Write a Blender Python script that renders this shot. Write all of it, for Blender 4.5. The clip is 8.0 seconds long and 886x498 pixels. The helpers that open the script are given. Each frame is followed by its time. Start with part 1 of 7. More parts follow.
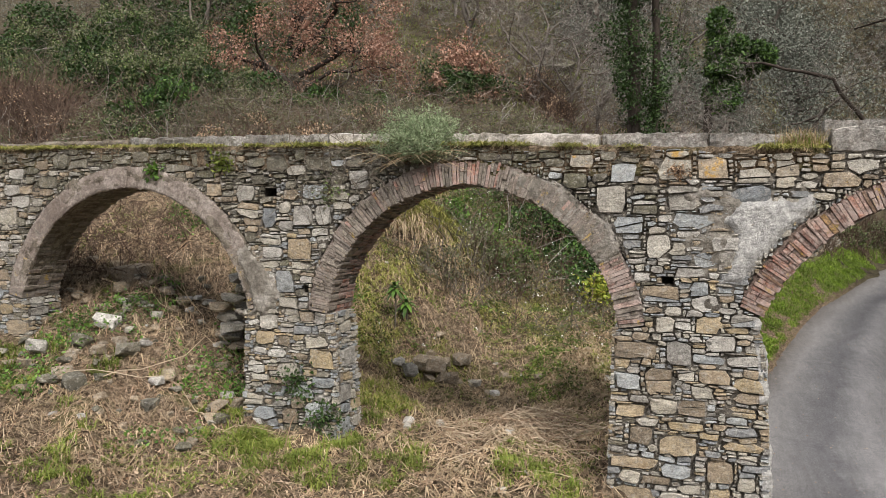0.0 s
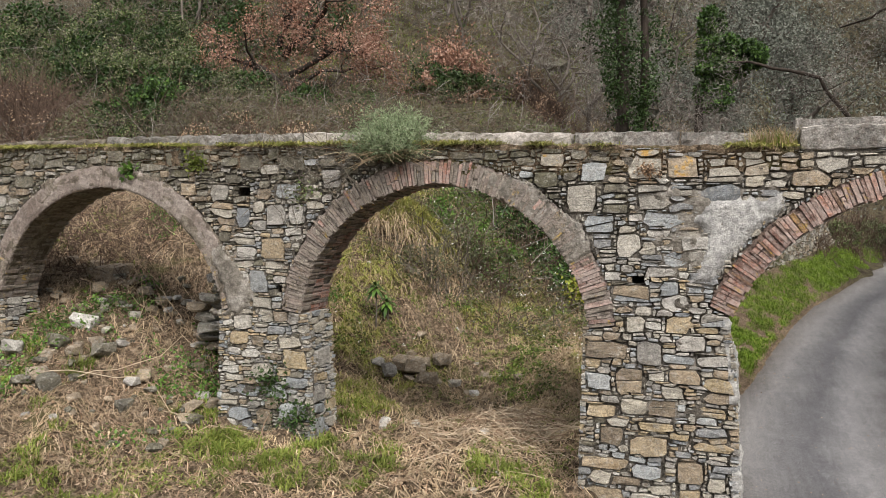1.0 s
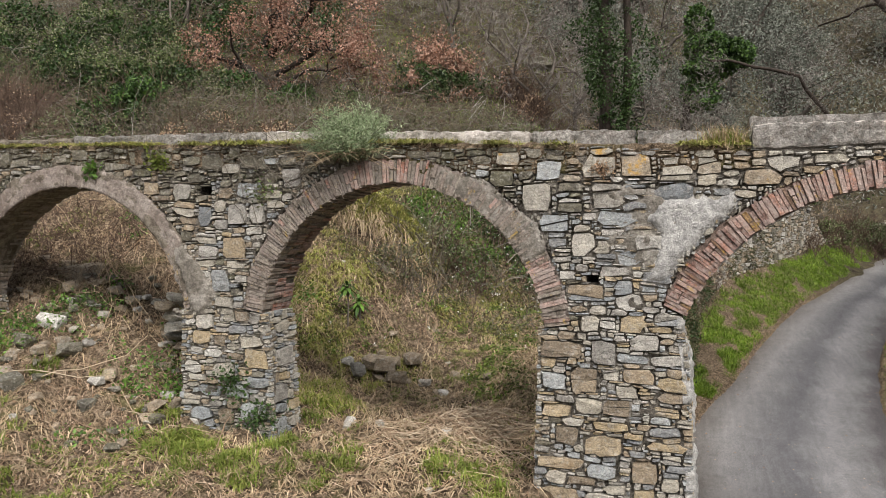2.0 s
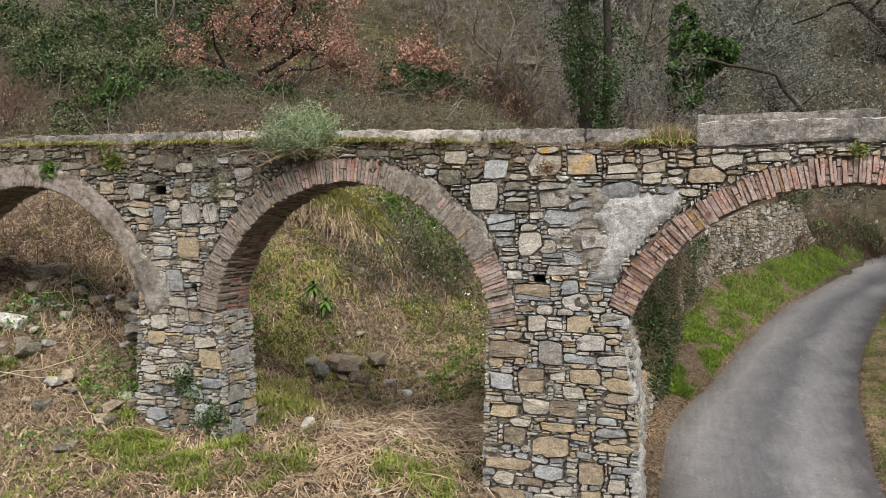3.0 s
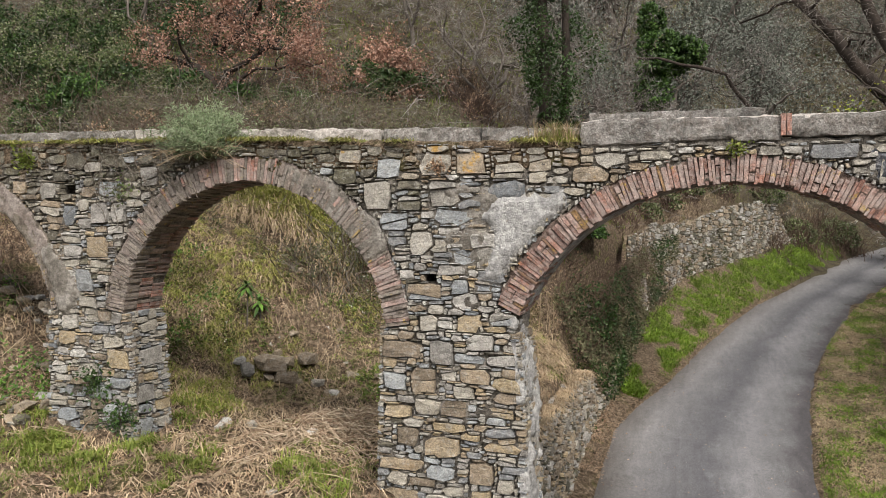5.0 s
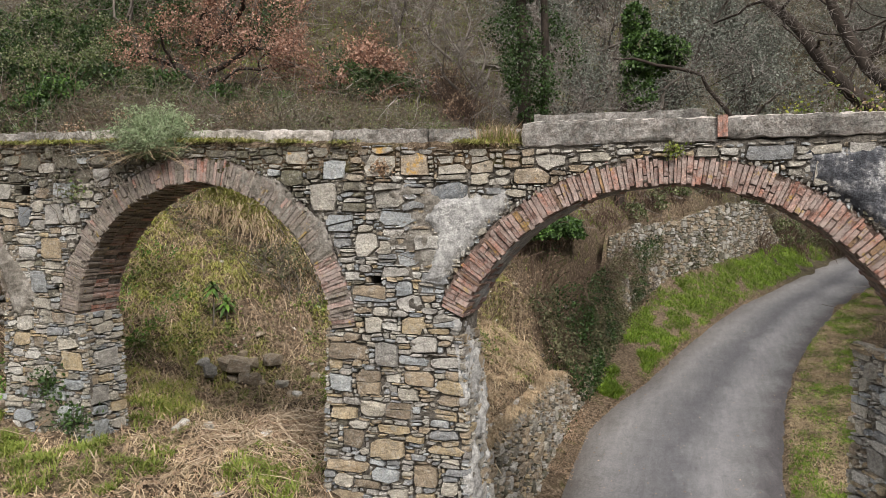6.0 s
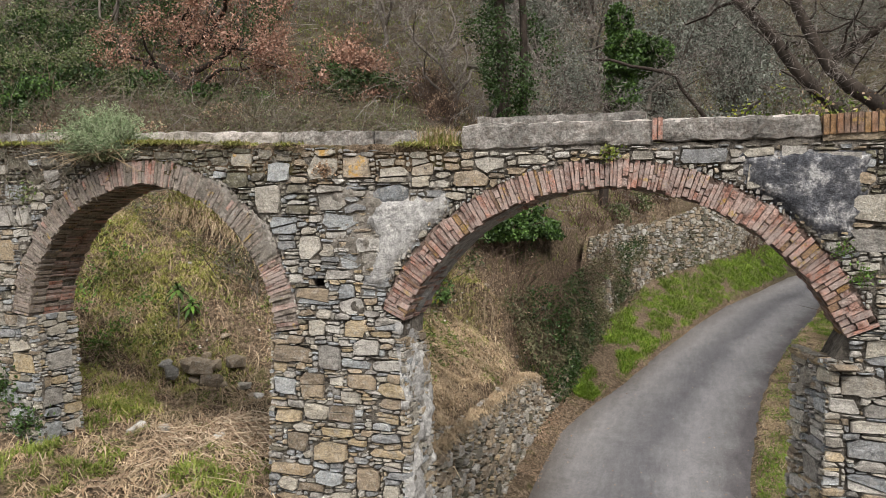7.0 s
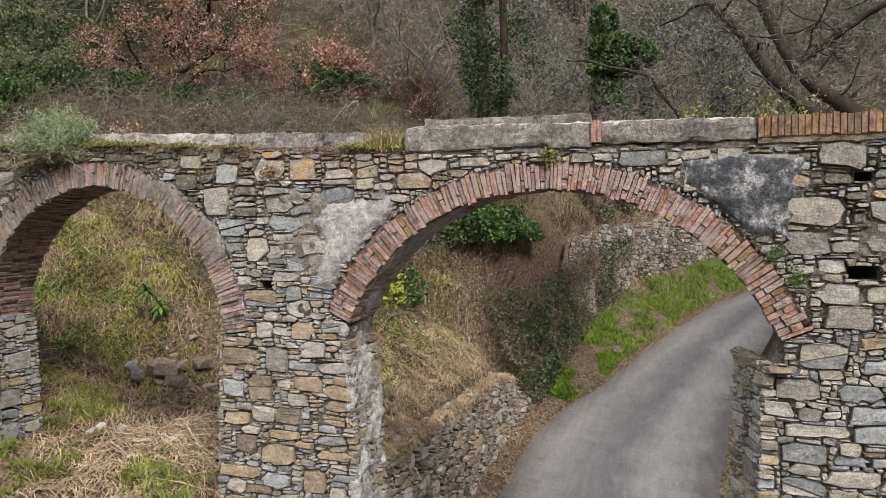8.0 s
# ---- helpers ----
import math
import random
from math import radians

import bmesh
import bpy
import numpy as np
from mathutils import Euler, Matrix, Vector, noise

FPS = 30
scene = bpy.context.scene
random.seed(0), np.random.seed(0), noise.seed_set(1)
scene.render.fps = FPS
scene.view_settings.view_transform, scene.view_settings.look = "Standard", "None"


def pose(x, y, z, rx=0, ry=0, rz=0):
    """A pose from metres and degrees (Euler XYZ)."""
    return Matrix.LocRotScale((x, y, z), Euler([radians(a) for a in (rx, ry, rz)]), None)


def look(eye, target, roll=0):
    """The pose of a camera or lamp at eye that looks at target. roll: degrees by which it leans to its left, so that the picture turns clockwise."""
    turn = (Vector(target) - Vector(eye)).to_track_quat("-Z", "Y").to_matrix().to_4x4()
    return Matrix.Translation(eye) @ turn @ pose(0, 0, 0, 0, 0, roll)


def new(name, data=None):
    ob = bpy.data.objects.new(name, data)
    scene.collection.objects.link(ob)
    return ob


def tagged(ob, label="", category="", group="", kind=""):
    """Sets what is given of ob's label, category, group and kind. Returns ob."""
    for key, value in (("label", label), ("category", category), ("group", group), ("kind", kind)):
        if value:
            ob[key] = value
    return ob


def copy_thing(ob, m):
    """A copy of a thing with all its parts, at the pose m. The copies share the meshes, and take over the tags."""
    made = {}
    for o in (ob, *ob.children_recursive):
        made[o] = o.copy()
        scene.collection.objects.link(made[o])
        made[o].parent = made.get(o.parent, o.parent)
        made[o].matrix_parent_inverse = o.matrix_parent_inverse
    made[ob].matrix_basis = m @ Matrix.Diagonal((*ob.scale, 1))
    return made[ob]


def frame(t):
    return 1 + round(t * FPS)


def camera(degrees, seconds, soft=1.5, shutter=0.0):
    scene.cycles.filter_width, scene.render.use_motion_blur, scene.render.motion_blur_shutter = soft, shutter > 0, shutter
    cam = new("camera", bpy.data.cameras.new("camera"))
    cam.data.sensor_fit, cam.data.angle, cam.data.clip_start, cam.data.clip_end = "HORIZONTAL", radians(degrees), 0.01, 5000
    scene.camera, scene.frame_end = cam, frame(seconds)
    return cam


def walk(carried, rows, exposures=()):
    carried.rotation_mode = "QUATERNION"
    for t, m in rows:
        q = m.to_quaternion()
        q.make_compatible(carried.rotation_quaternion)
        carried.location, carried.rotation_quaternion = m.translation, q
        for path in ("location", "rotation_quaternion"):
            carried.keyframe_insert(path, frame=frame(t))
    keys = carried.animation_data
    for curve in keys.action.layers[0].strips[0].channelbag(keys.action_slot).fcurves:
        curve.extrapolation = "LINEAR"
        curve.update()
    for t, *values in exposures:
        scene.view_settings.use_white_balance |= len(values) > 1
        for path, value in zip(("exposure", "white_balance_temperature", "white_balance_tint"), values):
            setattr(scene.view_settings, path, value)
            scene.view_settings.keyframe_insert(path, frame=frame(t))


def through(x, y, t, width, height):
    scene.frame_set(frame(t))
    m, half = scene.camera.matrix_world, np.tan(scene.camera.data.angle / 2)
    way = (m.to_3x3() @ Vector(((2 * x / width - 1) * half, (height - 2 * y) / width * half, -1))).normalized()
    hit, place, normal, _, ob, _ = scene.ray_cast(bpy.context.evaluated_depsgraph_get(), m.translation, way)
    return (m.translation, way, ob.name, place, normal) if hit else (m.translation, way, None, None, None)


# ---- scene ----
cam = camera(62.0, 8.0, soft=0.75)
METRES, EYE, TILT, LEAN, TURN = 4.7, 4.0, -1.9, 0.0, 19.0
ROWS = [
    (0.0, 0.0, 0.0, 0.0, -0.0, -0.0, 0.0),
    (0.5, 0.0349, 0.008, 0.0006, -0.0, -0.02, 0.02),
    (1.0, 0.0776, 0.0106, -0.0002, 0.0, -0.03, 0.05),
    (2.5, 0.2616, 0.024, -0.0013, 0.08, -0.1, 0.12),
    (3.0, 0.3296, 0.0308, -0.0023, 0.09, -0.1, 0.15),
    (3.5, 0.3971, 0.0332, -0.0037, 0.09, -0.11, 0.17),
    (4.0, 0.4652, 0.0327, -0.004, 0.09, -0.13, 0.18),
    (4.5, 0.5306, 0.0371, -0.0047, 0.05, -0.11, 0.17),
    (6.0, 0.7312, 0.0432, -0.0, 0.05, -0.13, 0.17),
    (6.5, 0.7998, 0.0476, 0.003, 0.04, -0.14, 0.16),
    (7.0, 0.8689, 0.0478, 0.0064, 0.03, -0.14, 0.13),
    (7.5, 0.9358, 0.0463, 0.0091, 0.02, -0.14, 0.12),
    (8.0, 0.9973, 0.0484, 0.0116, 0.04, -0.15, 0.12),
]
walk(cam, [(t, pose(0, -9.1, EYE, TILT, LEAN, TURN) @ pose(METRES * x, METRES * y, METRES * z, 90 + pitch, roll, yaw)) for t, x, y, z, yaw, pitch, roll in ROWS])

# ---- light ----
world = bpy.data.worlds.new("overcast_sky")
scene.world = world
world.use_nodes = True
_wn = world.node_tree.nodes
_sky = _wn.new("ShaderNodeTexSky")
_sky.sky_type = "NISHITA"
_sky.sun_disc = False
_sky.sun_elevation = radians(52)
_sky.sun_rotation = radians(200)
_sky.air_density, _sky.dust_density, _sky.ozone_density = 1.0, 6.0, 1.0
_wn["Background"].inputs["Strength"].default_value = 0.068
_cloud = _wn.new("ShaderNodeHueSaturation")
_cloud.inputs["Saturation"].default_value = 0.35
world.node_tree.links.new(_sky.outputs["Color"], _cloud.inputs["Color"])
world.node_tree.links.new(_cloud.outputs["Color"], _wn["Background"].inputs["Color"])
sun = new("sun", bpy.data.lights.new("sun", "SUN"))
sun.data.energy = 2.6
sun.data.angle = radians(20)
sun.data.color = (1.0, 0.935, 0.86)
# the brightest part of the cloud stands high behind the camera, a little to its right
sun.matrix_world = look((13, -13, 20), (0, 0, 2))
scene.view_settings.exposure = 0.95


# ---- small helpers ----
def part(name, mesh, parent, label=""):
    ob = new(name, mesh)
    ob.parent = parent
    if label:
        ob["label"] = label
    return ob


def base(name, label, category, group="", kind="", at=(0, 0, 0)):
    ob = new(name)
    ob.location = at
    return tagged(ob, label, category, group, kind)


def mesh_of(name, verts, faces, mats, index=None, smooth=False):
    """A mesh from arrays: verts (n, 3) and faces (m, 3 or 4)."""
    verts = np.asarray(verts, dtype=np.float32).reshape(-1, 3)
    faces = np.asarray(faces, dtype=np.int32)
    k = faces.shape[1]
    me = bpy.data.meshes.new(name)
    me.vertices.add(len(verts))
    me.vertices.foreach_set("co", verts.ravel())
    me.loops.add(faces.size)
    me.loops.foreach_set("vertex_index", faces.ravel())
    me.polygons.add(len(faces))
    me.polygons.foreach_set("loop_start", np.arange(0, faces.size, k, dtype=np.int32))
    if index is not None:
        me.polygons.foreach_set("material_index", np.asarray(index, dtype=np.int32))
    me.polygons.foreach_set("use_smooth", np.full(len(faces), smooth, dtype=bool))
    for m in mats if isinstance(mats, (list, tuple)) else [mats]:
        me.materials.append(m)
    me.update(calc_edges=True)
    me.validate()
    return me


def vnoise(x, y, seed=0):
    """Smooth value noise in two dimensions, -1 to 1."""
    x, y = np.asarray(x, dtype=np.float64), np.asarray(y, dtype=np.float64)
    xi, yi = np.floor(x), np.floor(y)
    fx, fy = x - xi, y - yi
    fx, fy = fx * fx * (3 - 2 * fx), fy * fy * (3 - 2 * fy)

    def cell(a, b):
        v = np.sin(a * 127.1 + b * 311.7 + seed * 74.7) * 43758.5453
        return (v - np.floor(v)) * 2 - 1
    return (cell(xi, yi) * (1 - fx) + cell(xi + 1, yi) * fx) * (1 - fy) + (cell(xi, yi + 1) * (1 - fx) + cell(xi + 1, yi + 1) * fx) * fy


def fbm(x, y, seed=0, octaves=4):
    s = 0
    for o in range(octaves):
        s = s + vnoise(x * 2 ** o, y * 2 ** o, seed + o) / 2 ** o
    return s / 2


def step01(a, b, x):
    t = np.clip((np.asarray(x, dtype=np.float64) - a) / (b - a), 0, 1)
    return t * t * (3 - 2 * t)


# ---- materials ----
class Nodes:
    """A short way to wire a material."""

    def __init__(self, name, rough=0.9, spec=0.3):
        self.mat = bpy.data.materials.new(name)
        self.mat.use_nodes = True
        self.t = self.mat.node_tree
        self.out = self.t.nodes["Principled BSDF"]
        self.out.inputs["Roughness"].default_value = rough
        self.out.inputs["Specular IOR Level"].default_value = spec
        self.pos = self.node("ShaderNodeNewGeometry").outputs["Position"]

    def node(self, kind, **sets):
        n = self.t.nodes.new(kind)
        for k, v in sets.items():
            setattr(n, k, v)
        return n

    def put(self, socket, value):
        if isinstance(value, bpy.types.NodeSocket):
            self.t.links.new(value, socket)
        elif isinstance(value, (int, float)):
            socket.default_value = value
        else:
            socket.default_value = (*value, 1.0) if len(value) == 3 and len(socket.default_value) == 4 else value

    def noise(self, scale, detail=4, rough=0.6, stretch=None, shift=0.0):
        p = self.pos
        if stretch or shift:
            m = self.node("ShaderNodeMapping")
            m.inputs["Scale"].default_value = stretch or (1, 1, 1)
            m.inputs["Location"].default_value = (shift, shift * 0.7, shift * 1.3)
            self.put(m.inputs["Vector"], p)
            p = m.outputs["Vector"]
        n = self.node("ShaderNodeTexNoise")
        n.inputs["Scale"].default_value, n.inputs["Detail"].default_value, n.inputs["Roughness"].default_value = scale, detail, rough
        self.put(n.inputs["Vector"], p)
        return n.outputs["Fac"]

    def cells(self, scale):
        n = self.node("ShaderNodeTexVoronoi")
        n.inputs["Scale"].default_value = scale
        self.put(n.inputs["Vector"], self.pos)
        return n

    def ramp(self, fac, *stops, hard=False):
        n = self.node("ShaderNodeValToRGB")
        e = n.color_ramp.elements
        while len(e) < len(stops):
            e.new(0.5)
        for el, (p, c) in zip(e, stops):
            el.position = p
            el.color = (*c, 1) if isinstance(c, tuple) else (c, c, c, 1)
        if hard:
            n.color_ramp.interpolation = "CONSTANT"
        self.put(n.inputs["Fac"], fac)
        return n.outputs["Color"]

    def mix(self, fac, a, b, how="MIX"):
        n = self.node("ShaderNodeMix", data_type="RGBA", blend_type=how)
        self.put(n.inputs["Factor"], fac)
        self.put(n.inputs["A"], a)
        self.put(n.inputs["B"], b)
        return n.outputs["Result"]

    def math(self, op, a, b=0.0):
        n = self.node("ShaderNodeMath", operation=op)
        self.put(n.inputs[0], a)
        self.put(n.inputs[1], b)
        return n.outputs[0]

    def random(self):
        """One number for each piece, whether it is an object or an island of a mesh."""
        a = self.node("ShaderNodeObjectInfo").outputs["Random"]
        b = self.node("ShaderNodeNewGeometry").outputs["Random Per Island"]
        return self.math("FRACT", self.math("ADD", a, b))

    def bump(self, height, strength=0.5, distance=0.02):
        n = self.node("ShaderNodeBump")
        n.inputs["Strength"].default_value, n.inputs["Distance"].default_value = strength, distance
        self.put(n.inputs["Height"], height)
        self.put(self.out.inputs["Normal"], n.outputs["Normal"])

    def colour(self, c):
        self.put(self.out.inputs["Base Color"], c)
        return self


def stone_material(name, tones, lichen=0.35, ochre=0.12, dark=0.3, orange=0.0):
    m = Nodes(name, 0.88, 0.25)
    c = m.ramp(m.random(), *[(i / len(tones), t) for i, t in enumerate(tones)])
    # grain along the bedding, blotches, pale lime and lichen, rusty spots
    grain = m.noise(9, 8, 0.75, (1, 1, 2))
    c = m.mix(0.6, c, m.ramp(grain, (0.36, 0.5), (0.5, 1.0), (0.64, 1.5)), "MULTIPLY")
    fine = m.noise(45, 5, 0.75)
    c = m.mix(0.6, c, m.ramp(fine, (0.36, 0.45), (0.5, 1.0), (0.64, 1.5)), "MULTIPLY")
    blot = m.noise(4.3, 6, 0.7, shift=3)
    c = m.mix(m.math("MULTIPLY", m.ramp(blot, (0.52, 0.0), (0.62, 1.0)), dark), c, (0.04, 0.038, 0.034))
    lime = m.noise(8.5, 8, 0.8, shift=9)
    c = m.mix(m.math("MULTIPLY", m.ramp(lime, (0.53, 0.0), (0.6, 1.0)), lichen), c, (0.46, 0.45, 0.42))
    rust = m.noise(3.3, 6, 0.75, shift=17)
    c = m.mix(m.math("MULTIPLY", m.ramp(rust, (0.58, 0.0), (0.66, 1.0)), ochre), c, (0.32, 0.19, 0.06))
    if orange:
        c = m.mix(m.math("MULTIPLY", m.ramp(m.noise(3.6, 7, 0.75, shift=41), (0.56, 0.0), (0.62, 1.0)), orange), c, (0.5, 0.29, 0.05))
    speck = m.noise(130, 3, 0.8, shift=23)
    c = m.mix(0.75, c, m.ramp(speck, (0.36, 0.4), (0.5, 1.0), (0.64, 1.6)), "MULTIPLY")
    # pale crusts of lichen with sharp edges
    c = m.mix(m.math("MULTIPLY", m.ramp(m.noise(22, 6, 0.7, shift=51), (0.58, 0.0), (0.61, 1.0)), lichen), c, (0.5, 0.49, 0.45))
    m.colour(c)
    m.bump(m.math("ADD", grain, m.math("MULTIPLY", fine, 0.6)), 1.0, 0.03)
    return m.mat


STONE = {
    "grey": stone_material("grey_schist", [(0.189, 0.182, 0.169), (0.297, 0.284, 0.263), (0.405, 0.392, 0.365), (0.243, 0.23, 0.203), (0.338, 0.317, 0.27)]),
    "slate": stone_material("blue_slate", [(0.169, 0.182, 0.195), (0.26, 0.28, 0.293), (0.338, 0.358, 0.364), (0.208, 0.215, 0.221)], 0.3, 0.05),
    "ochre": stone_material("ochre_sandstone", [(0.33, 0.255, 0.155), (0.39, 0.32, 0.215), (0.29, 0.235, 0.165), (0.34, 0.275, 0.175)], 0.35, 0.18),
    "pale": stone_material("pale_limestone", [(0.34, 0.318, 0.277), (0.4, 0.385, 0.345), (0.36, 0.33, 0.27), (0.43, 0.42, 0.39)], 0.4, 0.1, 0.25),
    "brown": stone_material("brown_stone", [(0.25, 0.206, 0.15), (0.325, 0.263, 0.188), (0.213, 0.175, 0.131)], 0.3, 0.1),
    "lichened": stone_material("orange_lichened_stone", [(0.26, 0.247, 0.215), (0.351, 0.325, 0.273), (0.312, 0.26, 0.195)], 0.3, 0.3, 0.35, 0.75),
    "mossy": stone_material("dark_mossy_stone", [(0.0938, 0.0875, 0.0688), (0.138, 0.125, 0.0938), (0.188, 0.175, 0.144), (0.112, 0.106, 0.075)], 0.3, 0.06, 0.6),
}


def brick_material(name, tones, lime=0.5):
    m = Nodes(name, 0.92, 0.2)
    c = m.ramp(m.random(), *[(i / len(tones), t) for i, t in enumerate(tones)])
    n1, n2 = m.noise(16, 7, 0.75), m.noise(60, 5, 0.75)
    c = m.mix(0.9, c, m.ramp(n1, (0.36, 0.45), (0.64, 1.5)), "MULTIPLY")
    c = m.mix(0.8, c, m.ramp(n2, (0.36, 0.5), (0.64, 1.45)), "MULTIPLY")
    c = m.mix(m.math("MULTIPLY", m.ramp(m.noise(6, 8, 0.8, shift=5), (0.42, 0.0), (0.56, 1.0)), lime), c, (0.4, 0.345, 0.32))
    c = m.mix(m.math("MULTIPLY", m.ramp(m.noise(5, 7, 0.8, shift=14), (0.54, 0.0), (0.62, 1.0)), 0.25), c, (0.07, 0.055, 0.05))
    c = m.mix(m.math("MULTIPLY", m.ramp(m.noise(5.0, 6, 0.75, shift=31), (0.6, 0.0), (0.65, 1.0)), 0.7), c, (0.42, 0.29, 0.07))
    m.colour(c)
    m.bump(m.math("ADD", n1, m.math("MULTIPLY", n2, 0.6)), 1.0, 0.03)
    return m.mat


BRICK_RED = brick_material("worn_red_brick", [(0.35, 0.175, 0.13), (0.34, 0.22, 0.185), (0.41, 0.28, 0.24), (0.32, 0.245, 0.22), (0.37, 0.17, 0.12), (0.2, 0.12, 0.1)], 0.68)
BRICK_GREY = brick_material("lime_washed_brick", [(0.21, 0.183, 0.153), (0.175, 0.152, 0.128), (0.25, 0.225, 0.19), (0.2, 0.158, 0.128), (0.19, 0.17, 0.148)], 0.35)
BRICK_LICHEN = brick_material("lichened_brick", [(0.25, 0.14, 0.08), (0.2, 0.12, 0.08), (0.3, 0.18, 0.07), (0.17, 0.11, 0.08)], 0.2)


def mortar_material():
    m = Nodes("weathered_mortar", 0.95, 0.15)
    n1, n2, n3 = m.noise(2.5, 6, 0.7), m.noise(18, 6, 0.7), m.noise(80, 3, 0.7)
    c = m.ramp(n1, (0.3, (0.07, 0.062, 0.053)), (0.5, (0.15, 0.137, 0.119)), (0.7, (0.27, 0.25, 0.225)))
    c = m.mix(0.9, c, m.ramp(n2, (0.36, 0.4), (0.64, 1.5)), "MULTIPLY")
    c = m.mix(0.7, c, m.ramp(n3, (0.36, 0.5), (0.64, 1.4)), "MULTIPLY")
    m.colour(c)
    m.bump(m.math("ADD", n2, m.math("MULTIPLY", n3, 0.5)), 1.0, 0.05)
    return m.mat


def plaster_material(name, tones, spots, amount, speckle=0.45, scale=2.2):
    m = Nodes(name, 0.9, 0.2)
    n1, n2, n3 = m.noise(scale, 7, 0.72, shift=2), m.noise(11, 7, 0.75, shift=4), m.noise(55, 4, 0.7)
    c = m.ramp(n1, (0.36, tones[0]), (0.5, tones[1]), (0.62, tones[2]))
    c = m.mix(m.math("MULTIPLY", m.ramp(n2, (0.48, 0.0), (0.56, 1.0)), amount), c, spots)
    c = m.mix(speckle, c, m.ramp(n3, (0.36, 0.55), (0.64, 1.4)), "MULTIPLY")
    c = m.mix(speckle, c, m.ramp(m.noise(24, 6, 0.75, shift=8), (0.38, 0.5), (0.62, 1.4)), "MULTIPLY")
    m.colour(c)
    m.bump(m.math("ADD", n2, m.math("MULTIPLY", n3, 0.5)), 1.0, 0.04)
    return m.mat


MORTAR = mortar_material()
JOINT = plaster_material("pale_joint_lime", [(0.19, 0.155, 0.135), (0.28, 0.24, 0.215), (0.37, 0.33, 0.3)], (0.1, 0.085, 0.075), 0.5)
JOINT_RED = plaster_material("brick_dust_joint", [(0.11, 0.08, 0.068), (0.2, 0.15, 0.128), (0.34, 0.27, 0.235)], (0.09, 0.065, 0.055), 0.4)
PLASTER = plaster_material("old_lime_plaster", [(0.25, 0.247, 0.243), (0.42, 0.418, 0.408), (0.58, 0.578, 0.565)], (0.16, 0.16, 0.16), 0.5)
PLASTER_DARK = plaster_material("blackened_lime_plaster", [(0.035, 0.038, 0.046), (0.12, 0.125, 0.14), (0.5, 0.5, 0.5)], (0.04, 0.042, 0.05), 0.6, 0.6, 5.5)
PLASTER_BROWN = plaster_material("brown_arch_render", [(0.11, 0.094, 0.074), (0.185, 0.16, 0.13), (0.27, 0.24, 0.2)], (0.07, 0.058, 0.046), 0.6)
PLASTER_GREY = plaster_material("thin_grey_render", [(0.15, 0.135, 0.115), (0.24, 0.222, 0.195), (0.38, 0.36, 0.33)], (0.1, 0.09, 0.078), 0.5)
SLAB = plaster_material("weathered_coping_slab", [(0.12, 0.116, 0.108), (0.23, 0.222, 0.207), (0.37, 0.352, 0.33)], (0.13, 0.105, 0.09), 0.5, 0.65)
PALE_CAP = plaster_material("pale_lichened_coping", [(0.3, 0.28, 0.26), (0.45, 0.42, 0.39), (0.62, 0.57, 0.53)], (0.22, 0.2, 0.17), 0.55)


def ground_material():
    m = Nodes("hillside_soil", 0.97, 0.1)
    n1, n2, n3, n4 = m.noise(0.35, 5, 0.6), m.noise(1.6, 6, 0.7, shift=6), m.noise(11, 6, 0.75), m.noise(60, 3, 0.7)
    c = m.ramp(n3, (0.36, (0.045, 0.033, 0.022)), (0.5, (0.15, 0.112, 0.077)), (0.64, (0.31, 0.245, 0.18)))
    c = m.mix(0.8, c, m.ramp(m.noise(28, 5, 0.75, shift=13), (0.38, 0.35), (0.62, 1.6)), "MULTIPLY")
    c = m.mix(m.ramp(n2, (0.54, 0.0), (0.64, 0.5)), c, m.ramp(n3, (0.3, (0.05, 0.06, 0.015)), (0.7, (0.15, 0.16, 0.05))))
    c = m.mix(0.6, c, m.ramp(n4, (0.3, 0.5), (0.7, 1.4)), "MULTIPLY")
    # leaf mould under the far woods, its colour darkened for the shade beneath the scrub
    place = m.node("ShaderNodeSeparateXYZ")
    m.put(place.inputs[0], m.pos)
    woods = m.math("MULTIPLY", m.ramp(m.math("MULTIPLY", place.outputs["Y"], 0.02), (0.18, 0.0), (0.26, 0.9)), m.ramp(m.math("MULTIPLY", place.outputs["X"], -0.02), (0.04, 0.0), (0.1, 1.0)))
    woods = m.math("MAXIMUM", woods, m.ramp(m.math("MULTIPLY", place.outputs["Y"], 0.02), (0.52, 0.0), (0.64, 0.9)))
    c = m.mix(woods, c, m.ramp(n2, (0.4, (0.03, 0.026, 0.019)), (0.6, (0.085, 0.076, 0.048))))
    c = m.mix(0.5, c, m.ramp(n1, (0.35, 0.7), (0.65, 1.2)), "MULTIPLY")
    m.colour(c)
    m.bump(m.math("ADD", n3, m.math("MULTIPLY", n4, 0.6)), 1.0, 0.06)
    return m.mat


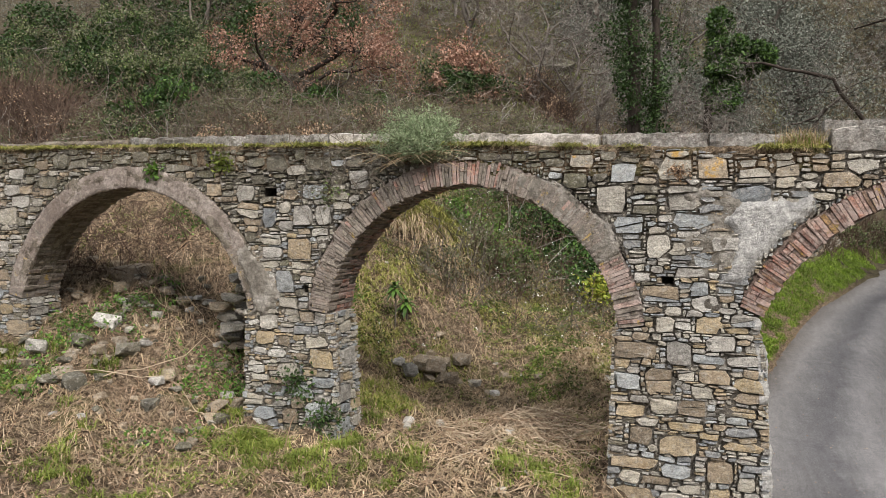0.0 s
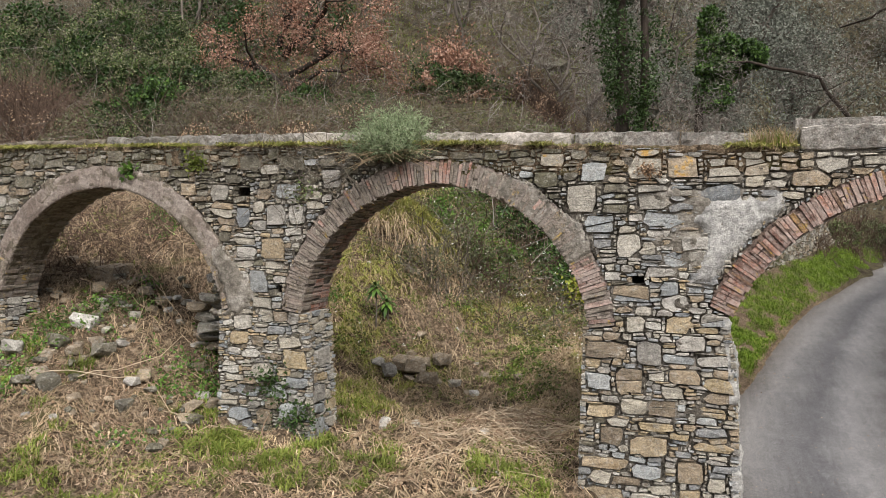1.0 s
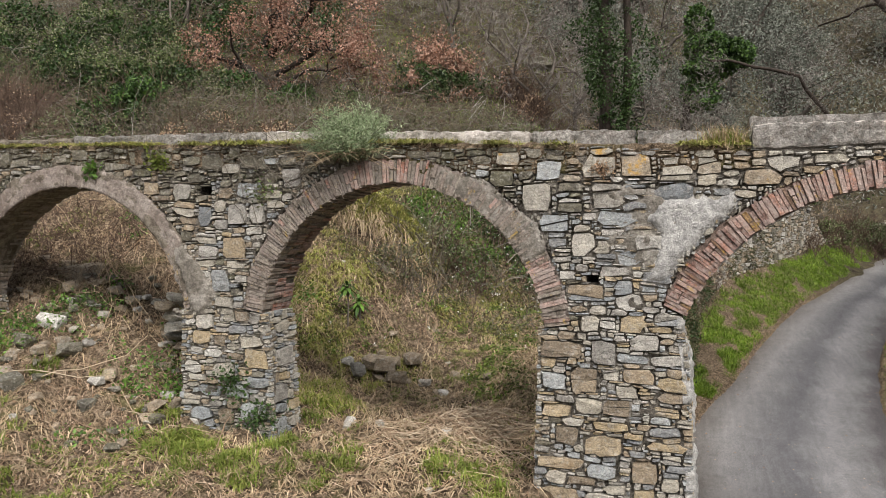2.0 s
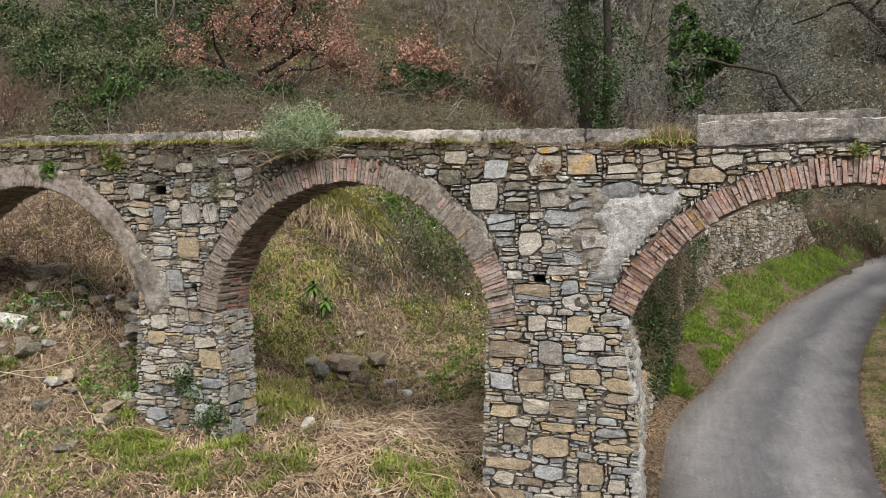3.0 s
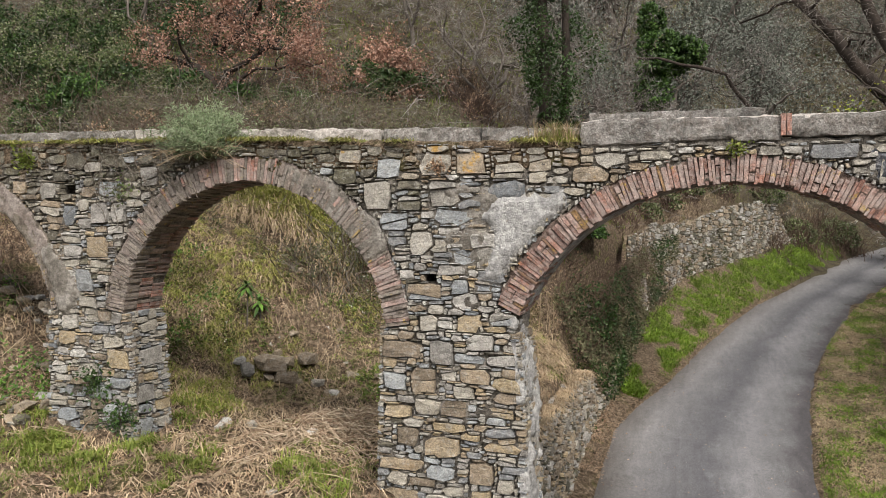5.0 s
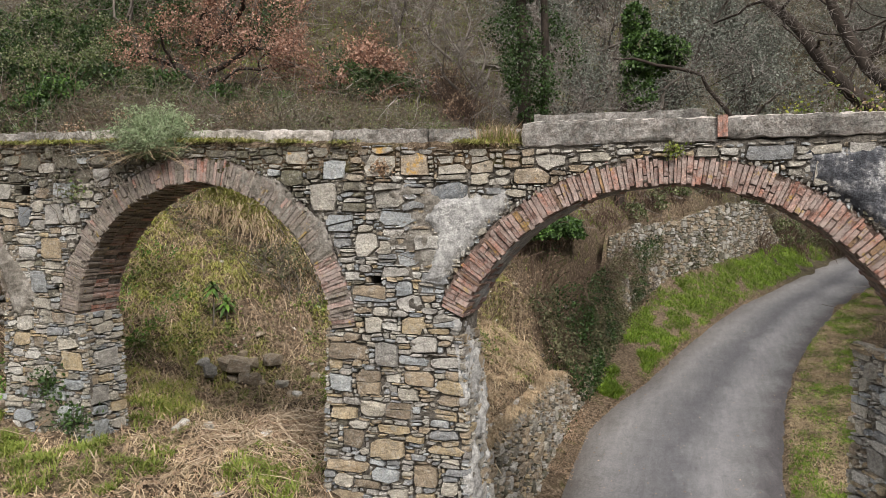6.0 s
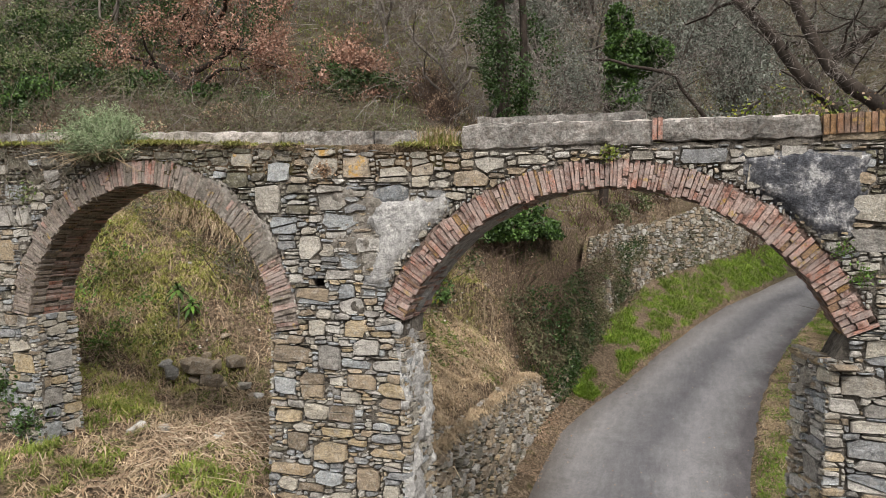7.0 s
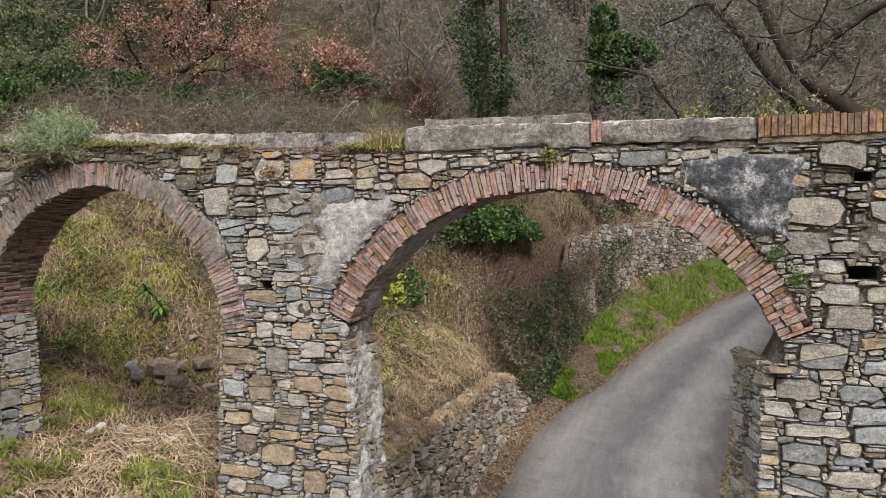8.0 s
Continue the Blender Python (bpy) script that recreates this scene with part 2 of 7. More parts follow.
def asphalt_material():
    m = Nodes("worn_asphalt", 0.85, 0.3)
    uv = m.node("ShaderNodeUVMap", uv_map="lane").outputs["UV"]
    sep = m.node("ShaderNodeSeparateXYZ")
    m.put(sep.inputs[0], uv)
    n1, n2, n3 = m.noise(0.7, 6, 0.65), m.noise(110, 4, 0.75), m.noise(5, 7, 0.75)
    across = m.math("ADD", sep.outputs["X"], m.math("MULTIPLY", m.math("SUBTRACT", n1, 0.5), 0.35))
    # paler wheel tracks, darker crown, a dark patched strip along one edge
    c = m.ramp(across, (0.0, (0.12, 0.11, 0.102)), (0.2, (0.185, 0.182, 0.183)), (0.36, (0.13, 0.129, 0.135)), (0.5, (0.098, 0.098, 0.106)), (0.68, (0.185, 0.184, 0.19)), (0.84, (0.135, 0.134, 0.138)), (0.95, (0.07, 0.066, 0.07)))
    c = m.mix(0.75, c, m.ramp(n2, (0.36, 0.55), (0.64, 1.4)), "MULTIPLY")
    c = m.mix(0.35, c, m.ramp(n3, (0.36, 0.7), (0.64, 1.25)), "MULTIPLY")
    c = m.mix(m.ramp(m.noise(23, 5, 0.7, shift=7), (0.64, 0.0), (0.68, 0.6)), c, (0.33, 0.31, 0.28))
    c = m.mix(0.38, c, m.ramp(m.noise(5, 6, 0.7, (1.6, 0.16, 1)), (0.38, 0.72), (0.62, 1.25)), "MULTIPLY")
    c = m.mix(0.7, c, m.ramp(m.noise(38, 4, 0.8, (1.0, 0.6, 1)), (0.36, 0.55), (0.64, 1.45)), "MULTIPLY")
    m.colour(c)
    m.bump(n2, 0.6, 0.008)
    return m.mat


def leaf_material(name, tones, rough=0.6, spread=0.6, through=0.14):
    m = Nodes(name, rough, 0.3)
    c = m.ramp(m.random(), *[(i / len(tones), t) for i, t in enumerate(tones)])
    c = m.mix(spread, c, m.ramp(m.noise(1.1, 5, 0.65), (0.36, 0.4), (0.64, 1.55)), "MULTIPLY")
    m.colour(c)
    m.out.inputs["Subsurface Weight"].default_value = 0.0
    t = m.node("ShaderNodeBsdfTranslucent")
    m.put(t.inputs["Color"], c)
    mixer = m.node("ShaderNodeMixShader")
    mixer.inputs[0].default_value = through
    m.t.links.new(m.out.outputs[0], mixer.inputs[1])
    m.t.links.new(t.outputs[0], mixer.inputs[2])
    m.t.links.new(mixer.outputs[0], m.t.nodes["Material Output"].inputs["Surface"])
    return m.mat


def bark_material(name, dark, light):
    m = Nodes(name, 0.95, 0.15)
    n1, n2 = m.noise(6, 6, 0.7, (1, 1, 0.25)), m.noise(30, 4, 0.7)
    c = m.ramp(n1, (0.3, dark), (0.7, light))
    c = m.mix(0.6, c, m.ramp(n2, (0.3, 0.5), (0.7, 1.4)), "MULTIPLY")
    m.colour(c)
    m.bump(n1, 0.9, 0.03)
    return m.mat


GROUND, ASPHALT = ground_material(), asphalt_material()
GRASS = leaf_material("fresh_grass", [(0.1, 0.15, 0.02), (0.16, 0.2, 0.035), (0.22, 0.24, 0.06), (0.13, 0.17, 0.03)])
VERGE_GRASS = leaf_material("bright_verge_grass", [(0.11, 0.2, 0.016), (0.16, 0.25, 0.025), (0.21, 0.28, 0.045), (0.1, 0.17, 0.016)])
STRAW = leaf_material("dry_straw", [(0.42, 0.33, 0.21), (0.3, 0.22, 0.14), (0.5, 0.41, 0.28), (0.2, 0.145, 0.09), (0.36, 0.27, 0.175)], 0.7, 0.6, 0.1)
CANE = leaf_material("dry_cane", [(0.42, 0.34, 0.24), (0.3, 0.22, 0.15), (0.5, 0.42, 0.31), (0.22, 0.15, 0.1)], 0.6, 0.3, 0.0)
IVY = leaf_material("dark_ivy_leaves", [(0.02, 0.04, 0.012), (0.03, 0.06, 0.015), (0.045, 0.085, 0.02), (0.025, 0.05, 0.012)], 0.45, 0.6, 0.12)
BRAMBLE = leaf_material("bramble_leaves", [(0.035, 0.055, 0.018), (0.06, 0.095, 0.026), (0.1, 0.14, 0.04), (0.06, 0.062, 0.034), (0.14, 0.165, 0.07), (0.17, 0.17, 0.11)], 0.55, 0.9)
BROAD = leaf_material("fresh_broad_leaves", [(0.06, 0.13, 0.02), (0.1, 0.19, 0.03), (0.14, 0.25, 0.05), (0.05, 0.1, 0.02)], 0.45)
YELLOW = leaf_material("yellow_green_leaves", [(0.24, 0.27, 0.03), (0.32, 0.31, 0.05), (0.18, 0.24, 0.03)], 0.55)
RUSSET = leaf_material("withered_oak_leaves", [(0.24, 0.125, 0.09), (0.31, 0.18, 0.135), (0.42, 0.28, 0.22), (0.16, 0.09, 0.065), (0.28, 0.15, 0.105)], 0.7, 0.7)
PINKISH = leaf_material("dry_pinkish_leaves", [(0.38, 0.23, 0.17), (0.28, 0.15, 0.1), (0.46, 0.31, 0.24), (0.2, 0.11, 0.08)], 0.7, 0.4)
OLIVE = leaf_material("olive_leaves", [(0.13, 0.145, 0.12), (0.17, 0.185, 0.158), (0.2, 0.212, 0.188), (0.11, 0.12, 0.1)], 0.95, 0.6)
SAGE = leaf_material("grey_green_fine_leaves", [(0.2, 0.26, 0.15), (0.27, 0.33, 0.19), (0.32, 0.37, 0.24), (0.14, 0.2, 0.1)], 0.8, 0.4)
SCRUB = leaf_material("olive_brown_scrub_leaves", [(0.1, 0.1, 0.055), (0.14, 0.13, 0.075), (0.09, 0.1, 0.045), (0.17, 0.14, 0.09), (0.07, 0.085, 0.04)], 0.7, 0.8)
PETAL = leaf_material("white_petals", [(0.75, 0.75, 0.72), (0.8, 0.8, 0.78)], 0.6, 0.1)
DEADLEAF = leaf_material("fallen_leaves", [(0.24, 0.15, 0.09), (0.34, 0.24, 0.16), (0.15, 0.09, 0.055), (0.42, 0.32, 0.23)], 0.8, 0.4, 0.05)
FAR_TWIGS = leaf_material("grey_brown_twig_haze", [(0.16, 0.14, 0.125), (0.22, 0.2, 0.185), (0.12, 0.1, 0.09), (0.26, 0.24, 0.225)], 0.95, 0.5, 0.1)
TWIG = bark_material("grey_twigs", (0.075, 0.065, 0.052), (0.2, 0.175, 0.145))
TWIG_BROWN = bark_material("brown_twigs", (0.05, 0.034, 0.027), (0.15, 0.105, 0.08))
BARK = bark_material("dark_bark", (0.018, 0.015, 0.013), (0.06, 0.048, 0.04))
BARK_GREY = bark_material("grey_bark", (0.06, 0.052, 0.045), (0.17, 0.15, 0.13))

# ---- the lie of the land ----
LAND_Y = (-4, -0.5, 1.5, 3, 5, 7, 10, 13, 17, 22, 30, 60, 300)
LAND_X = (-24, -9.5, -6, -3.5, -1.2, 0.3, 4, 14)
LAND_Z = (
    (1.6, 2.0, 3.6, 4.4, 5.2, 6.0, 7.3, 8.8, 10.8, 13.5, 18, 37, 140),
    (1.1, 1.6, 2.65, 3.4, 4.65, 5.6, 6.6, 7.4, 8.6, 10.4, 14.5, 35, 140),
    (0.7, 1.0, 1.2, 1.6, 2.9, 4.4, 5.6, 6.6, 8.0, 9.4, 12.5, 34, 140),
    (0.5, 0.8, 0.9, 1.0, 1.5, 2.4, 4.5, 6.0, 7.4, 8.3, 10.5, 32, 140),
    (0.4, 0.75, 1.05, 1.35, 1.6, 2.0, 3.0, 4.2, 5.4, 6.7, 9.2, 30, 140),
    (0.3, 0.7, 0.8, 0.85, 0.75, 1.0, 2.2, 3.8, 5.0, 6.4, 9.0, 30, 140),
    (0.3, 0.7, 0.8, 0.8, 0.7, 0.85, 1.6, 3.0, 4.0, 4.6, 6.0, 28, 140),
    (0.3, 0.7, 0.8, 0.8, 0.7, 0.85, 1.6, 2.0, 2.6, 3.0, 4.0, 24, 140),
)
ROAD_Y = (-60, -5, 0, 6, 8, 9.8, 11.3, 12.8, 15.2, 17.5, 21.5, 25, 28, 32, 38, 42, 60)
ROAD_LEFT = (-0.5, 0.6, 0.68, 0.7, 0.66, 0.72, 1.02, 1.52, 2.14, 2.68, 3.78, 4.9, 6.2, 7.85, 10.2, 12.2, 22)
ROAD_RIGHT = (4.2, 4.6, 4.7, 4.8, 4.9, 5.07, 5.23, 5.42, 5.84, 6.36, 7.5, 8.65, 9.9, 11.6, 14.2, 16.4, 27)
EDGE_Y = (-60, 0, 8, 10, 12, 15, 18, 20, 22, 24, 26, 28.5, 33, 42, 60)
EDGE_X = (-2.0, 0.4, 0.32, 0.35, 0.5, 0.66, 0.76, 0.98, 1.42, 1.98, 2.95, 4.45, 6.3, 10.5, 20)


def road_z(y):
    y = np.asarray(y, dtype=np.float64)
    return np.where(y > -5, -1.2 + 0.1 * (y - 7), -2.4 + 0.04 * (y + 5))


def road_left(y):
    return np.interp(y, ROAD_Y, ROAD_LEFT)


def road_right(y):
    return np.interp(y, ROAD_Y, ROAD_RIGHT)


def verge_rise(y):
    """How far the verge climbs from the lane to the foot of the terrace wall."""
    return 0.5 * step01(10.5, 15, y) + 0.62 * step01(17.5, 26, y)


def edge_x(y):
    """Where the bank on the uphill side of the road begins."""
    return np.interp(y, EDGE_Y, EDGE_X)


def hill_z(x, y):
    x, y = np.broadcast_arrays(np.asarray(x, dtype=np.float64), np.asarray(y, dtype=np.float64))
    rows = np.stack([np.interp(y, LAND_Y, r) for r in LAND_Z])
    i = np.clip(np.searchsorted(LAND_X, x) - 1, 0, len(LAND_X) - 2)
    xs = np.array(LAND_X, dtype=np.float64)
    f = np.clip((x - xs[i]) / (xs[i + 1] - xs[i]), 0, 1)
    f = f * f * (3 - 2 * f) * 0.5 + f * 0.5
    lo = np.take_along_axis(rows, i[None], 0)[0]
    hi = np.take_along_axis(rows, i[None] + 1, 0)[0]
    return lo * (1 - f) + hi * f


def land_z(x, y):
    """Height of the ground anywhere."""
    x, y = np.broadcast_arrays(np.asarray(x, dtype=np.float64), np.asarray(y, dtype=np.float64))
    zr, xl, xr, xe = road_z(y), road_left(y), road_right(y), edge_x(y)
    bumps = 0.10 * fbm(x * 0.9, y * 0.9, 3) + (0.2 * fbm(x * 2.7, y * 2.7, 8) + 0.07 * fbm(x * 8, y * 8, 12)) * np.where(y < 14, 1.0, 0.5) + 0.5 * fbm(x * 0.16, y * 0.16, 21) * step01(8, 20, y)
    hill = np.maximum(hill_z(x, y), (zr + 2.9) * step01(12, 16, y) - 9 * (1 - step01(12, 16, y))) + bumps
    near = zr + 3.75 + 0.45 * step01(19, 15, y) + 0.8 * np.clip(xe - 0.7 - x, 0, None) + 40 * (1 - step01(11, 13, y)) + 1.25 * np.clip(y - 36, 0, None)
    ledge = 0.7 + 0.7 * np.clip(xe - 0.1 - x, 0, None) + 40 * (step01(8.6, 11.5, y) + (y < 0.3))
    hill = np.minimum(hill, np.minimum(near, ledge) + bumps)
    rise = 0.12 + verge_rise(y)
    verge = zr + 0.02 + rise * np.clip((xl - x) / np.maximum(xl - xe, 0.2), 0, 1) + 0.3 * bumps
    soft = np.interp(y, (0.2, 0.4, 8.3, 9.8, 12.5, 17.0, 34, 40, 50), (1.3, 0.2, 0.2, 1.5, 1.1, 0.25, 0.25, 7, 14))
    w = step01(0, 1, (x - (xe - soft - np.interp(y, (0.2, 0.5, 8.3, 9.8), (0.0, 0.1, 0.1, 0.5)))) / soft)
    left = hill * (1 - w) + verge * w
    d = x - xr
    cap = np.where(y < 0.0, zr + 0.6, 4.6)
    right = zr + 0.03 + 0.08 * np.clip(d, 0, 1.2) + np.clip((d - 2.0) * 1.1, 0, None) + 0.5 * bumps
    right = np.minimum(right, cap + 0.15 * np.clip(d - 5, 0, None) + bumps)
    right = np.maximum(right, np.where(y > 46, hill_z(x, y) - 1.5 * np.clip(60 - y, 0, None), -99))
    z = np.where(x < xl, left, np.where(x > xr, right, zr - 0.05))
    z = np.where(y > 58, hill, z)
    return np.where(y > 38, np.maximum(z, hill_z(x, y) - 0.9 * np.clip(58 - y, 0, None) + bumps), z)


def lay_ground():
    xs = np.concatenate([np.linspace(-300, -40, 14), np.arange(-38, -14, 1.0), np.arange(-14, 8, 0.11), np.arange(8, 40, 1.0), np.linspace(42, 300, 14)])
    ys = np.concatenate([np.linspace(-200, -14, 12), np.arange(-12, -2, 0.8), np.arange(-2, 13, 0.11), np.arange(13, 36, 0.35), np.arange(36, 70, 1.5), np.linspace(72, 300, 16)])
    X, Y = np.meshgrid(xs, ys)
    Z = land_z(X, Y)
    n, m = X.shape
    idx = np.arange(n * m).reshape(n, m)
    faces = np.stack([idx[:-1, :-1], idx[:-1, 1:], idx[1:, 1:], idx[1:, :-1]], -1).reshape(-1, 4)
    tagged(new("ground", mesh_of("ground", np.stack([X, Y, Z], -1), faces, GROUND, smooth=True)),
           "brown hillside soil with dry litter and moss", "ground", kind="structure")


def lay_road():
    ys = np.arange(-60, 57, 0.35)
    across = np.linspace(0, 1, 13)
    wob = 0.07 * fbm(ys * 0.9, ys * 0 + 2, 5)
    xl, xr = road_left(ys) + wob, road_right(ys) + 0.06 * fbm(ys * 0.9, ys * 0 + 9, 6)
    X = xl[:, None] + (xr - xl)[:, None] * across
    Y = np.repeat(ys[:, None], 13, 1)
    crown = 0.03 * (1 - (2 * across - 1) ** 2)
    Z = road_z(Y) + crown[None]
    Z[:, 0] -= 0.06
    Z[:, -1] -= 0.06
    n, m = X.shape
    idx = np.arange(n * m).reshape(n, m)
    faces = np.stack([idx[:-1, :-1], idx[:-1, 1:], idx[1:, 1:], idx[1:, :-1]], -1).reshape(-1, 4)
    me = mesh_of("road", np.stack([X, Y, Z], -1), faces, ASPHALT, smooth=True)
    uv = me.uv_layers.new(name="lane")
    corner = faces.ravel()
    uv.data.foreach_set("uv", np.stack([np.tile(across, n)[corner], Y.ravel()[corner] * 0.1], -1).astype(np.float32).ravel())
    tagged(new("road", me),
           "narrow grey asphalt lane curving past the arch", "road", kind="structure")


lay_ground()
lay_road()

# ---- the aqueduct ----
from mathutils.geometry import tessellate_polygon
THICK = 0.78
ARCH = {1: (-8.50, 2.23, 2.35, 2.75), 2: (-2.89, 2.50, 2.02, 2.75), 3: (2.90, 2.0, 2.385, 2.95)}  # centre x, centre z, inner radius, springing
RING = {1: 0.32, 2: 0.31, 3: 0.28}
TOP_X = (-14, -11.3, -8.8, -6.1, -4.3, -2.3, -0.9, 1.38, 1.4, 5.6, 9)
TOP_Z = (5.3, 5.25, 5.19, 5.10, 5.05, 4.97, 4.89, 4.81, 4.79, 4.76, 4.74)


HOLES = ((-5.25, 3.08, 0.10, 0.10), (-0.32, 3.34, 0.13, 0.09), (-5.84, 4.47, 0.22, 0.12), (5.75, 4.45, 0.14, 0.08), (5.76, 3.59, 0.24, 0.12), (5.81, 1.76, 0.2, 0.12))


def front_y(x):
    """The wall's face bends a little at the middle pier."""
    x = np.asarray(x, dtype=np.float64)
    return 0.04 * np.clip(-(x + 0.6), 0, None) - 0.045 + 0.02 * np.clip(x, 0, 4)


def top_z(x):
    return np.interp(x, TOP_X, TOP_Z)


def jamb(k, side):
    cx, cz, r, zs = ARCH[k]
    return cx + side * math.sqrt(r * r - (zs - cz) ** 2)


PIERS = ((-14.0, jamb(1, -1)), (jamb(1, 1) - 0.06, jamb(2, -1) + 0.05), (jamb(2, 1) - 0.06, jamb(3, -1) - 0.01), (jamb(3, 1) - 0.13, 9.0))


def batter(side, v):
    """How far a pier widens below the springing."""
    d = np.clip(2.72 - np.asarray(v, dtype=np.float64), 0, None)
    return 0.04 * np.minimum(1, d / 0.3) + 0.045 * d if side > 0 else 0.03 * d


def arc_points(k, r, n, a0=None, a1=None):
    cx, cz, ri, zs = ARCH[k]
    s = math.asin((zs - cz) / r)
    a0, a1 = (math.pi - s if a0 is None else a0), (s if a1 is None else a1)
    return [(cx + r * math.cos(a0 + (a1 - a0) * i / n), cz + r * math.sin(a0 + (a1 - a0) * i / n)) for i in range(n + 1)]


def core(name, x0, x1, arches, foot, parent):
    """The mortared heart of one stretch of wall, with its half arches cut through."""
    bm = bmesh.new()
    outline = []
    xs = np.linspace(x0, x1, max(4, int((x1 - x0) / 0.4)))
    for x in xs[::-1]:
        outline.append((x, float(top_z(x)) - 0.04))
    # down the left side and round to the right along the foot
    px0, px1 = foot
    left = [p for k in arches if abs(ARCH[k][0] - x0) < 0.01 for p in arc_points(k, ARCH[k][2] + 0.02, 48) if p[0] >= x0]
    right = [p for k in arches if abs(ARCH[k][0] - x1) < 0.01 for p in arc_points(k, ARCH[k][2] + 0.02, 48) if p[0] <= x1]
    if left:
        outline += sorted(left, key=lambda p: -p[1])
    outline += [(px0 + 0.03, 2.7), (px0 + 0.03, -2.6), (px1 - 0.03, -2.6), (px1 - 0.03, 2.7)]
    if right:
        outline += sorted(right, key=lambda p: p[1])
    vs = [bm.verts.new((x, float(front_y(x)) + 0.07, z)) for x, z in outline]
    loops = [[Vector((x, z, 0)) for x, z in outline]]
    for u, v, hw, hh in HOLES:
        if x0 + 0.2 < u < x1 - 0.2:
            hole = [(u - hw / 2, v - hh / 2), (u - hw / 2, v + hh / 2), (u + hw / 2, v + hh / 2), (u + hw / 2, v - hh / 2)]
            loops.append([Vector((x, z, 0)) for x, z in hole])
            vs += [bm.verts.new((x, float(front_y(x)) + 0.07, z)) for x, z in hole]
    for tri in tessellate_polygon(loops):
        bm.faces.new([vs[i] for i in tri])
    r = bmesh.ops.extrude_face_region(bm, geom=list(bm.faces))
    for v in r["geom"]:
        if isinstance(v, bmesh.types.BMVert):
            v.co.y += THICK - 0.11
    bmesh.ops.recalc_face_normals(bm, faces=list(bm.faces))
    me = bpy.data.meshes.new(name)
    bm.to_mesh(me)
    bm.free()
    me.materials.append(MORTAR)
    return part(name, me, parent)


# --- single stones ---
def clip(q, n, c):
    """The part of a convex outline where n . p <= c."""
    d = q @ n - c
    out = []
    for i in range(len(q)):
        a, b = d[i - 1], d[i]
        if (a <= 0) != (b <= 0):
            out.append(q[i - 1] + (q[i] - q[i - 1]) * (a / (a - b)))
        if b <= 0:
            out.append(q[i])
    return np.array(out).reshape(-1, 2)


def cut_cells(stones, inside, rng, gap=0.005):
    """Angular outlines for packed stones: each meets its neighbours along slanting, uneven joints; some are split into slates."""
    S = np.array(stones)
    n = len(S)
    U = S[:, 0] + rng.normal(size=n) * 0.07 * S[:, 2]
    V = S[:, 1] + rng.normal(size=n) * 0.09 * S[:, 3]
    A = S[:, 2] * 0.5 * (1 + 0.16 * rng.normal(size=n).clip(-1.5, 1.5))
    B = S[:, 3] * 0.5 * (1 + 0.16 * rng.normal(size=n).clip(-1.5, 1.5))
    turn = rng.normal(size=n) * 0.16 * np.minimum(1, 2.0 * B / A)
    C, D = np.cos(turn), np.sin(turn)
    steps = np.linspace(0.45, 1.5, 16)
    angle = 2 * math.pi * (np.arange(20) + 0.5) / 20
    ring = np.stack([np.cos(angle), np.sin(angle)], -1)
    ring /= np.abs(ring).max(1)[:, None]
    out = []
    for i in range(n):
        u, v, w, h = U[i], V[i], S[i, 2], S[i, 3]
        near = np.nonzero((np.abs(U - u) < (S[:, 2] + w) * 0.62 + 0.01) & (np.abs(V - v) < (S[:, 3] + h) * 0.62 + 0.01))[0]
        near = near[near != i]
        d = ring * np.array([w / 2, h / 2])
        P = d[:, None] * steps[None, :, None] + np.array([u, v])

        def norm(j):
            x, y = P[..., 0, None] - U[j], P[..., 1, None] - V[j]
            return np.maximum(np.abs(x * C[j] + y * D[j]) / A[j], np.abs(y * C[j] - x * D[j]) / B[j]).min(-1)
        ok = inside(P[..., 0], P[..., 1]).astype(bool)
        if len(near):
            ok &= norm(near) >= norm(np.array([i]))
        stop = np.where(ok.all(1), len(steps) - 1, np.argmin(ok, 1))
        q = d * steps[np.maximum(stop - 1, 0)][:, None]
        # keep the true corners alone
        k = (8 if h > 0.1 else 7) if w > 0.15 else 5
        while len(q) > k:
            a, b = np.roll(q, 1, 0) - q, np.roll(q, -1, 0) - q
            q = np.delete(q, np.argmin(np.abs(a[:, 0] * b[:, 1] - a[:, 1] * b[:, 0])), 0)
        m = q.mean(0)
        g = np.minimum(gap * rng.uniform(0.3, 1.7, (k, 2)), 0.3 * np.abs(q - m))
        q = q - np.sign(q - m) * g
        pieces = [q]
        if np.ptp(q[:, 1]) > 0.1 and rng.rand() < 0.2:
            tilt = rng.normal() * 0.15
            e = np.array([-math.sin(tilt), math.cos(tilt)])
            c = m @ e + rng.uniform(-0.25, 0.25) * h
            pieces = [clip(q, e, c - gap), clip(q, -e, -c - gap)]
        for q in pieces:
            if len(q) < 3:
                continue
            m = q.mean(0)
            if rng.rand() < 0.6:
                a = rng.uniform(0, 2 * math.pi)
                e = np.array([math.cos(a), math.sin(a)])
                q = clip(q, e, ((q - m) @ e).max() * rng.uniform(0.75, 0.95) + m @ e)
            if len(q) > 2 and np.ptp(q[:, 0]) > 0.02 and np.ptp(q[:, 1]) > 0.012:
                out.append((u, v, np.ptp(q[:, 0]), np.ptp(q[:, 1]), q))
    return out


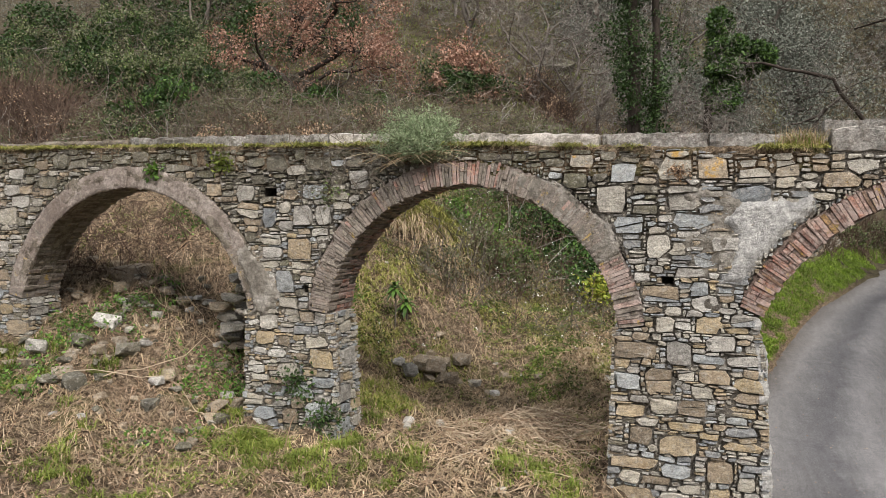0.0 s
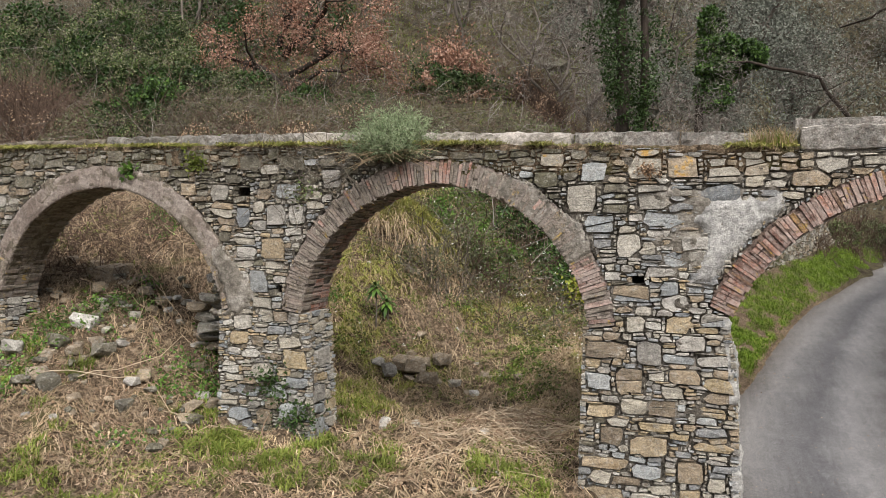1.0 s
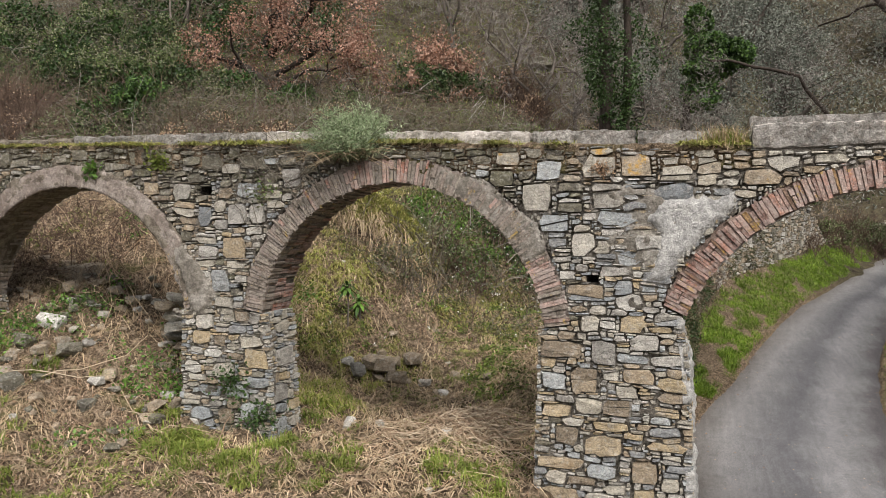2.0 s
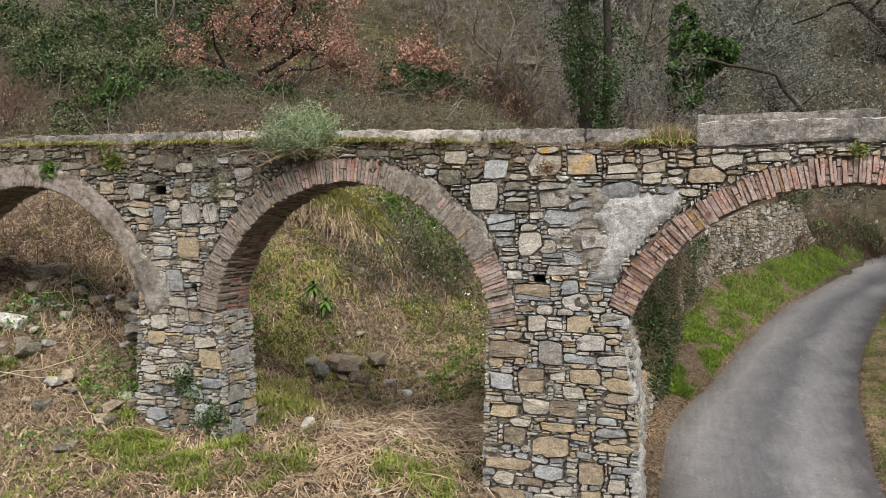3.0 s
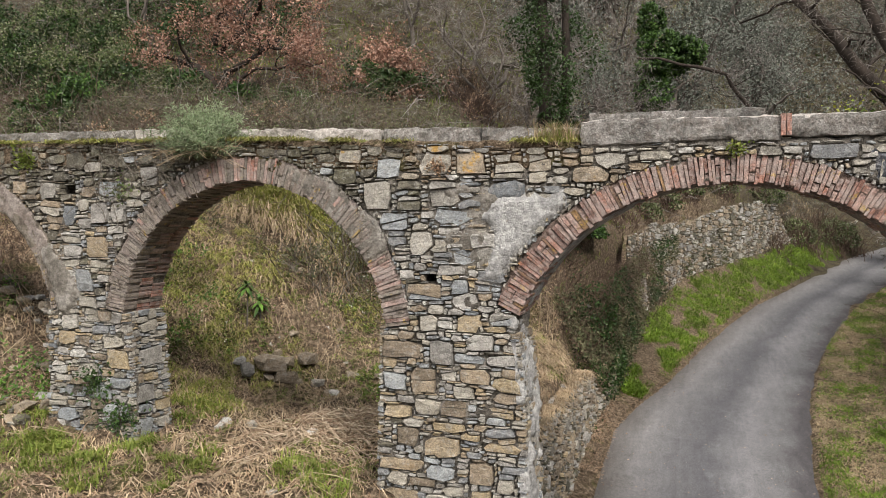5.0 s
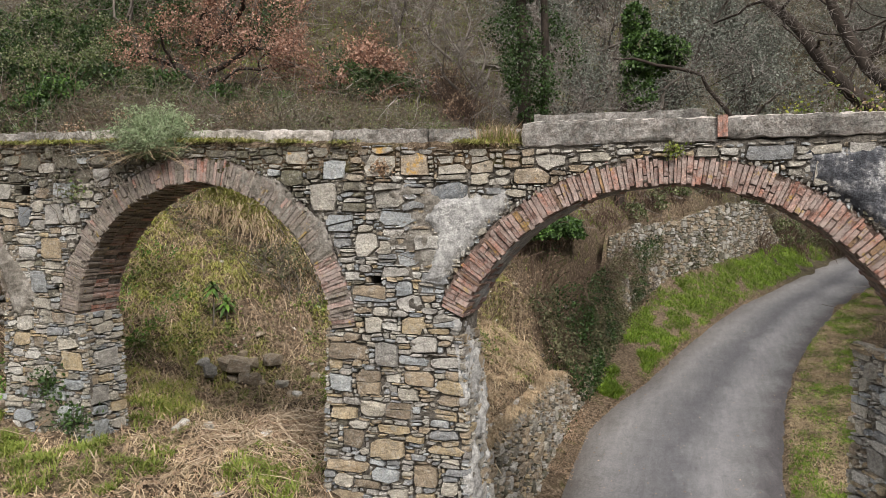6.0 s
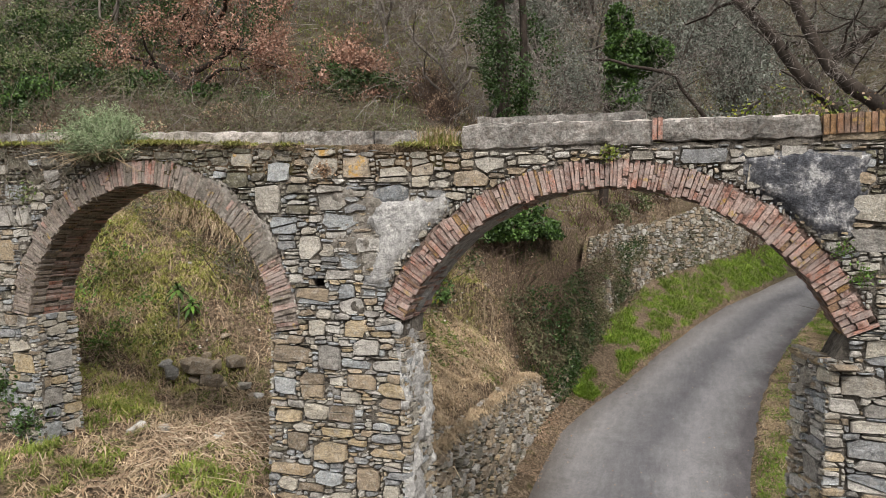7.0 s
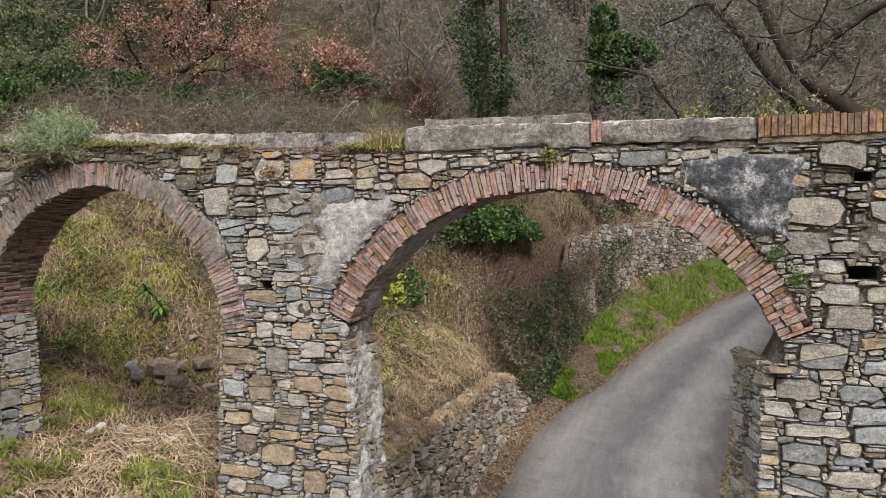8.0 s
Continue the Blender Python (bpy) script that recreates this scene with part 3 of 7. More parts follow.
def stone_solid(q, rng, fine=True):
    """A rubble stone from its outline: a split, slightly tilted face towards -y and broken arrises."""
    n = len(q)
    w, h = np.ptp(q[:, 0]), np.ptp(q[:, 1])
    c = q.mean(0)
    inset = 1 - np.minimum(0.3, rng.uniform(0.001, 0.006, n) * 2 / max(min(w, h), 0.02))
    face = rng.uniform(-0.006, 0.006, n) + rng.uniform(-0.06, 0.06) * (q[:, 0] - c[0]) + rng.uniform(-0.09, 0.09) * (q[:, 1] - c[1])
    front = c + (q - c) * inset[:, None]
    rings = [np.stack([q[:, 0], np.full(n, 0.075), q[:, 1]], -1)]
    if fine:
        rings.append(np.stack([q[:, 0], rng.uniform(0.004, 0.012, n), q[:, 1]], -1))
    rings.append(np.stack([front[:, 0], face, front[:, 1]], -1))
    m = c + rng.uniform(-0.2, 0.2, 2) * np.array([w, h])
    V = np.concatenate(rings + [np.array([[m[0], rng.uniform(-0.012, 0.008), m[1]]])])
    F = []
    top = len(rings) - 1
    for r in range(top):
        for i in range(n):
            a, b = r * n + i, r * n + (i + 1) % n
            F += [(a, b, b + n), (a, b + n, a + n)]
    F += [(top * n + i, top * n + (i + 1) % n, (top + 1) * n) for i in range(n)]
    return V, np.array(F)


class Pack:
    """Fits stones of many sizes into a region of a face, large ones first."""

    def __init__(self, u0, u1, v0, v1, inside, cell=0.02):
        self.c, self.u0, self.v0 = cell, u0, v0
        self.nu, self.nv = int((u1 - u0) / cell), int((v1 - v0) / cell)
        U, V = np.meshgrid(u0 + (np.arange(self.nu) + 0.5) * cell, v0 + (np.arange(self.nv) + 0.5) * cell)
        self.free = inside(U, V).astype(bool)
        self.stones = []

    def take(self, u, v, w, h):
        i, j = int(round((u - w / 2 - self.u0) / self.c)), int(round((v - h / 2 - self.v0) / self.c))
        a, b = max(1, int(round(w / self.c))), max(1, int(round(h / self.c)))
        if i < 0 or j < 0 or i + a > self.nu or j + b > self.nv or not self.free[j:j + b, i:i + a].all():
            return False
        self.free[j:j + b, i:i + a] = False
        self.stones.append((self.u0 + (i + a / 2) * self.c, self.v0 + (j + b / 2) * self.c, a * self.c, b * self.c))
        return True

    def scatter(self, rng, tries, w, h):
        spots = np.argwhere(self.free)
        if len(spots) == 0:
            return
        for j, i in spots[rng.randint(0, len(spots), tries)]:
            if self.free[j, i]:
                self.take(self.u0 + i * self.c, self.v0 + j * self.c, rng.uniform(*w), rng.uniform(*h))

    def fill(self, rng, w, h):
        for j in range(self.nv):
            i = 0
            row = self.free[j]
            while i < self.nu:
                if not row[i]:
                    i += 1
                    continue
                a = max(2, int(rng.uniform(*w) / self.c))
                run = 1
                while run < a and i + run < self.nu and row[i + run]:
                    run += 1
                # leave no sliver behind
                rest = 0
                while i + run + rest < self.nu and rest < 3 and row[i + run + rest]:
                    rest += 1
                if rest and rest < 3:
                    run += rest
                b, high = 1, max(1, int(rng.uniform(*h) / self.c))
                while b < high and j + b < self.nv and self.free[j + b, i:i + run].all():
                    b += 1
                self.free[j:j + b, i:i + run] = False
                self.stones.append((self.u0 + (i + run / 2) * self.c, self.v0 + (j + b / 2) * self.c, run * self.c, b * self.c))
                i += run

    def rubble(self, rng, k=1.0):
        """Blocks, then flat stones between them, then slates and chips in the gaps."""
        area = self.free.sum() * self.c * self.c / k / k
        self.scatter(rng, int(area * 16), (0.26 * k, 0.46 * k), (0.16 * k, 0.27 * k))
        self.scatter(rng, int(area * 60), (0.18 * k, 0.36 * k), (0.1 * k, 0.17 * k))
        self.scatter(rng, int(area * 110), (0.14 * k, 0.28 * k), (0.07 * k, 0.11 * k))
        self.fill(rng, (0.08 * k, 0.24 * k), (0.04 * k, 0.09 * k))


def place_stones(stones, inside, put, tone_of, parent, rng, most, rank, proud=(-0.012, 0.022), gap=0.005):
    """Stones as parts of the wall; those past the first ones stay in one mesh."""
    V, F, M, tones, count = [], [], [], list(STONE), 0
    for n, (u, v, w, h, q) in enumerate(sorted(cut_cells(stones, inside, rng, gap), key=lambda c: rank(c[0], c[1]))):
        tone = tone_of(u, v, w, h, rng)
        m = put(u, v) @ Matrix.Translation((0, -rng.uniform(*proud), 0))
        v3, f3 = stone_solid(q, rng, n < most)
        if n < most:
            ob = new("stone", mesh_of("stone", v3, f3, STONE[tone]))
            ob.parent = parent
            ob.matrix_basis = m
        else:
            mm = np.array(m)
            V.append(v3 @ mm[:3, :3].T + mm[:3, 3])
            F.append(f3 + count)
            count += len(v3)
            M.append(np.full(len(f3), tones.index(tone)))
    if V:
        ob = part("small_stones", mesh_of("small_stones", np.concatenate(V), np.concatenate(F), list(STONE.values()), np.concatenate(M)), parent)
        tagged(ob, kind="stuff")


# --- bricks of the arches ---
def brick_shape(rng):
    """A worn brick, 1 x 1 x 1, centred: chipped arrises and an uneven face."""
    bm = bmesh.new()
    bmesh.ops.create_cube(bm, size=1)
    bmesh.ops.subdivide_edges(bm, edges=[e for e in bm.edges if abs(e.verts[0].co.z - e.verts[1].co.z) > 0.5], cuts=2)
    for v in bm.verts:
        end = abs(v.co.z) > 0.4
        chip = rng.uniform(0, 0.1) if rng.rand() < 0.3 else rng.uniform(0, 0.03)
        v.co = Vector((v.co.x * (1 - chip) + rng.uniform(-0.025, 0.025), v.co.y + (rng.uniform(-0.012, 0.02) if v.co.y < 0 else 0), v.co.z * (1 - (rng.uniform(0, 0.05) if end else 0))))
    bmesh.ops.triangulate(bm, faces=list(bm.faces))
    bm.verts.index_update()
    V = np.array([v.co[:] for v in bm.verts])
    F = np.array([[v.index for v in f.verts] for f in bm.faces])
    bm.free()
    return V, F


_rng = np.random.RandomState(11)
BRICKS = [brick_shape(_rng) for _ in range(10)]
BRICK_MESH = {}


def brick_mesh(variant, mat):
    key = (variant, mat.name)
    if key not in BRICK_MESH:
        BRICK_MESH[key] = mesh_of("brick", *BRICKS[variant], mat)
    return BRICK_MESH[key]


def voussoirs(k, parents, pitch, mat_of, rng, name="brick"):
    """Bricks on edge round the arch; those of the face are parts, those of the soffit behind them one mesh."""
    cx, cz, r, zs = ARCH[k]
    s = math.asin((zs - cz) / r)
    n = int((math.pi - 2 * s) * r / pitch)
    soffit = {}
    cuts = np.cumsum(rng.uniform(0.6, 1.5, n))
    cuts = np.concatenate([[0], cuts / cuts[-1]])
    for i in range(n):
        a = math.pi - s - (math.pi - 2 * s) * (cuts[i] + cuts[i + 1]) / 2
        thick = r * (math.pi - 2 * s) * (cuts[i + 1] - cuts[i])
        x = cx + r * math.cos(a)
        parent = parents[0] if a > math.pi / 2 else parents[1]
        fy = float(front_y(x))
        for row in range(3):
            long = RING[k] * rng.uniform(0.84, 1.1)
            inner = r + rng.uniform(-0.025, 0.015) + (0.012 * rng.rand() if row else 0)
            cut, split = 2 if (row == 0 and rng.rand() < 0.35) else 1, rng.uniform(0.3, 0.7)
            for c in range(cut):
                lo = inner + long * (split if c else 0)
                ln = long * ((1 - split if c else split) if cut > 1 else 1) - (0.012 if cut > 1 else 0)
                mid = lo + ln / 2
                deep = THICK / 3 - 0.012
                y = fy + 0.005 + deep / 2 + row * THICK / 3 + rng.uniform(-0.024, 0.004)
                m = Matrix.Translation((cx + mid * math.cos(a), y, cz + mid * math.sin(a))) @ Matrix.Rotation(math.pi / 2 - a + rng.normal() * 0.025, 4, "Y")
                m = m @ Matrix.Diagonal((thick * (rng.uniform(0.74, 0.9) + 0.4 * (mid - r)), deep, ln, 1))
                variant = rng.randint(10)
                mat = mat_of(a, row, rng)
                if row == 0:
                    ob = new(name, brick_mesh(variant, mat))
                    ob.parent = parent
                    ob.matrix_basis = m
                else:
                    v, f = BRICKS[variant]
                    mm = np.array(m)
                    soffit.setdefault(parent, []).append((v @ mm[:3, :3].T + mm[:3, 3], f, mat))
    for parent, pieces in soffit.items():
        mats = list({p[2].name: p[2] for p in pieces}.values())
        off = np.cumsum([0] + [len(p[0]) for p in pieces])
        me = mesh_of("soffit_bricks", np.concatenate([p[0] for p in pieces]), np.concatenate([p[1] + o for p, o in zip(pieces, off)]),
                     mats, np.concatenate([np.full(len(p[1]), mats.index(p[2])) for p in pieces]))
        tagged(part("soffit_bricks", me, parent), kind="stuff")


def skin(name, parent, u0, u1, v0, v1, inside, put, mat, seed, cell=0.03, lift=0.012, back=0.05, label="", rough=0.012, fade=1, sink=0.012):
    """A coat of plaster with a ragged edge: put(u, v, out) lays it on its face."""
    us, vs = np.arange(u0, u1, cell), np.arange(v0, v1, cell)
    U, V = np.meshgrid(us, vs)
    U = U + cell * 0.3 * vnoise(U * 31, V * 37, seed)
    V = V + cell * 0.3 * vnoise(U * 29, V * 33, seed + 5)
    ok = inside(U, V)
    out = lift + rough * fbm(U * 5, V * 5, seed) + rough * 0.5 * fbm(U * 17, V * 17, seed + 2)
    inner, near = ok.copy(), np.zeros(ok.shape)
    for ring in range(fade):
        grown = inner.copy()
        for dj, di in ((0, 1), (0, -1), (1, 0), (-1, 0)):
            grown &= np.roll(np.roll(inner, dj, 0), di, 1)
        near += grown
        inner = grown
    out = out - sink * (1 - near / fade)
    ids = np.full(U.shape, -1)
    ids[ok] = np.arange(ok.sum())
    P = put(U[ok], V[ok], out[ok])
    q = np.stack([ids[:-1, :-1], ids[:-1, 1:], ids[1:, 1:], ids[1:, :-1]], -1).reshape(-1, 4)
    q = q[(q >= 0).all(1)]
    e = np.concatenate([q[:, [0, 1]], q[:, [1, 2]], q[:, [2, 3]], q[:, [3, 0]]])
    have = {(a, b) for a, b in e.tolist()}
    rim = [(a, b) for a, b in have if (b, a) not in have]
    B = put(U[ok], V[ok], np.full(ok.sum(), -back))
    n = len(P)
    q = np.concatenate([q, np.array([(b, a, a + n, b + n) for a, b in rim])])
    me = mesh_of(name, np.concatenate([P, B]), q, mat, smooth=True)
    return part(name, me, parent, label)


def on_front(u, v, out):
    return np.stack([u, front_y(u) - out, v], -1)


def outside_arches(U, V, grow):
    ok = np.ones(U.shape, dtype=bool)
    for k, (cx, cz, r, zs) in ARCH.items():
        lean = (zs - cz) / r
        out = np.hypot(U - cx, V - cz)
        ring = (out < r + grow[k]) & ((V - cz) * math.sqrt(1 - lean * lean) > np.abs(U - cx) * lean - 0.015)
        hollow = ((out < r + 0.02) & (V > zs)) | ((np.abs(U - cx) < abs(jamb(k, 1) - cx) + 0.03) & (V <= zs))
        ok &= ~ring & ~hollow
    return ok


def block(name, x0, x1, y0, y1, z0, z1, mat, parent, seed, label="", bump=0.012, cell=0.06, cap=None):
    """A worn block with rough faces and chipped edges; z0 and z1 may be given at both ends."""
    z0, z1 = [(z, z) if isinstance(z, (int, float)) else z for z in (z0, z1)]
    nx, ny, nz = max(2, int((x1 - x0) / cell)), max(2, int((y1 - y0) / cell)), max(2, int((z1[0] - z0[0]) / cell))
    bm = bmesh.new()
    grid = {}

    def vert(i, j, k):
        if (i, j, k) not in grid:
            fx, fy, fz = i / nx, j / ny, k / nz
            lo, hi = z0[0] + (z0[1] - z0[0]) * fx, z1[0] + (z1[1] - z1[0]) * fx
            p = Vector((x0 + (x1 - x0) * fx, y0 + (y1 - y0) * fy, lo + (hi - lo) * fz))
            p.y += float(front_y(p.x))
            edges = (i in (0, nx)) + (j in (0, ny)) + (k in (0, nz))
            n = noise.noise_vector(p * 6 + Vector((seed, 0, 0))) * bump + noise.noise_vector(p * 19) * bump * 0.5
            if edges > 1:
                chip = 0.008 + 0.02 * max(0, noise.noise(p * 5 + Vector((0, seed, 0))))
                p.z += chip * (-1 if k == nz else 1 if k == 0 else 0)
                p.y += chip * (-1 if j == ny else 1 if j == 0 else 0)
            grid[i, j, k] = bm.verts.new(p + n)
        return grid[i, j, k]
    for i in range(nx):
        for j in range(ny):
            for k in (0, nz):
                bm.faces.new([vert(i, j, k), vert(i + 1, j, k), vert(i + 1, j + 1, k), vert(i, j + 1, k)])
        for k in range(nz):
            for j in (0, ny):
                bm.faces.new([vert(i, j, k), vert(i + 1, j, k), vert(i + 1, j, k + 1), vert(i, j, k + 1)])
    for j in range(ny):
        for k in range(nz):
            for i in (0, nx):
                bm.faces.new([vert(i, j, k), vert(i, j + 1, k), vert(i, j + 1, k + 1), vert(i, j, k + 1)])
    bmesh.ops.recalc_face_normals(bm, faces=list(bm.faces))
    me = bpy.data.meshes.new(name)
    bm.to_mesh(me)
    bm.free()
    me.materials.append(mat)
    if cap:
        me.materials.append(cap)
        for p in me.polygons:
            p.material_index = int(p.normal.z > 0.7)
    return part(name, me, parent, label)


# plaster left on the spandrels beside the road arch
def white_patch(U, V):
    n = 0.2 * fbm(U * 3.2, V * 3.2, 3)
    ring = np.hypot(U - ARCH[3][0], V - ARCH[3][1]) > ARCH[3][2] + RING[3] + 0.015
    return (V < 4.34 + 0.5 * n) & (V > 3.18 + n * 0.7 + 0.25 * np.clip(0.5 - U, 0, 1)) & (U > 0.26 + n - 0.15 * (3.7 - V)) & (U < 1.28) & ring


def dark_patch(U, V):
    n = 0.2 * fbm(U * 3.2, V * 3.2, 13)
    ring = np.hypot(U - ARCH[3][0], V - ARCH[3][1]) > ARCH[3][2] + RING[3] + 0.015
    return ring & (V < 4.73) & (U > 4.2 + n) & (U < 5.4 + n - 0.3 * (4.7 - V)) & (V > 3.86 + n)




def face_inside(U, V):
    ok = outside_arches(U, V, {1: RING[1] + 0.01, 2: RING[2] + 0.0, 3: RING[3] - 0.01}) & (V < top_z(U) - 0.01 + 0.03 * vnoise(U * 5, V * 0, 2))
    for u, v, w, h in HOLES:
        ok &= ~((np.abs(U - u) < w / 2) & (np.abs(V - v) < h / 2))
    return ok


# stones large enough to be known one by one: x, z, width, height, tone
KEY = (
    (-0.98, 4.29, 0.36, 0.36, "pale"), (-0.82, 4.62, 0.36, 0.23, "slate"), (0.16, 4.64, 0.34, 0.24, "lichened"), (-1.42, 4.53, 0.3, 0.2, "mossy"),
    (-0.16, 4.3, 0.36, 0.3, "pale"), (-0.78, 3.98, 0.34, 0.22, "slate"), (-0.44, 3.72, 0.26, 0.26, "grey"), (-0.84, 3.74, 0.22, 0.2, "slate"),
    (-0.36, 2.82, 0.22, 0.18, "pale"), (-0.74, 2.88, 0.4, 0.3, "slate"), (-0.68, 2.5, 0.48, 0.2, "brown"), (-0.18, 2.48, 0.3, 0.28, "grey"),
    (-0.78, 2.13, 0.3, 0.2, "slate"), (-0.4, 2.15, 0.32, 0.3, "brown"), (-0.72, 1.77, 0.4, 0.16, "ochre"), (0.5, 1.82, 0.34, 0.14, "ochre"),
    (-0.1, 1.62, 0.42, 0.13, "pale"), (-0.18, 1.38, 0.44, 0.22, "ochre"), (0.28, 1.12, 0.3, 0.26, "brown"), (-0.68, 1.12, 0.56, 0.14, "grey"),
    (-0.7, 0.75, 0.42, 0.15, "ochre"), (-0.2, 0.72, 0.36, 0.18, "pale"), (0.3, 0.7, 0.3, 0.2, "pale"), (0.52, 1.6, 0.36, 0.12, "slate"),
    (-0.05, 1.84, 0.36, 0.18, "brown"), (-0.36, 1.84, 0.28, 0.2, "pale"), (0.22, 2.22, 0.36, 0.18, "brown"), (0.3, 2.62, 0.26, 0.2, "grey"),
    (0.1, 3.08, 0.34, 0.18, "grey"), (0.52, 2.42, 0.36, 0.14, "grey"), (0.5, 1.43, 0.4, 0.1, "ochre"), (0.55, 2.16, 0.34, 0.1, "ochre"),
    (-5.36, 3.66, 0.4, 0.32, "ochre"), (-5.0, 2.08, 0.36, 0.26, "ochre"), (-5.62, 2.32, 0.24, 0.17, "brown"), (-5.3, 4.12, 0.32, 0.3, "grey"),
    (-4.95, 4.12, 0.24, 0.3, "grey"), (-4.4, 4.62, 0.32, 0.28, "grey"), (-5.84, 4.1, 0.22, 0.3, "grey"), (-5.6, 3.18, 0.28, 0.32, "grey"),
    (-5.95, 2.36, 0.3, 0.2, "ochre"), (-6.1, 1.92, 0.28, 0.2, "pale"), (-5.3, 2.5, 0.3, 0.12, "slate"), (-5.3, 1.62, 0.3, 0.18, "slate"),
    (0.95, 4.6, 0.28, 0.2, "slate"), (0.62, 4.55, 0.36, 0.18, "grey"), (1.1, 4.48, 0.36, 0.2, "grey"), (3.85, 4.66, 0.44, 0.17, "slate"),
    (5.35, 4.15, 0.5, 0.26, "grey"), (5.3, 3.86, 0.36, 0.22, "pale"), (5.42, 2.88, 0.4, 0.34, "slate"), (5.25, 2.52, 0.36, 0.2, "slate"),
    (5.4, 2.14, 0.56, 0.13, "slate"), (5.3, 1.92, 0.4, 0.2, "slate"), (5.7, 1.95, 0.46, 0.26, "brown"), (5.55, 4.0, 0.5, 0.12, "pale"),
)


def face_tone(u, v, w, h, rng):
    for k in KEY:
        if abs(k[0] - u) < 0.03 and abs(k[1] - v) < 0.03 and w > 0.15:
            return k[4]
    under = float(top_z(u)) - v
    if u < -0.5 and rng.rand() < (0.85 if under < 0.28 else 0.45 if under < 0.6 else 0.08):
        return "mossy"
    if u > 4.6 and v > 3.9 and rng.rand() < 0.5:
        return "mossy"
    if -1.4 < u < 1.6 and under < 0.35 and rng.rand() < 0.5:
        return "lichened"
    low = v < 2.9
    p = {"grey": 0.42, "slate": 0.2, "ochre": 0.13 if low else 0.05, "pale": 0.13, "brown": 0.12 if low else 0.1}
    if u < -5.9 and v > 2.9:
        p = {"grey": 0.4, "brown": 0.4, "mossy": 0.2}
    t = np.array(list(p.values()))
    return str(rng.choice(list(p), p=t / t.sum()))


def front_pose(u, v):
    return Matrix.Translation((u, float(front_y(u)) + 0.0, v))


SPANS = ((-13.0, ARCH[1][0]), (ARCH[1][0], ARCH[2][0]), (ARCH[2][0], ARCH[3][0]), (ARCH[3][0], 7.6))
FOOT = (1.3, 0.5, -0.4, 0.3)
WALLS = []
rng = np.random.RandomState(5)
for w, (x0, x1) in enumerate(SPANS):
    wall = base("wall_%d" % (w + 1), ("old rubble stone pier and spandrel of a small aqueduct, mossy at the top",
                                      "rubble stone pier between two aqueduct arches with brown render",
                                      "grey and ochre rubble stone pier between a blind arch and the road arch",
                                      "rubble stone abutment of the road arch with blackened plaster")[w], "wall", kind="structure")
    WALLS.append(wall)
    core("mortar_core", x0, x1, [k for k in (w, w + 1) if k in ARCH], PIERS[w], wall)
    pier = PIERS[w]

    def inside(U, V, pier=pier, w=w):
        shaft = (U > pier[0] - batter(-1, V) - 0.02) & (U < pier[1] + batter(1, V) + 0.02)
        return face_inside(U, V) * (V > 2.74) + shaft * (V <= 2.74) * (V > FOOT[w])
    pack = Pack(x0 + 0.005, x1 - 0.005, FOOT[w], 5.4, lambda U, V: inside(U, V).astype(bool))
    for k in KEY:
        if x0 < k[0] < x1:
            pack.take(*k[:4])
    pack.rubble(rng)

    def bed(U, V, inside=inside):
        ok = inside(U, V).astype(bool)
        for u, v, hw, hh in HOLES:
            ok &= ~((np.abs(U - u) < hw / 2 + 0.02) & (np.abs(V - v) < hh / 2 + 0.02))
        return ok
    skin("mortar_bed", wall, x0, x1, FOOT[w], 5.4, bed, on_front, MORTAR, 60 + w, cell=0.03, lift=-0.034, back=0.12, rough=0.055)
    for u, v, hw, hh in HOLES:
        if x0 < u < x1:
            block("hole_back", u - hw, u + hw, 0.42, 0.5, v - hh, v + hh, STONE["mossy"], wall, 3)
    mid = (pier[0] + pier[1]) / 2 if w in (1, 2) else (-10 if w == 0 else 5.2)
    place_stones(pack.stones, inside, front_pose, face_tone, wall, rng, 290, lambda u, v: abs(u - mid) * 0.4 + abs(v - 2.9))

# jambs below the springing: stones on the faces that look into the openings
for w, x, side, foot in ((0, PIERS[0][1], 1, 1.8), (1, PIERS[1][1], 1, 0.4), (2, PIERS[2][1], 1, -1.2), (3, PIERS[3][0], -1, -1.2), (1, PIERS[1][0], -1, 1.2), (2, PIERS[2][0], -1, 0.4)):
    pack = Pack(0.0, THICK, foot, 2.74, lambda U, V: np.ones(U.shape, dtype=bool))
    pack.rubble(rng)
    turn = Matrix.Rotation(math.pi / 2 * side, 4, "Z")

    def jamb_pose(u, v, x=x, side=side, turn=turn):
        lean = float(batter(side, v))
        splay = 0.3 * u if side < 0 and x > 4 else 0.0
        return Matrix.Translation((x + side * (lean + splay), float(front_y(x)) + u, v)) @ turn @ Matrix.Rotation(0.3 if splay else 0.0, 4, "Z")
    place_stones(pack.stones, lambda U, V: (U > 0.0) & (U < THICK) & (V < 2.76), jamb_pose, face_tone, WALLS[w], rng, 0, lambda u, v: 0)


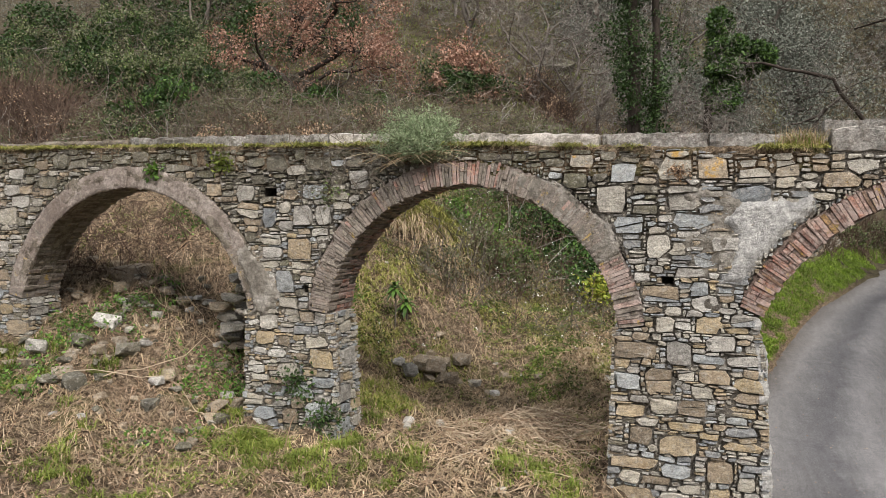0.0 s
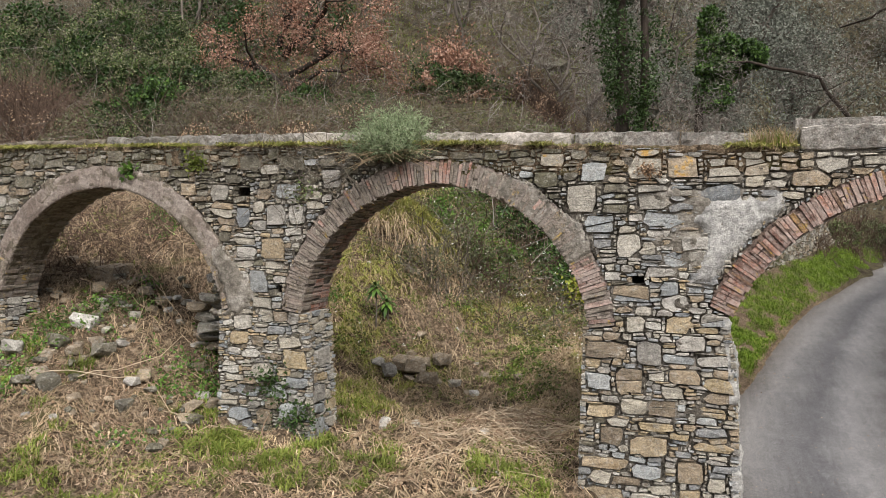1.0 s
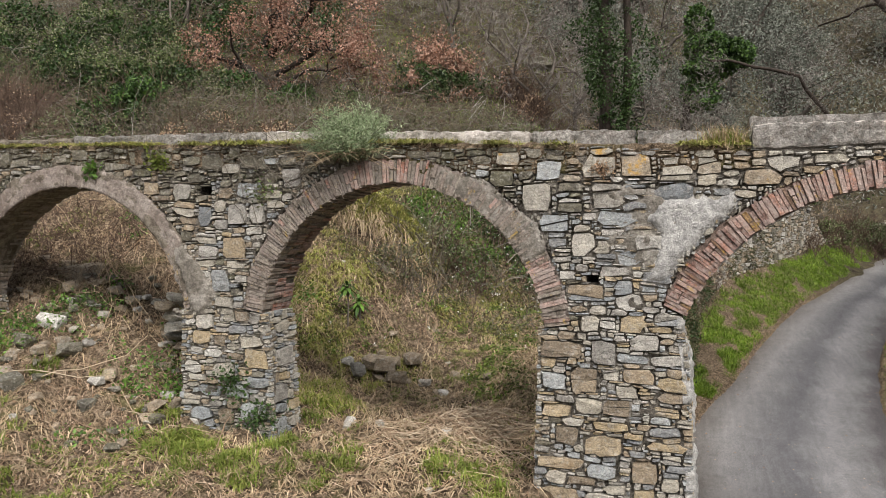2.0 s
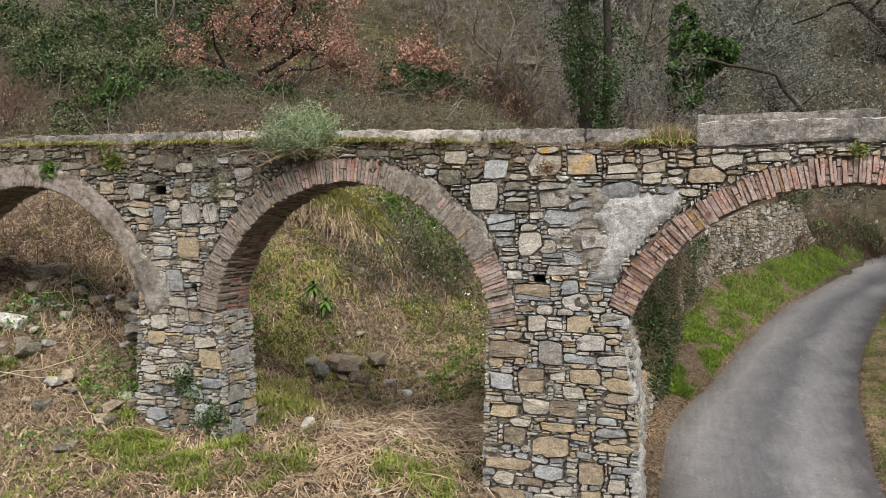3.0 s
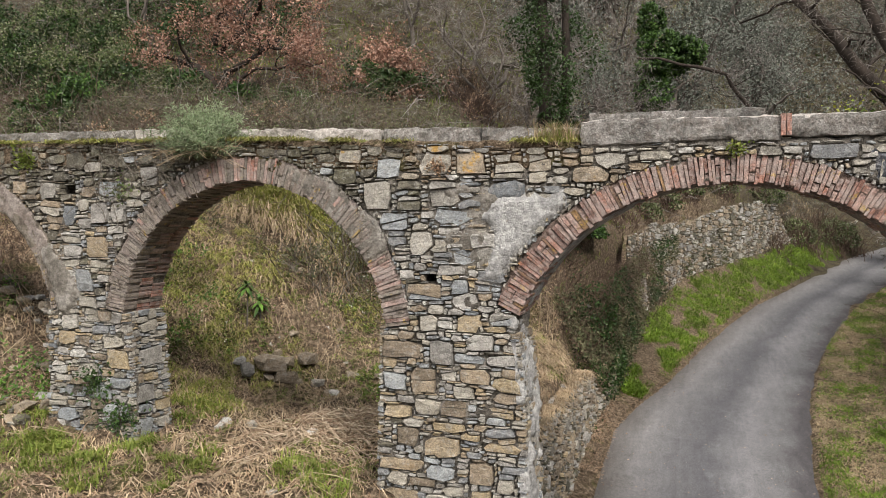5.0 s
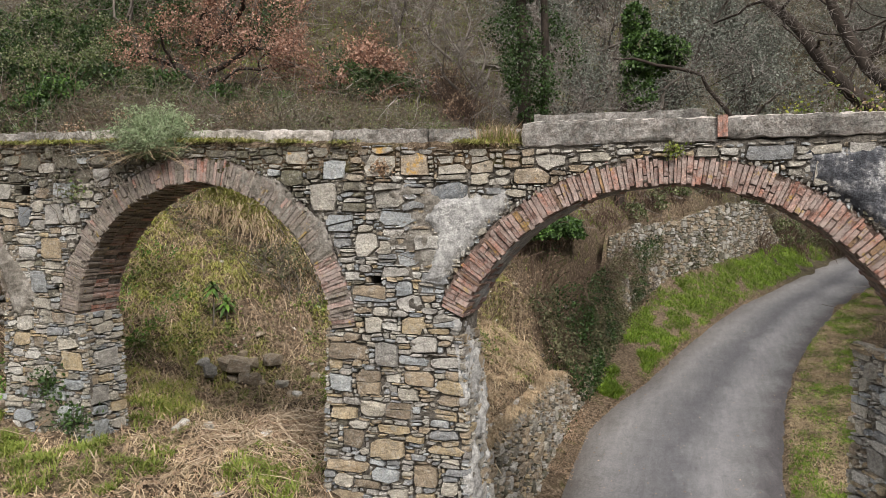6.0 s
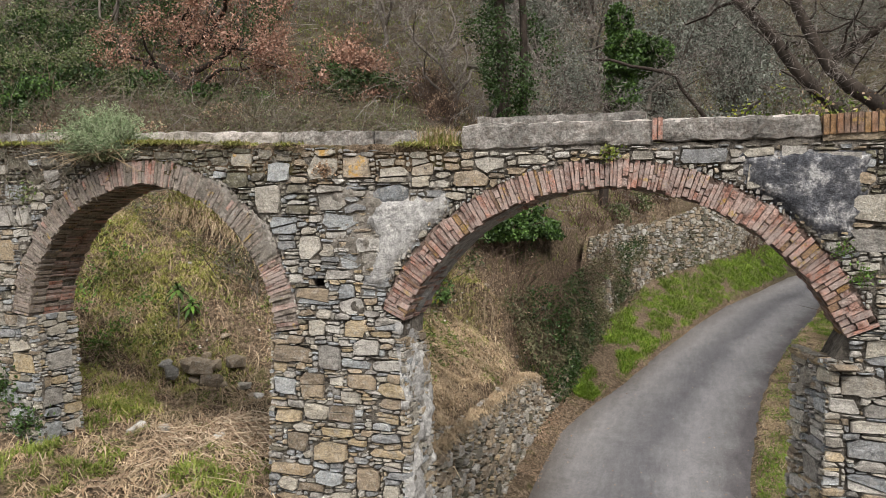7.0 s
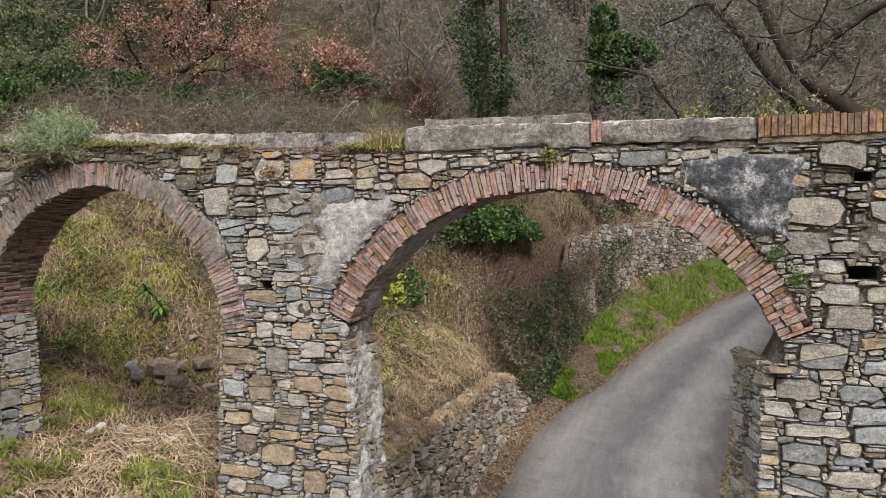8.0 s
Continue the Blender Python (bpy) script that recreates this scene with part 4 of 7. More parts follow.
# the road pier widens towards the back, under a ledge of flat stones
bm = bmesh.new()
ring = []
for z in (-2.4, 2.68):
    ring.append([bm.verts.new((x, y, z)) for x, y in ((5.1, 0.06), (4.99, 0.06), (4.76, THICK - 0.04), (5.1, THICK - 0.04))])
for i in range(4):
    bm.faces.new([ring[0][i], ring[0][(i + 1) % 4], ring[1][(i + 1) % 4], ring[1][i]])
bm.faces.new(ring[1])
bmesh.ops.recalc_face_normals(bm, faces=list(bm.faces))
_me = bpy.data.meshes.new("pier_widening")
bm.to_mesh(_me)
bm.free()
_me.materials.append(MORTAR)
part("pier_widening", _me, WALLS[3])
for i in range(6):
    f = i / 5
    q = np.array([(math.cos(a) * 0.17 * rng.uniform(0.85, 1.1), math.sin(a) * 0.035 * rng.uniform(0.8, 1.2)) for a in np.arange(9) * 0.7])
    v3, f3 = stone_solid(q, rng)
    ob = new("stone", mesh_of("stone", v3 * np.array([1, 2.4, 1]), f3, STONE["ochre" if i % 3 else "brown"]))
    ob.parent = WALLS[3]
    ob.matrix_basis = Matrix.Translation((4.97 - 0.24 * f, 0.04 + f * 0.68, 2.68 + 0.02 * (i % 2))) @ Matrix.Rotation(-math.pi / 2 + 0.3, 4, "Z")


def red(a, row, rng):
    return BRICK_RED if rng.rand() < 0.93 else BRICK_LICHEN


def grey_arch(a, row, rng):
    warm = 0.04
    if row:
        warm = 0.85 if a > 2.4 else 0.25
    elif 1.35 < a < 1.85:
        warm = 0.35
    elif a < 0.55:
        warm = 0.55
    return BRICK_RED if rng.rand() < warm else BRICK_GREY


def grey_render(a, row, rng):
    return BRICK_GREY


voussoirs(3, (WALLS[2], WALLS[3]), 0.046, red, rng)
voussoirs(2, (WALLS[1], WALLS[2]), 0.043, grey_arch, rng)
voussoirs(1, (WALLS[0], WALLS[1]), 0.05, grey_render, rng)

skin("plaster_patch", WALLS[2], -0.5, 1.3, 3.1, 4.4, white_patch, on_front, PLASTER, 4, label="pale grey lime plaster left on the spandrel", lift=0.038, rough=0.02, fade=4, sink=0.07, back=0.1)
skin("plaster_patch", WALLS[3], 4.0, 5.7, 3.6, 4.75, dark_patch, on_front, PLASTER_DARK, 9, label="blackened blue-grey plaster", lift=0.038, rough=0.02, fade=4, sink=0.07, back=0.1)


def ring_skin(k, a0, a1, parent, mat, seed, name="render_coat", label="rough brown-grey render on the arch ring", lift=0.006, rough=0.03, sink=0.012, ragged_edge=0.13):
    cx, cz, r, zs = ARCH[k]

    def put(u, v, out):
        x, z = cx + v * np.cos(u), cz + v * np.sin(u)
        return np.stack([x, front_y(x) - out, z], -1)

    def ins(U, V):
        n = ragged_edge * fbm(U * 6, V * 6, seed)
        ragged = 0.08 * fbm(U * 5, V * 5, seed + 3)
        return (V > r - 0.012) & (V < r + RING[k] + 0.03 + n) & (U > a0 + ragged) & (U < a1 + ragged)
    skin(name, parent, a0 - 0.1, a1 + 0.1, r - 0.03, r + RING[k] + 0.16, ins, put, mat, seed, cell=0.024, lift=lift, back=0.06, label=label, rough=rough, fade=2, sink=sink)


for k, parents in ((3, (WALLS[3], WALLS[2])), (2, (WALLS[2], WALLS[1])), (1, (WALLS[1], WALLS[0]))):
    low = math.asin((ARCH[k][3] - ARCH[k][1]) / ARCH[k][2])
    for side in (0, 1):
        ring_skin(k, low if side == 0 else math.pi / 2, math.pi / 2 if side == 0 else math.pi - low, parents[side], JOINT_RED if k == 3 else JOINT, 50 + 2 * k + side, "joint_mortar", "", {3: -0.024, 2: -0.018, 1: 0.012}[k], 0.022 if k == 3 else 0.022, 0.01, 0.03)
ring_skin(1, 0.3, math.pi / 2, WALLS[1], PLASTER_BROWN, 21)
ring_skin(1, math.pi / 2, 2.75, WALLS[0], PLASTER_BROWN, 22)
ring_skin(2, 0.5, 1.3, WALLS[2], PLASTER_GREY, 23, lift=-0.001, rough=0.018)


# thin render spread from the first arch over the pier
def pier_render(U, V):
    n = 0.3 * fbm(U * 2.6, V * 2.6, 71)
    ring = (np.hypot(U - ARCH[1][0], V - ARCH[1][1]) > ARCH[1][2] + 0.02) | (V < ARCH[1][3])
    return ring & (U > -6.5) & (U < -5.72 + n) & (V > 2.62 + n * 0.5) & (V < 3.75 + n - 0.9 * (U + 6.3))


skin("render_patch", WALLS[1], -6.5, -5.2, 2.3, 4.2, pier_render, on_front, PLASTER_GREY, 72, label="thin grey render on the pier", lift=0.034, rough=0.022, fade=4, sink=0.07, back=0.1)


def smear(U, V):
    n = 0.3 * fbm(U * 2.4, V * 2.4, 81)
    ring = np.hypot(U - ARCH[3][0], V - ARCH[3][1]) > ARCH[3][2] + RING[3] + 0.01
    return ring & (V < 4.45 + n) & (V > 3.0 + n) & (U > -0.25 + n) & (U < 1.0) & (V > 3.35 - 0.5 * U - n)


skin("render_patch", WALLS[2], -0.9, 1.1, 2.8, 4.6, smear, on_front, PLASTER_GREY, 82, label="thin grey render between the stones", lift=0.004, rough=0.05, fade=4, sink=0.05, back=0.08)


# lime coats on the faces that look into the openings
def soffit_coat(k, a0, a1, parent, mat, seed, lift=0.012, rough=0.03):
    cx, cz, r, zs = ARCH[k]

    def put(u, v, out):
        x = cx + (r - out) * np.cos(u)
        return np.stack([x, front_y(x) + v, cz + (r - out) * np.sin(u)], -1)

    def ins(U, V):
        n = 0.1 * fbm(U * 4, V * 4, seed)
        return (V > 0.03 + n * 0.6) & (V < THICK - 0.02) & (U > a0 + n) & (U < a1 + n)
    skin("soffit_coat", parent, a0 - 0.1, a1 + 0.1, 0.0, THICK, ins, put, mat, seed, cell=0.024, lift=lift, back=0.05, label="grey lime coat under the arch", rough=rough, fade=2, sink=0.03)


# lower left coat is painted paler for light thrown back by the lane
soffit_coat(3, 1.95, 2.72, WALLS[2], PLASTER, 31)
soffit_coat(3, math.pi / 2, 1.98, WALLS[2], PLASTER_GREY, 32, 0.004)
soffit_coat(3, 0.45, math.pi / 2, WALLS[3], JOINT, 33, 0.004)
soffit_coat(2, 0.2, 1.5, WALLS[2], JOINT, 34, 0.006)
soffit_coat(1, 0.3, 1.5, WALLS[1], PLASTER_BROWN, 36, 0.006)
soffit_coat(1, 1.6, 2.8, WALLS[0], PLASTER_BROWN, 37, 0.0)


def jamb_coat(w, x, side, z0, z1, mat, seed, lift):
    def put(u, v, out):
        return np.stack([x + side * (batter(side, v) + out), float(front_y(x)) + u, v], -1)

    def ins(U, V):
        return (fbm(U * 3.4, V * 2.2, seed) > -0.05) & (V < z1 + 0.2 * fbm(U * 5, V * 0, seed + 1))
    skin("jamb_coat", WALLS[w], 0.0, THICK, z0, z1 + 0.2, ins, put, mat, seed, cell=0.03, lift=lift, back=0.08, label="pale lime coat left on the jamb", rough=0.07, fade=3, sink=0.05)


jamb_coat(2, PIERS[2][1], 1, -1.0, 2.85, PLASTER, 44, 0.02)


# --- parapets and channel on the top ---
# front parapet over the road arch
block("coping_slab", 1.40, 2.95, -0.008, 0.24, 4.8, (5.07, 5.045), SLAB, WALLS[2], 1, "grey rendered coping slab, cracked and stained", bump=0.024, cell=0.04, cap=PALE_CAP)
block("coping_slab", 2.96, 3.36, -0.008, 0.24, 4.79, (5.045, 5.04), SLAB, WALLS[3], 2, "grey rendered coping slab, cracked and stained", bump=0.024, cell=0.04, cap=PALE_CAP)
block("coping_slab", 3.46, 4.86, -0.015, 0.24, (4.82, 4.80), (5.045, 5.02), SLAB, WALLS[3], 3, "grey rendered coping slab, cracked and stained", bump=0.024, cell=0.04, cap=PALE_CAP)
for i in range(2):
    ob = new("brick", brick_mesh(i, BRICK_RED))
    ob.parent = WALLS[3]
    ob.matrix_basis = Matrix.Translation((3.385 + 0.05 * i, float(front_y(3.4)) + 0.09, 4.94)) @ Matrix.Diagonal((0.045, 0.24, 0.22, 1))
# soldier course of lichened bricks at the end of the parapet
for i in range(48):
    x = 4.90 + i * 0.056
    ob = new("brick", brick_mesh(rng.randint(10), BRICK_LICHEN))
    ob.parent = WALLS[3]
    ob.matrix_basis = Matrix.Translation((x, float(front_y(x)) + 0.1 + rng.uniform(-0.01, 0.01), 4.925 + rng.uniform(-0.012, 0.008))) @ Matrix.Diagonal((0.047, 0.26, 0.19, 1))
block("coping_joint", 4.88, 7.6, -0.008, 0.2, 4.84, (4.985, 4.98), JOINT_RED, WALLS[3], 8, bump=0.005)
block("coping_course", 4.88, 7.6, -0.01, 0.24, 4.765, (4.855, 4.85), STONE["brown"], WALLS[3], 7, "thin brown stone course")
block("coping_bed", 1.4, 2.95, 0.02, 0.6, 4.55, 4.83, MORTAR, WALLS[2], 61)
block("coping_bed", 2.96, 7.6, 0.02, 0.6, 4.55, 4.81, MORTAR, WALLS[3], 62)
# back parapet, broken at places
for i, (x0, x1, z, mat) in enumerate(((-13.0, -11.1, 5.47, PLASTER_BROWN), (-11.05, -9.0, 5.45, PLASTER_BROWN), (-8.96, -6.7, 5.42, SLAB), (-6.64, -5.2, 5.37, SLAB), (-5.15, -3.7, 5.32, PALE_CAP), (-3.66, -2.5, 5.26, PALE_CAP), (-2.44, -1.2, 5.20, PALE_CAP), (-1.16, 0.1, 5.15, SLAB), (0.14, 1.36, 5.10, SLAB), (1.4, 3.26, 5.22, SLAB))):
    drop = 0.05 if x0 < 1 else 0.02
    block("back_parapet", x0, x1, THICK - 0.2, THICK, z - 0.45, (z + drop * 0.4, z - drop * 0.6), mat, WALLS[0 if x1 < -8 else 1 if x1 < -3 else 2], 20 + i, "pale lichened stone parapet", bump=0.035 if x0 < 1 else 0.015, cell=0.05)
# silted channel between the parapets
for w, (x0, x1) in enumerate(((-13, ARCH[1][0]), (ARCH[1][0], ARCH[2][0]), (ARCH[2][0], 1.38))):
    block("channel_soil", x0, x1, 0.02, THICK - 0.2, float(top_z((x0 + x1) / 2)) - 0.3, (float(top_z(x0)) + 0.04, float(top_z(x1)) + 0.04), GROUND, WALLS[w], 40 + w, "mossy soil in the water channel", bump=0.03)

# ---- dry-stone walls beside the lane ----
def wall_along(name, label, ys, xs, low, high, tones, rng, most, cell, size, earthy=0):
    """A dry-stone retaining wall along a line in plan; low and high give its foot and top along the line."""
    P = np.stack([xs, ys], -1)
    L = np.concatenate([[0], np.cumsum(np.hypot(*np.diff(P, axis=0).T))])
    wall = base(name, label, "retaining wall", kind="structure")

    def at(u):
        return np.interp(u, L, xs), np.interp(u, L, ys)

    def pose_at(u, v):
        x, y = at(u)
        x1, y1 = at(min(u + 0.1, L[-1]))
        x0, y0 = at(max(u - 0.1, 0))
        turn = math.atan2(y1 - y0, x1 - x0)
        lean = 0.1 * (v - float(np.interp(u, L, low)))
        return Matrix.Translation((x - lean * math.sin(turn), y + 0 * lean, v)) @ Matrix.Rotation(turn, 4, "Z")
    lo, hi = min(low), max(high)

    def inside(U, V):
        return (V > np.interp(U, L, low)) & (V < np.interp(U, L, high) + 0.1 * vnoise(U * 2.1, V * 0, 3))
    pack = Pack(0, L[-1], lo, hi + 0.15, inside, cell)
    pack.rubble(rng, size)
    # earth behind the stones
    n = len(xs)
    V, F = [], []
    for i in range(n):
        turn = pose_at(L[i], low[i]).to_3x3() @ Vector((0, 1, 0))
        for z, back in ((low[i] - 0.4, 0.06), (high[i] - 0.06, 0.1 + 0.1 * (high[i] - low[i])), (high[i] - 0.03, 0.5), (low[i] - 0.4, 0.5)):
            V.append((xs[i] + turn.x * back, ys[i] + turn.y * back, z))
    for i in range(n - 1):
        for k in range(4):
            F.append((4 * i + k, 4 * i + (k + 1) % 4, 4 * i + 4 + (k + 1) % 4, 4 * i + 4 + k))
    part("earth_core", mesh_of("earth_core", V, F, GROUND), wall)

    def tone(u, v, w, h, rng):
        if earthy and rng.rand() < float(step01(earthy + 2, earthy - 3, u)):
            return str(rng.choice(["brown", "mossy", "grey"], p=[0.45, 0.4, 0.15]))
        return str(rng.choice(list(tones), p=list(tones.values())))
    place_stones(pack.stones, inside, pose_at, tone, wall, rng, most, lambda u, v: u, (-0.03, 0.06), 0.012)
    return wall


_ys = np.linspace(0.75, 10.6, 24)
_xs = edge_x(_ys) + 0.02
wall_along("retaining_wall_1", "mossy grey dry-stone wall holding a grassy ledge above the lane", _ys, _xs, road_z(_ys) - 0.25,
           np.interp(_ys, (0.7, 5, 8, 9.6, 10.6), (0.85, 0.74, 0.66, 0.45, -0.3)), {"grey": 0.36, "ochre": 0.06, "brown": 0.34, "mossy": 0.16, "pale": 0.08},
           np.random.RandomState(8), 290, 0.03, 0.95)
_ys = np.linspace(10.6, 46, 64)
_xs = edge_x(_ys) + 0.04
_behind = np.maximum(land_z(_xs - 0.75, _ys) + 0.12, road_z(_ys) + 0.35)
wall_along("retaining_wall_2", "long pale dry-stone terrace wall above a green verge", _ys, _xs, road_z(_ys) + verge_rise(_ys),
           np.minimum(_behind, road_z(_ys) + 0.5 + (3.2 + 0.25 * np.sin(_ys * 0.7)) * step01(10.8, 16.5, _ys) + 0.45 * step01(19, 15, _ys)), {"grey": 0.42, "brown": 0.36, "mossy": 0.16, "pale": 0.06},
           np.random.RandomState(9), 0, 0.05, 1.1, earthy=9)


# ---- plants ----
def leaves(P, size, rng, long=1.7, flat=0.0):
    """Folded leaf blades at the points P."""
    n = len(P)
    s = rng.uniform(size[0], size[1], n)[:, None]
    d = rng.normal(size=(n, 3))
    d[:, 2] *= 1 - flat
    d /= np.linalg.norm(d, axis=1)[:, None] + 1e-9
    e = np.cross(d, rng.normal(size=(n, 3)) + np.array([0, 0, flat * 4]))
    e /= np.linalg.norm(e, axis=1)[:, None] + 1e-9
    up = np.cross(d, e)
    V = np.stack([P, P + d * s * long * 0.45 + e * s * 0.5 + up * s * 0.12, P + d * s * long, P + d * s * long * 0.45 - e * s * 0.5 + up * s * 0.12], 1)
    return V.reshape(-1, 3), np.arange(4 * n).reshape(n, 4)


def blades(B, height, width, lean, rng, droop=0.3, simple=False):
    """Grass blades, bent and narrowing to the tip; simple ones are a single bent quad."""
    n = len(B)
    h = rng.uniform(height[0], height[1], n)[:, None]
    a = rng.uniform(0, 2 * math.pi, n)
    out = np.stack([np.cos(a), np.sin(a), 0 * a], -1)
    side = np.stack([-np.sin(a), np.cos(a), 0 * a], -1) * width * rng.uniform(0.6, 1.3, n)[:, None]
    l = rng.uniform(0.2, 1, n)[:, None] * lean
    up = np.array([0, 0, 1.0])
    M = B + h * 0.55 * (up * (1 - 0.3 * droop * l) + out * l * 0.6)
    T = B + h * (up * (1 - droop * l) + out * l * 1.3)
    i = np.arange(n)[:, None]
    if simple:
        V = np.stack([B, M - side, T, M + side], 1)
        return V.reshape(-1, 3), i * 4 + np.array([[0, 1, 2, 3]])
    V = np.stack([B - side, B + side, M - side * 0.8, M + side * 0.8, T], 1)
    F = np.concatenate([i * 5 + np.array([t]) for t in ((0, 1, 3), (0, 3, 2), (2, 3, 4))])
    return V.reshape(-1, 3), F


def tubes(paths, radii, sides=3):
    """Round stems along paths (n, k, 3) with radii (n, k)."""
    paths = np.asarray(paths, dtype=np.float64)
    n, k, _ = paths.shape
    t = np.gradient(paths, axis=1)
    t /= np.linalg.norm(t, axis=2)[..., None] + 1e-9
    ref = np.where(np.abs(t[..., 2:]) > 0.9, np.array([1.0, 0, 0]), np.array([0, 0, 1.0]))
    e1 = np.cross(t, ref)
    e1 /= np.linalg.norm(e1, axis=2)[..., None] + 1e-9
    e2 = np.cross(t, e1)
    a = np.arange(sides) * 2 * math.pi / sides
    V = paths[:, :, None] + np.asarray(radii)[:, :, None, None] * (np.cos(a)[:, None] * e1[:, :, None] + np.sin(a)[:, None] * e2[:, :, None])
    i = np.arange(n * k * sides).reshape(n, k, sides)
    j = np.roll(i, -1, 2)
    F = np.stack([i[:, :-1], j[:, :-1], j[:, 1:], i[:, 1:]], -1).reshape(-1, 4)
    return V.reshape(-1, 3), F


def strips(paths, radii, rng):
    """Thin twigs: narrow bent strips, each turned its own way."""
    n, k = paths.shape[:2]
    d = paths[:, -1] - paths[:, 0]
    side = np.cross(d, rng.normal(size=(n, 3)) * np.array([0.4, 1.5, 0.4]))
    side /= np.linalg.norm(side, axis=1)[:, None] + 1e-9
    V = np.stack([paths - side[:, None] * radii[..., None], paths + side[:, None] * radii[..., None]], 2)
    i = np.arange(n * k * 2).reshape(n, k, 2)
    return V.reshape(-1, 3), np.stack([i[:, :-1, 0], i[:, :-1, 1], i[:, 1:, 1], i[:, 1:, 0]], -1).reshape(-1, 4)


def ribbons(paths, radii):
    """Split stalks lying about: narrow strips, bent along their length."""
    d = paths[:, -1] - paths[:, 0]
    side = np.stack([-d[:, 1], d[:, 0], 0.35 * np.abs(d[:, 0]) + 1e-6], -1)
    side /= np.linalg.norm(side, axis=1)[:, None]
    V = np.stack([paths - side[:, None] * radii[..., None], paths + side[:, None] * radii[..., None]], 2)
    n, k = paths.shape[:2]
    i = np.arange(n * k * 2).reshape(n, k, 2)
    return V.reshape(-1, 3), np.stack([i[:, :-1, 0], i[:, :-1, 1], i[:, 1:, 1], i[:, 1:, 0]], -1).reshape(-1, 4)


def stems(B, length, lean, sag, rng, k=6, wander=0.12):
    """Arching stems from the points B; returns their paths."""
    n = len(B)
    L = rng.uniform(length[0], length[1], n)[:, None, None]
    a = rng.uniform(0, 2 * math.pi, n)
    l = rng.uniform(0, lean, n)
    d = np.stack([np.cos(a) * np.sin(l), np.sin(a) * np.sin(l), np.cos(l)], -1)[:, None]
    s = np.linspace(0, 1, k)[None, :, None]
    bend = np.stack([np.cos(a), np.sin(a), -np.ones(n)], -1)[:, None] * rng.uniform(0, sag, n)[:, None, None]
    w = np.cumsum(rng.normal(size=(n, k, 3)) * wander / k, 1) * (s > 0)
    return B[:, None] + L * (d * s + bend * s ** 2 + w)


def joined(*pieces):
    V, F, o = [], [], 0
    for v, f in pieces:
        V.append(v)
        F.append(f + o)
        o += len(v)
    return np.concatenate(V), np.concatenate(F)


def on_land(x, y, lift=0.0):
    return np.stack([x, y, land_z(x, y) + lift], -1)


def stuff(name, vf, mat, label, category):
    return tagged(new(name, mesh_of(name, *vf, mat)), label, category, kind="stuff")


def spread(rng, n, x0, x1, y0, y1, keep=None):
    x, y = rng.uniform(x0, x1, n), rng.uniform(y0, y1, n)
    if keep is not None:
        ok = keep(x, y)
        x, y = x[ok], y[ok]
    return x, y


def tufts(rng, x, y, per, radius):
    n = len(x)
    a, r = rng.uniform(0, 2 * math.pi, (n, per)), radius * np.sqrt(rng.uniform(0, 1, (n, per)))
    return (x[:, None] + r * np.cos(a)).ravel(), (y[:, None] + r * np.sin(a)).ravel()


def in_wall(x, y):
    return (y > front_y(x) - 0.12) & (y < front_y(x) + THICK + 0.05) & (((x > PIERS[1][0] - 0.12) & (x < PIERS[1][1] + 0.15)) | ((x > PIERS[2][0] - 0.1) & (x < PIERS[2][1] + 0.2)) | (x < PIERS[0][1] + 0.1) | (x > PIERS[3][0] - 0.2))


def bank_only(x, y):
    return (x < edge_x(y) - 0.25) & ~in_wall(x, y)


rng = np.random.RandomState(21)
WEED = leaf_material("weed_leaves", [(0.07, 0.12, 0.02), (0.12, 0.17, 0.03), (0.17, 0.21, 0.05), (0.06, 0.08, 0.02)], 0.6, 0.7)
TOP_GRASS = leaf_material("yellow_green_grass", [(0.24, 0.26, 0.05), (0.3, 0.3, 0.08), (0.17, 0.2, 0.04), (0.34, 0.31, 0.12)])
# green tufts on the banks behind and before the arches
x, y = spread(rng, 9000, -13, 0.3, -3.0, 9.5, lambda x, y: bank_only(x, y) & (fbm(x * 1.3, y * 1.3, 31) + 0.2 * (x > -7) * (y > 2.6) + 0.08 * (y < -0.3) - 0.12 * (x < -6.3) * (y > 0) > 0.1 + 0.28 * rng.rand(len(x))))
tx, ty = tufts(rng, x, y, 11, 0.10)
stuff("grass", blades(on_land(tx, ty, -0.01), (0.03, 0.13), 0.009, 1.4, rng, 0.6, simple=True), GRASS, "green grass tufts on the cleared bank", "grass")
x, y = spread(rng, 5200, -12, 0.3, -3.0, 9.5, lambda x, y: bank_only(x, y) & (fbm(x * 1.1, y * 1.1, 37) - 0.25 * (x < -6.3) + 0.25 * (x > -4.2) * (y < 4) > -0.12))
tx, ty = tufts(rng, x, y, 13, 0.12)
stuff("dry_grass", blades(on_land(tx, ty, -0.01), (0.03, 0.14), 0.009, 2.6, rng, 1.0, simple=True), STRAW, "dry beige grass tufts on the bank", "grass")
x, y = spread(rng, 1300, -8.5, -0.6, 2.8, 9.5, lambda x, y: bank_only(x, y) & (fbm(x * 1.2, y * 1.2, 83) > 0.03))
tx, ty = tufts(rng, x, y, 34, 0.13)
stuff("weeds", leaves(on_land(tx, ty, 0.05) + rng.normal(size=(len(tx), 3)) * 0.035, (0.02, 0.05), rng, 1.6, 0.4), WEED, "low leafy green weeds on the bank", "weeds")
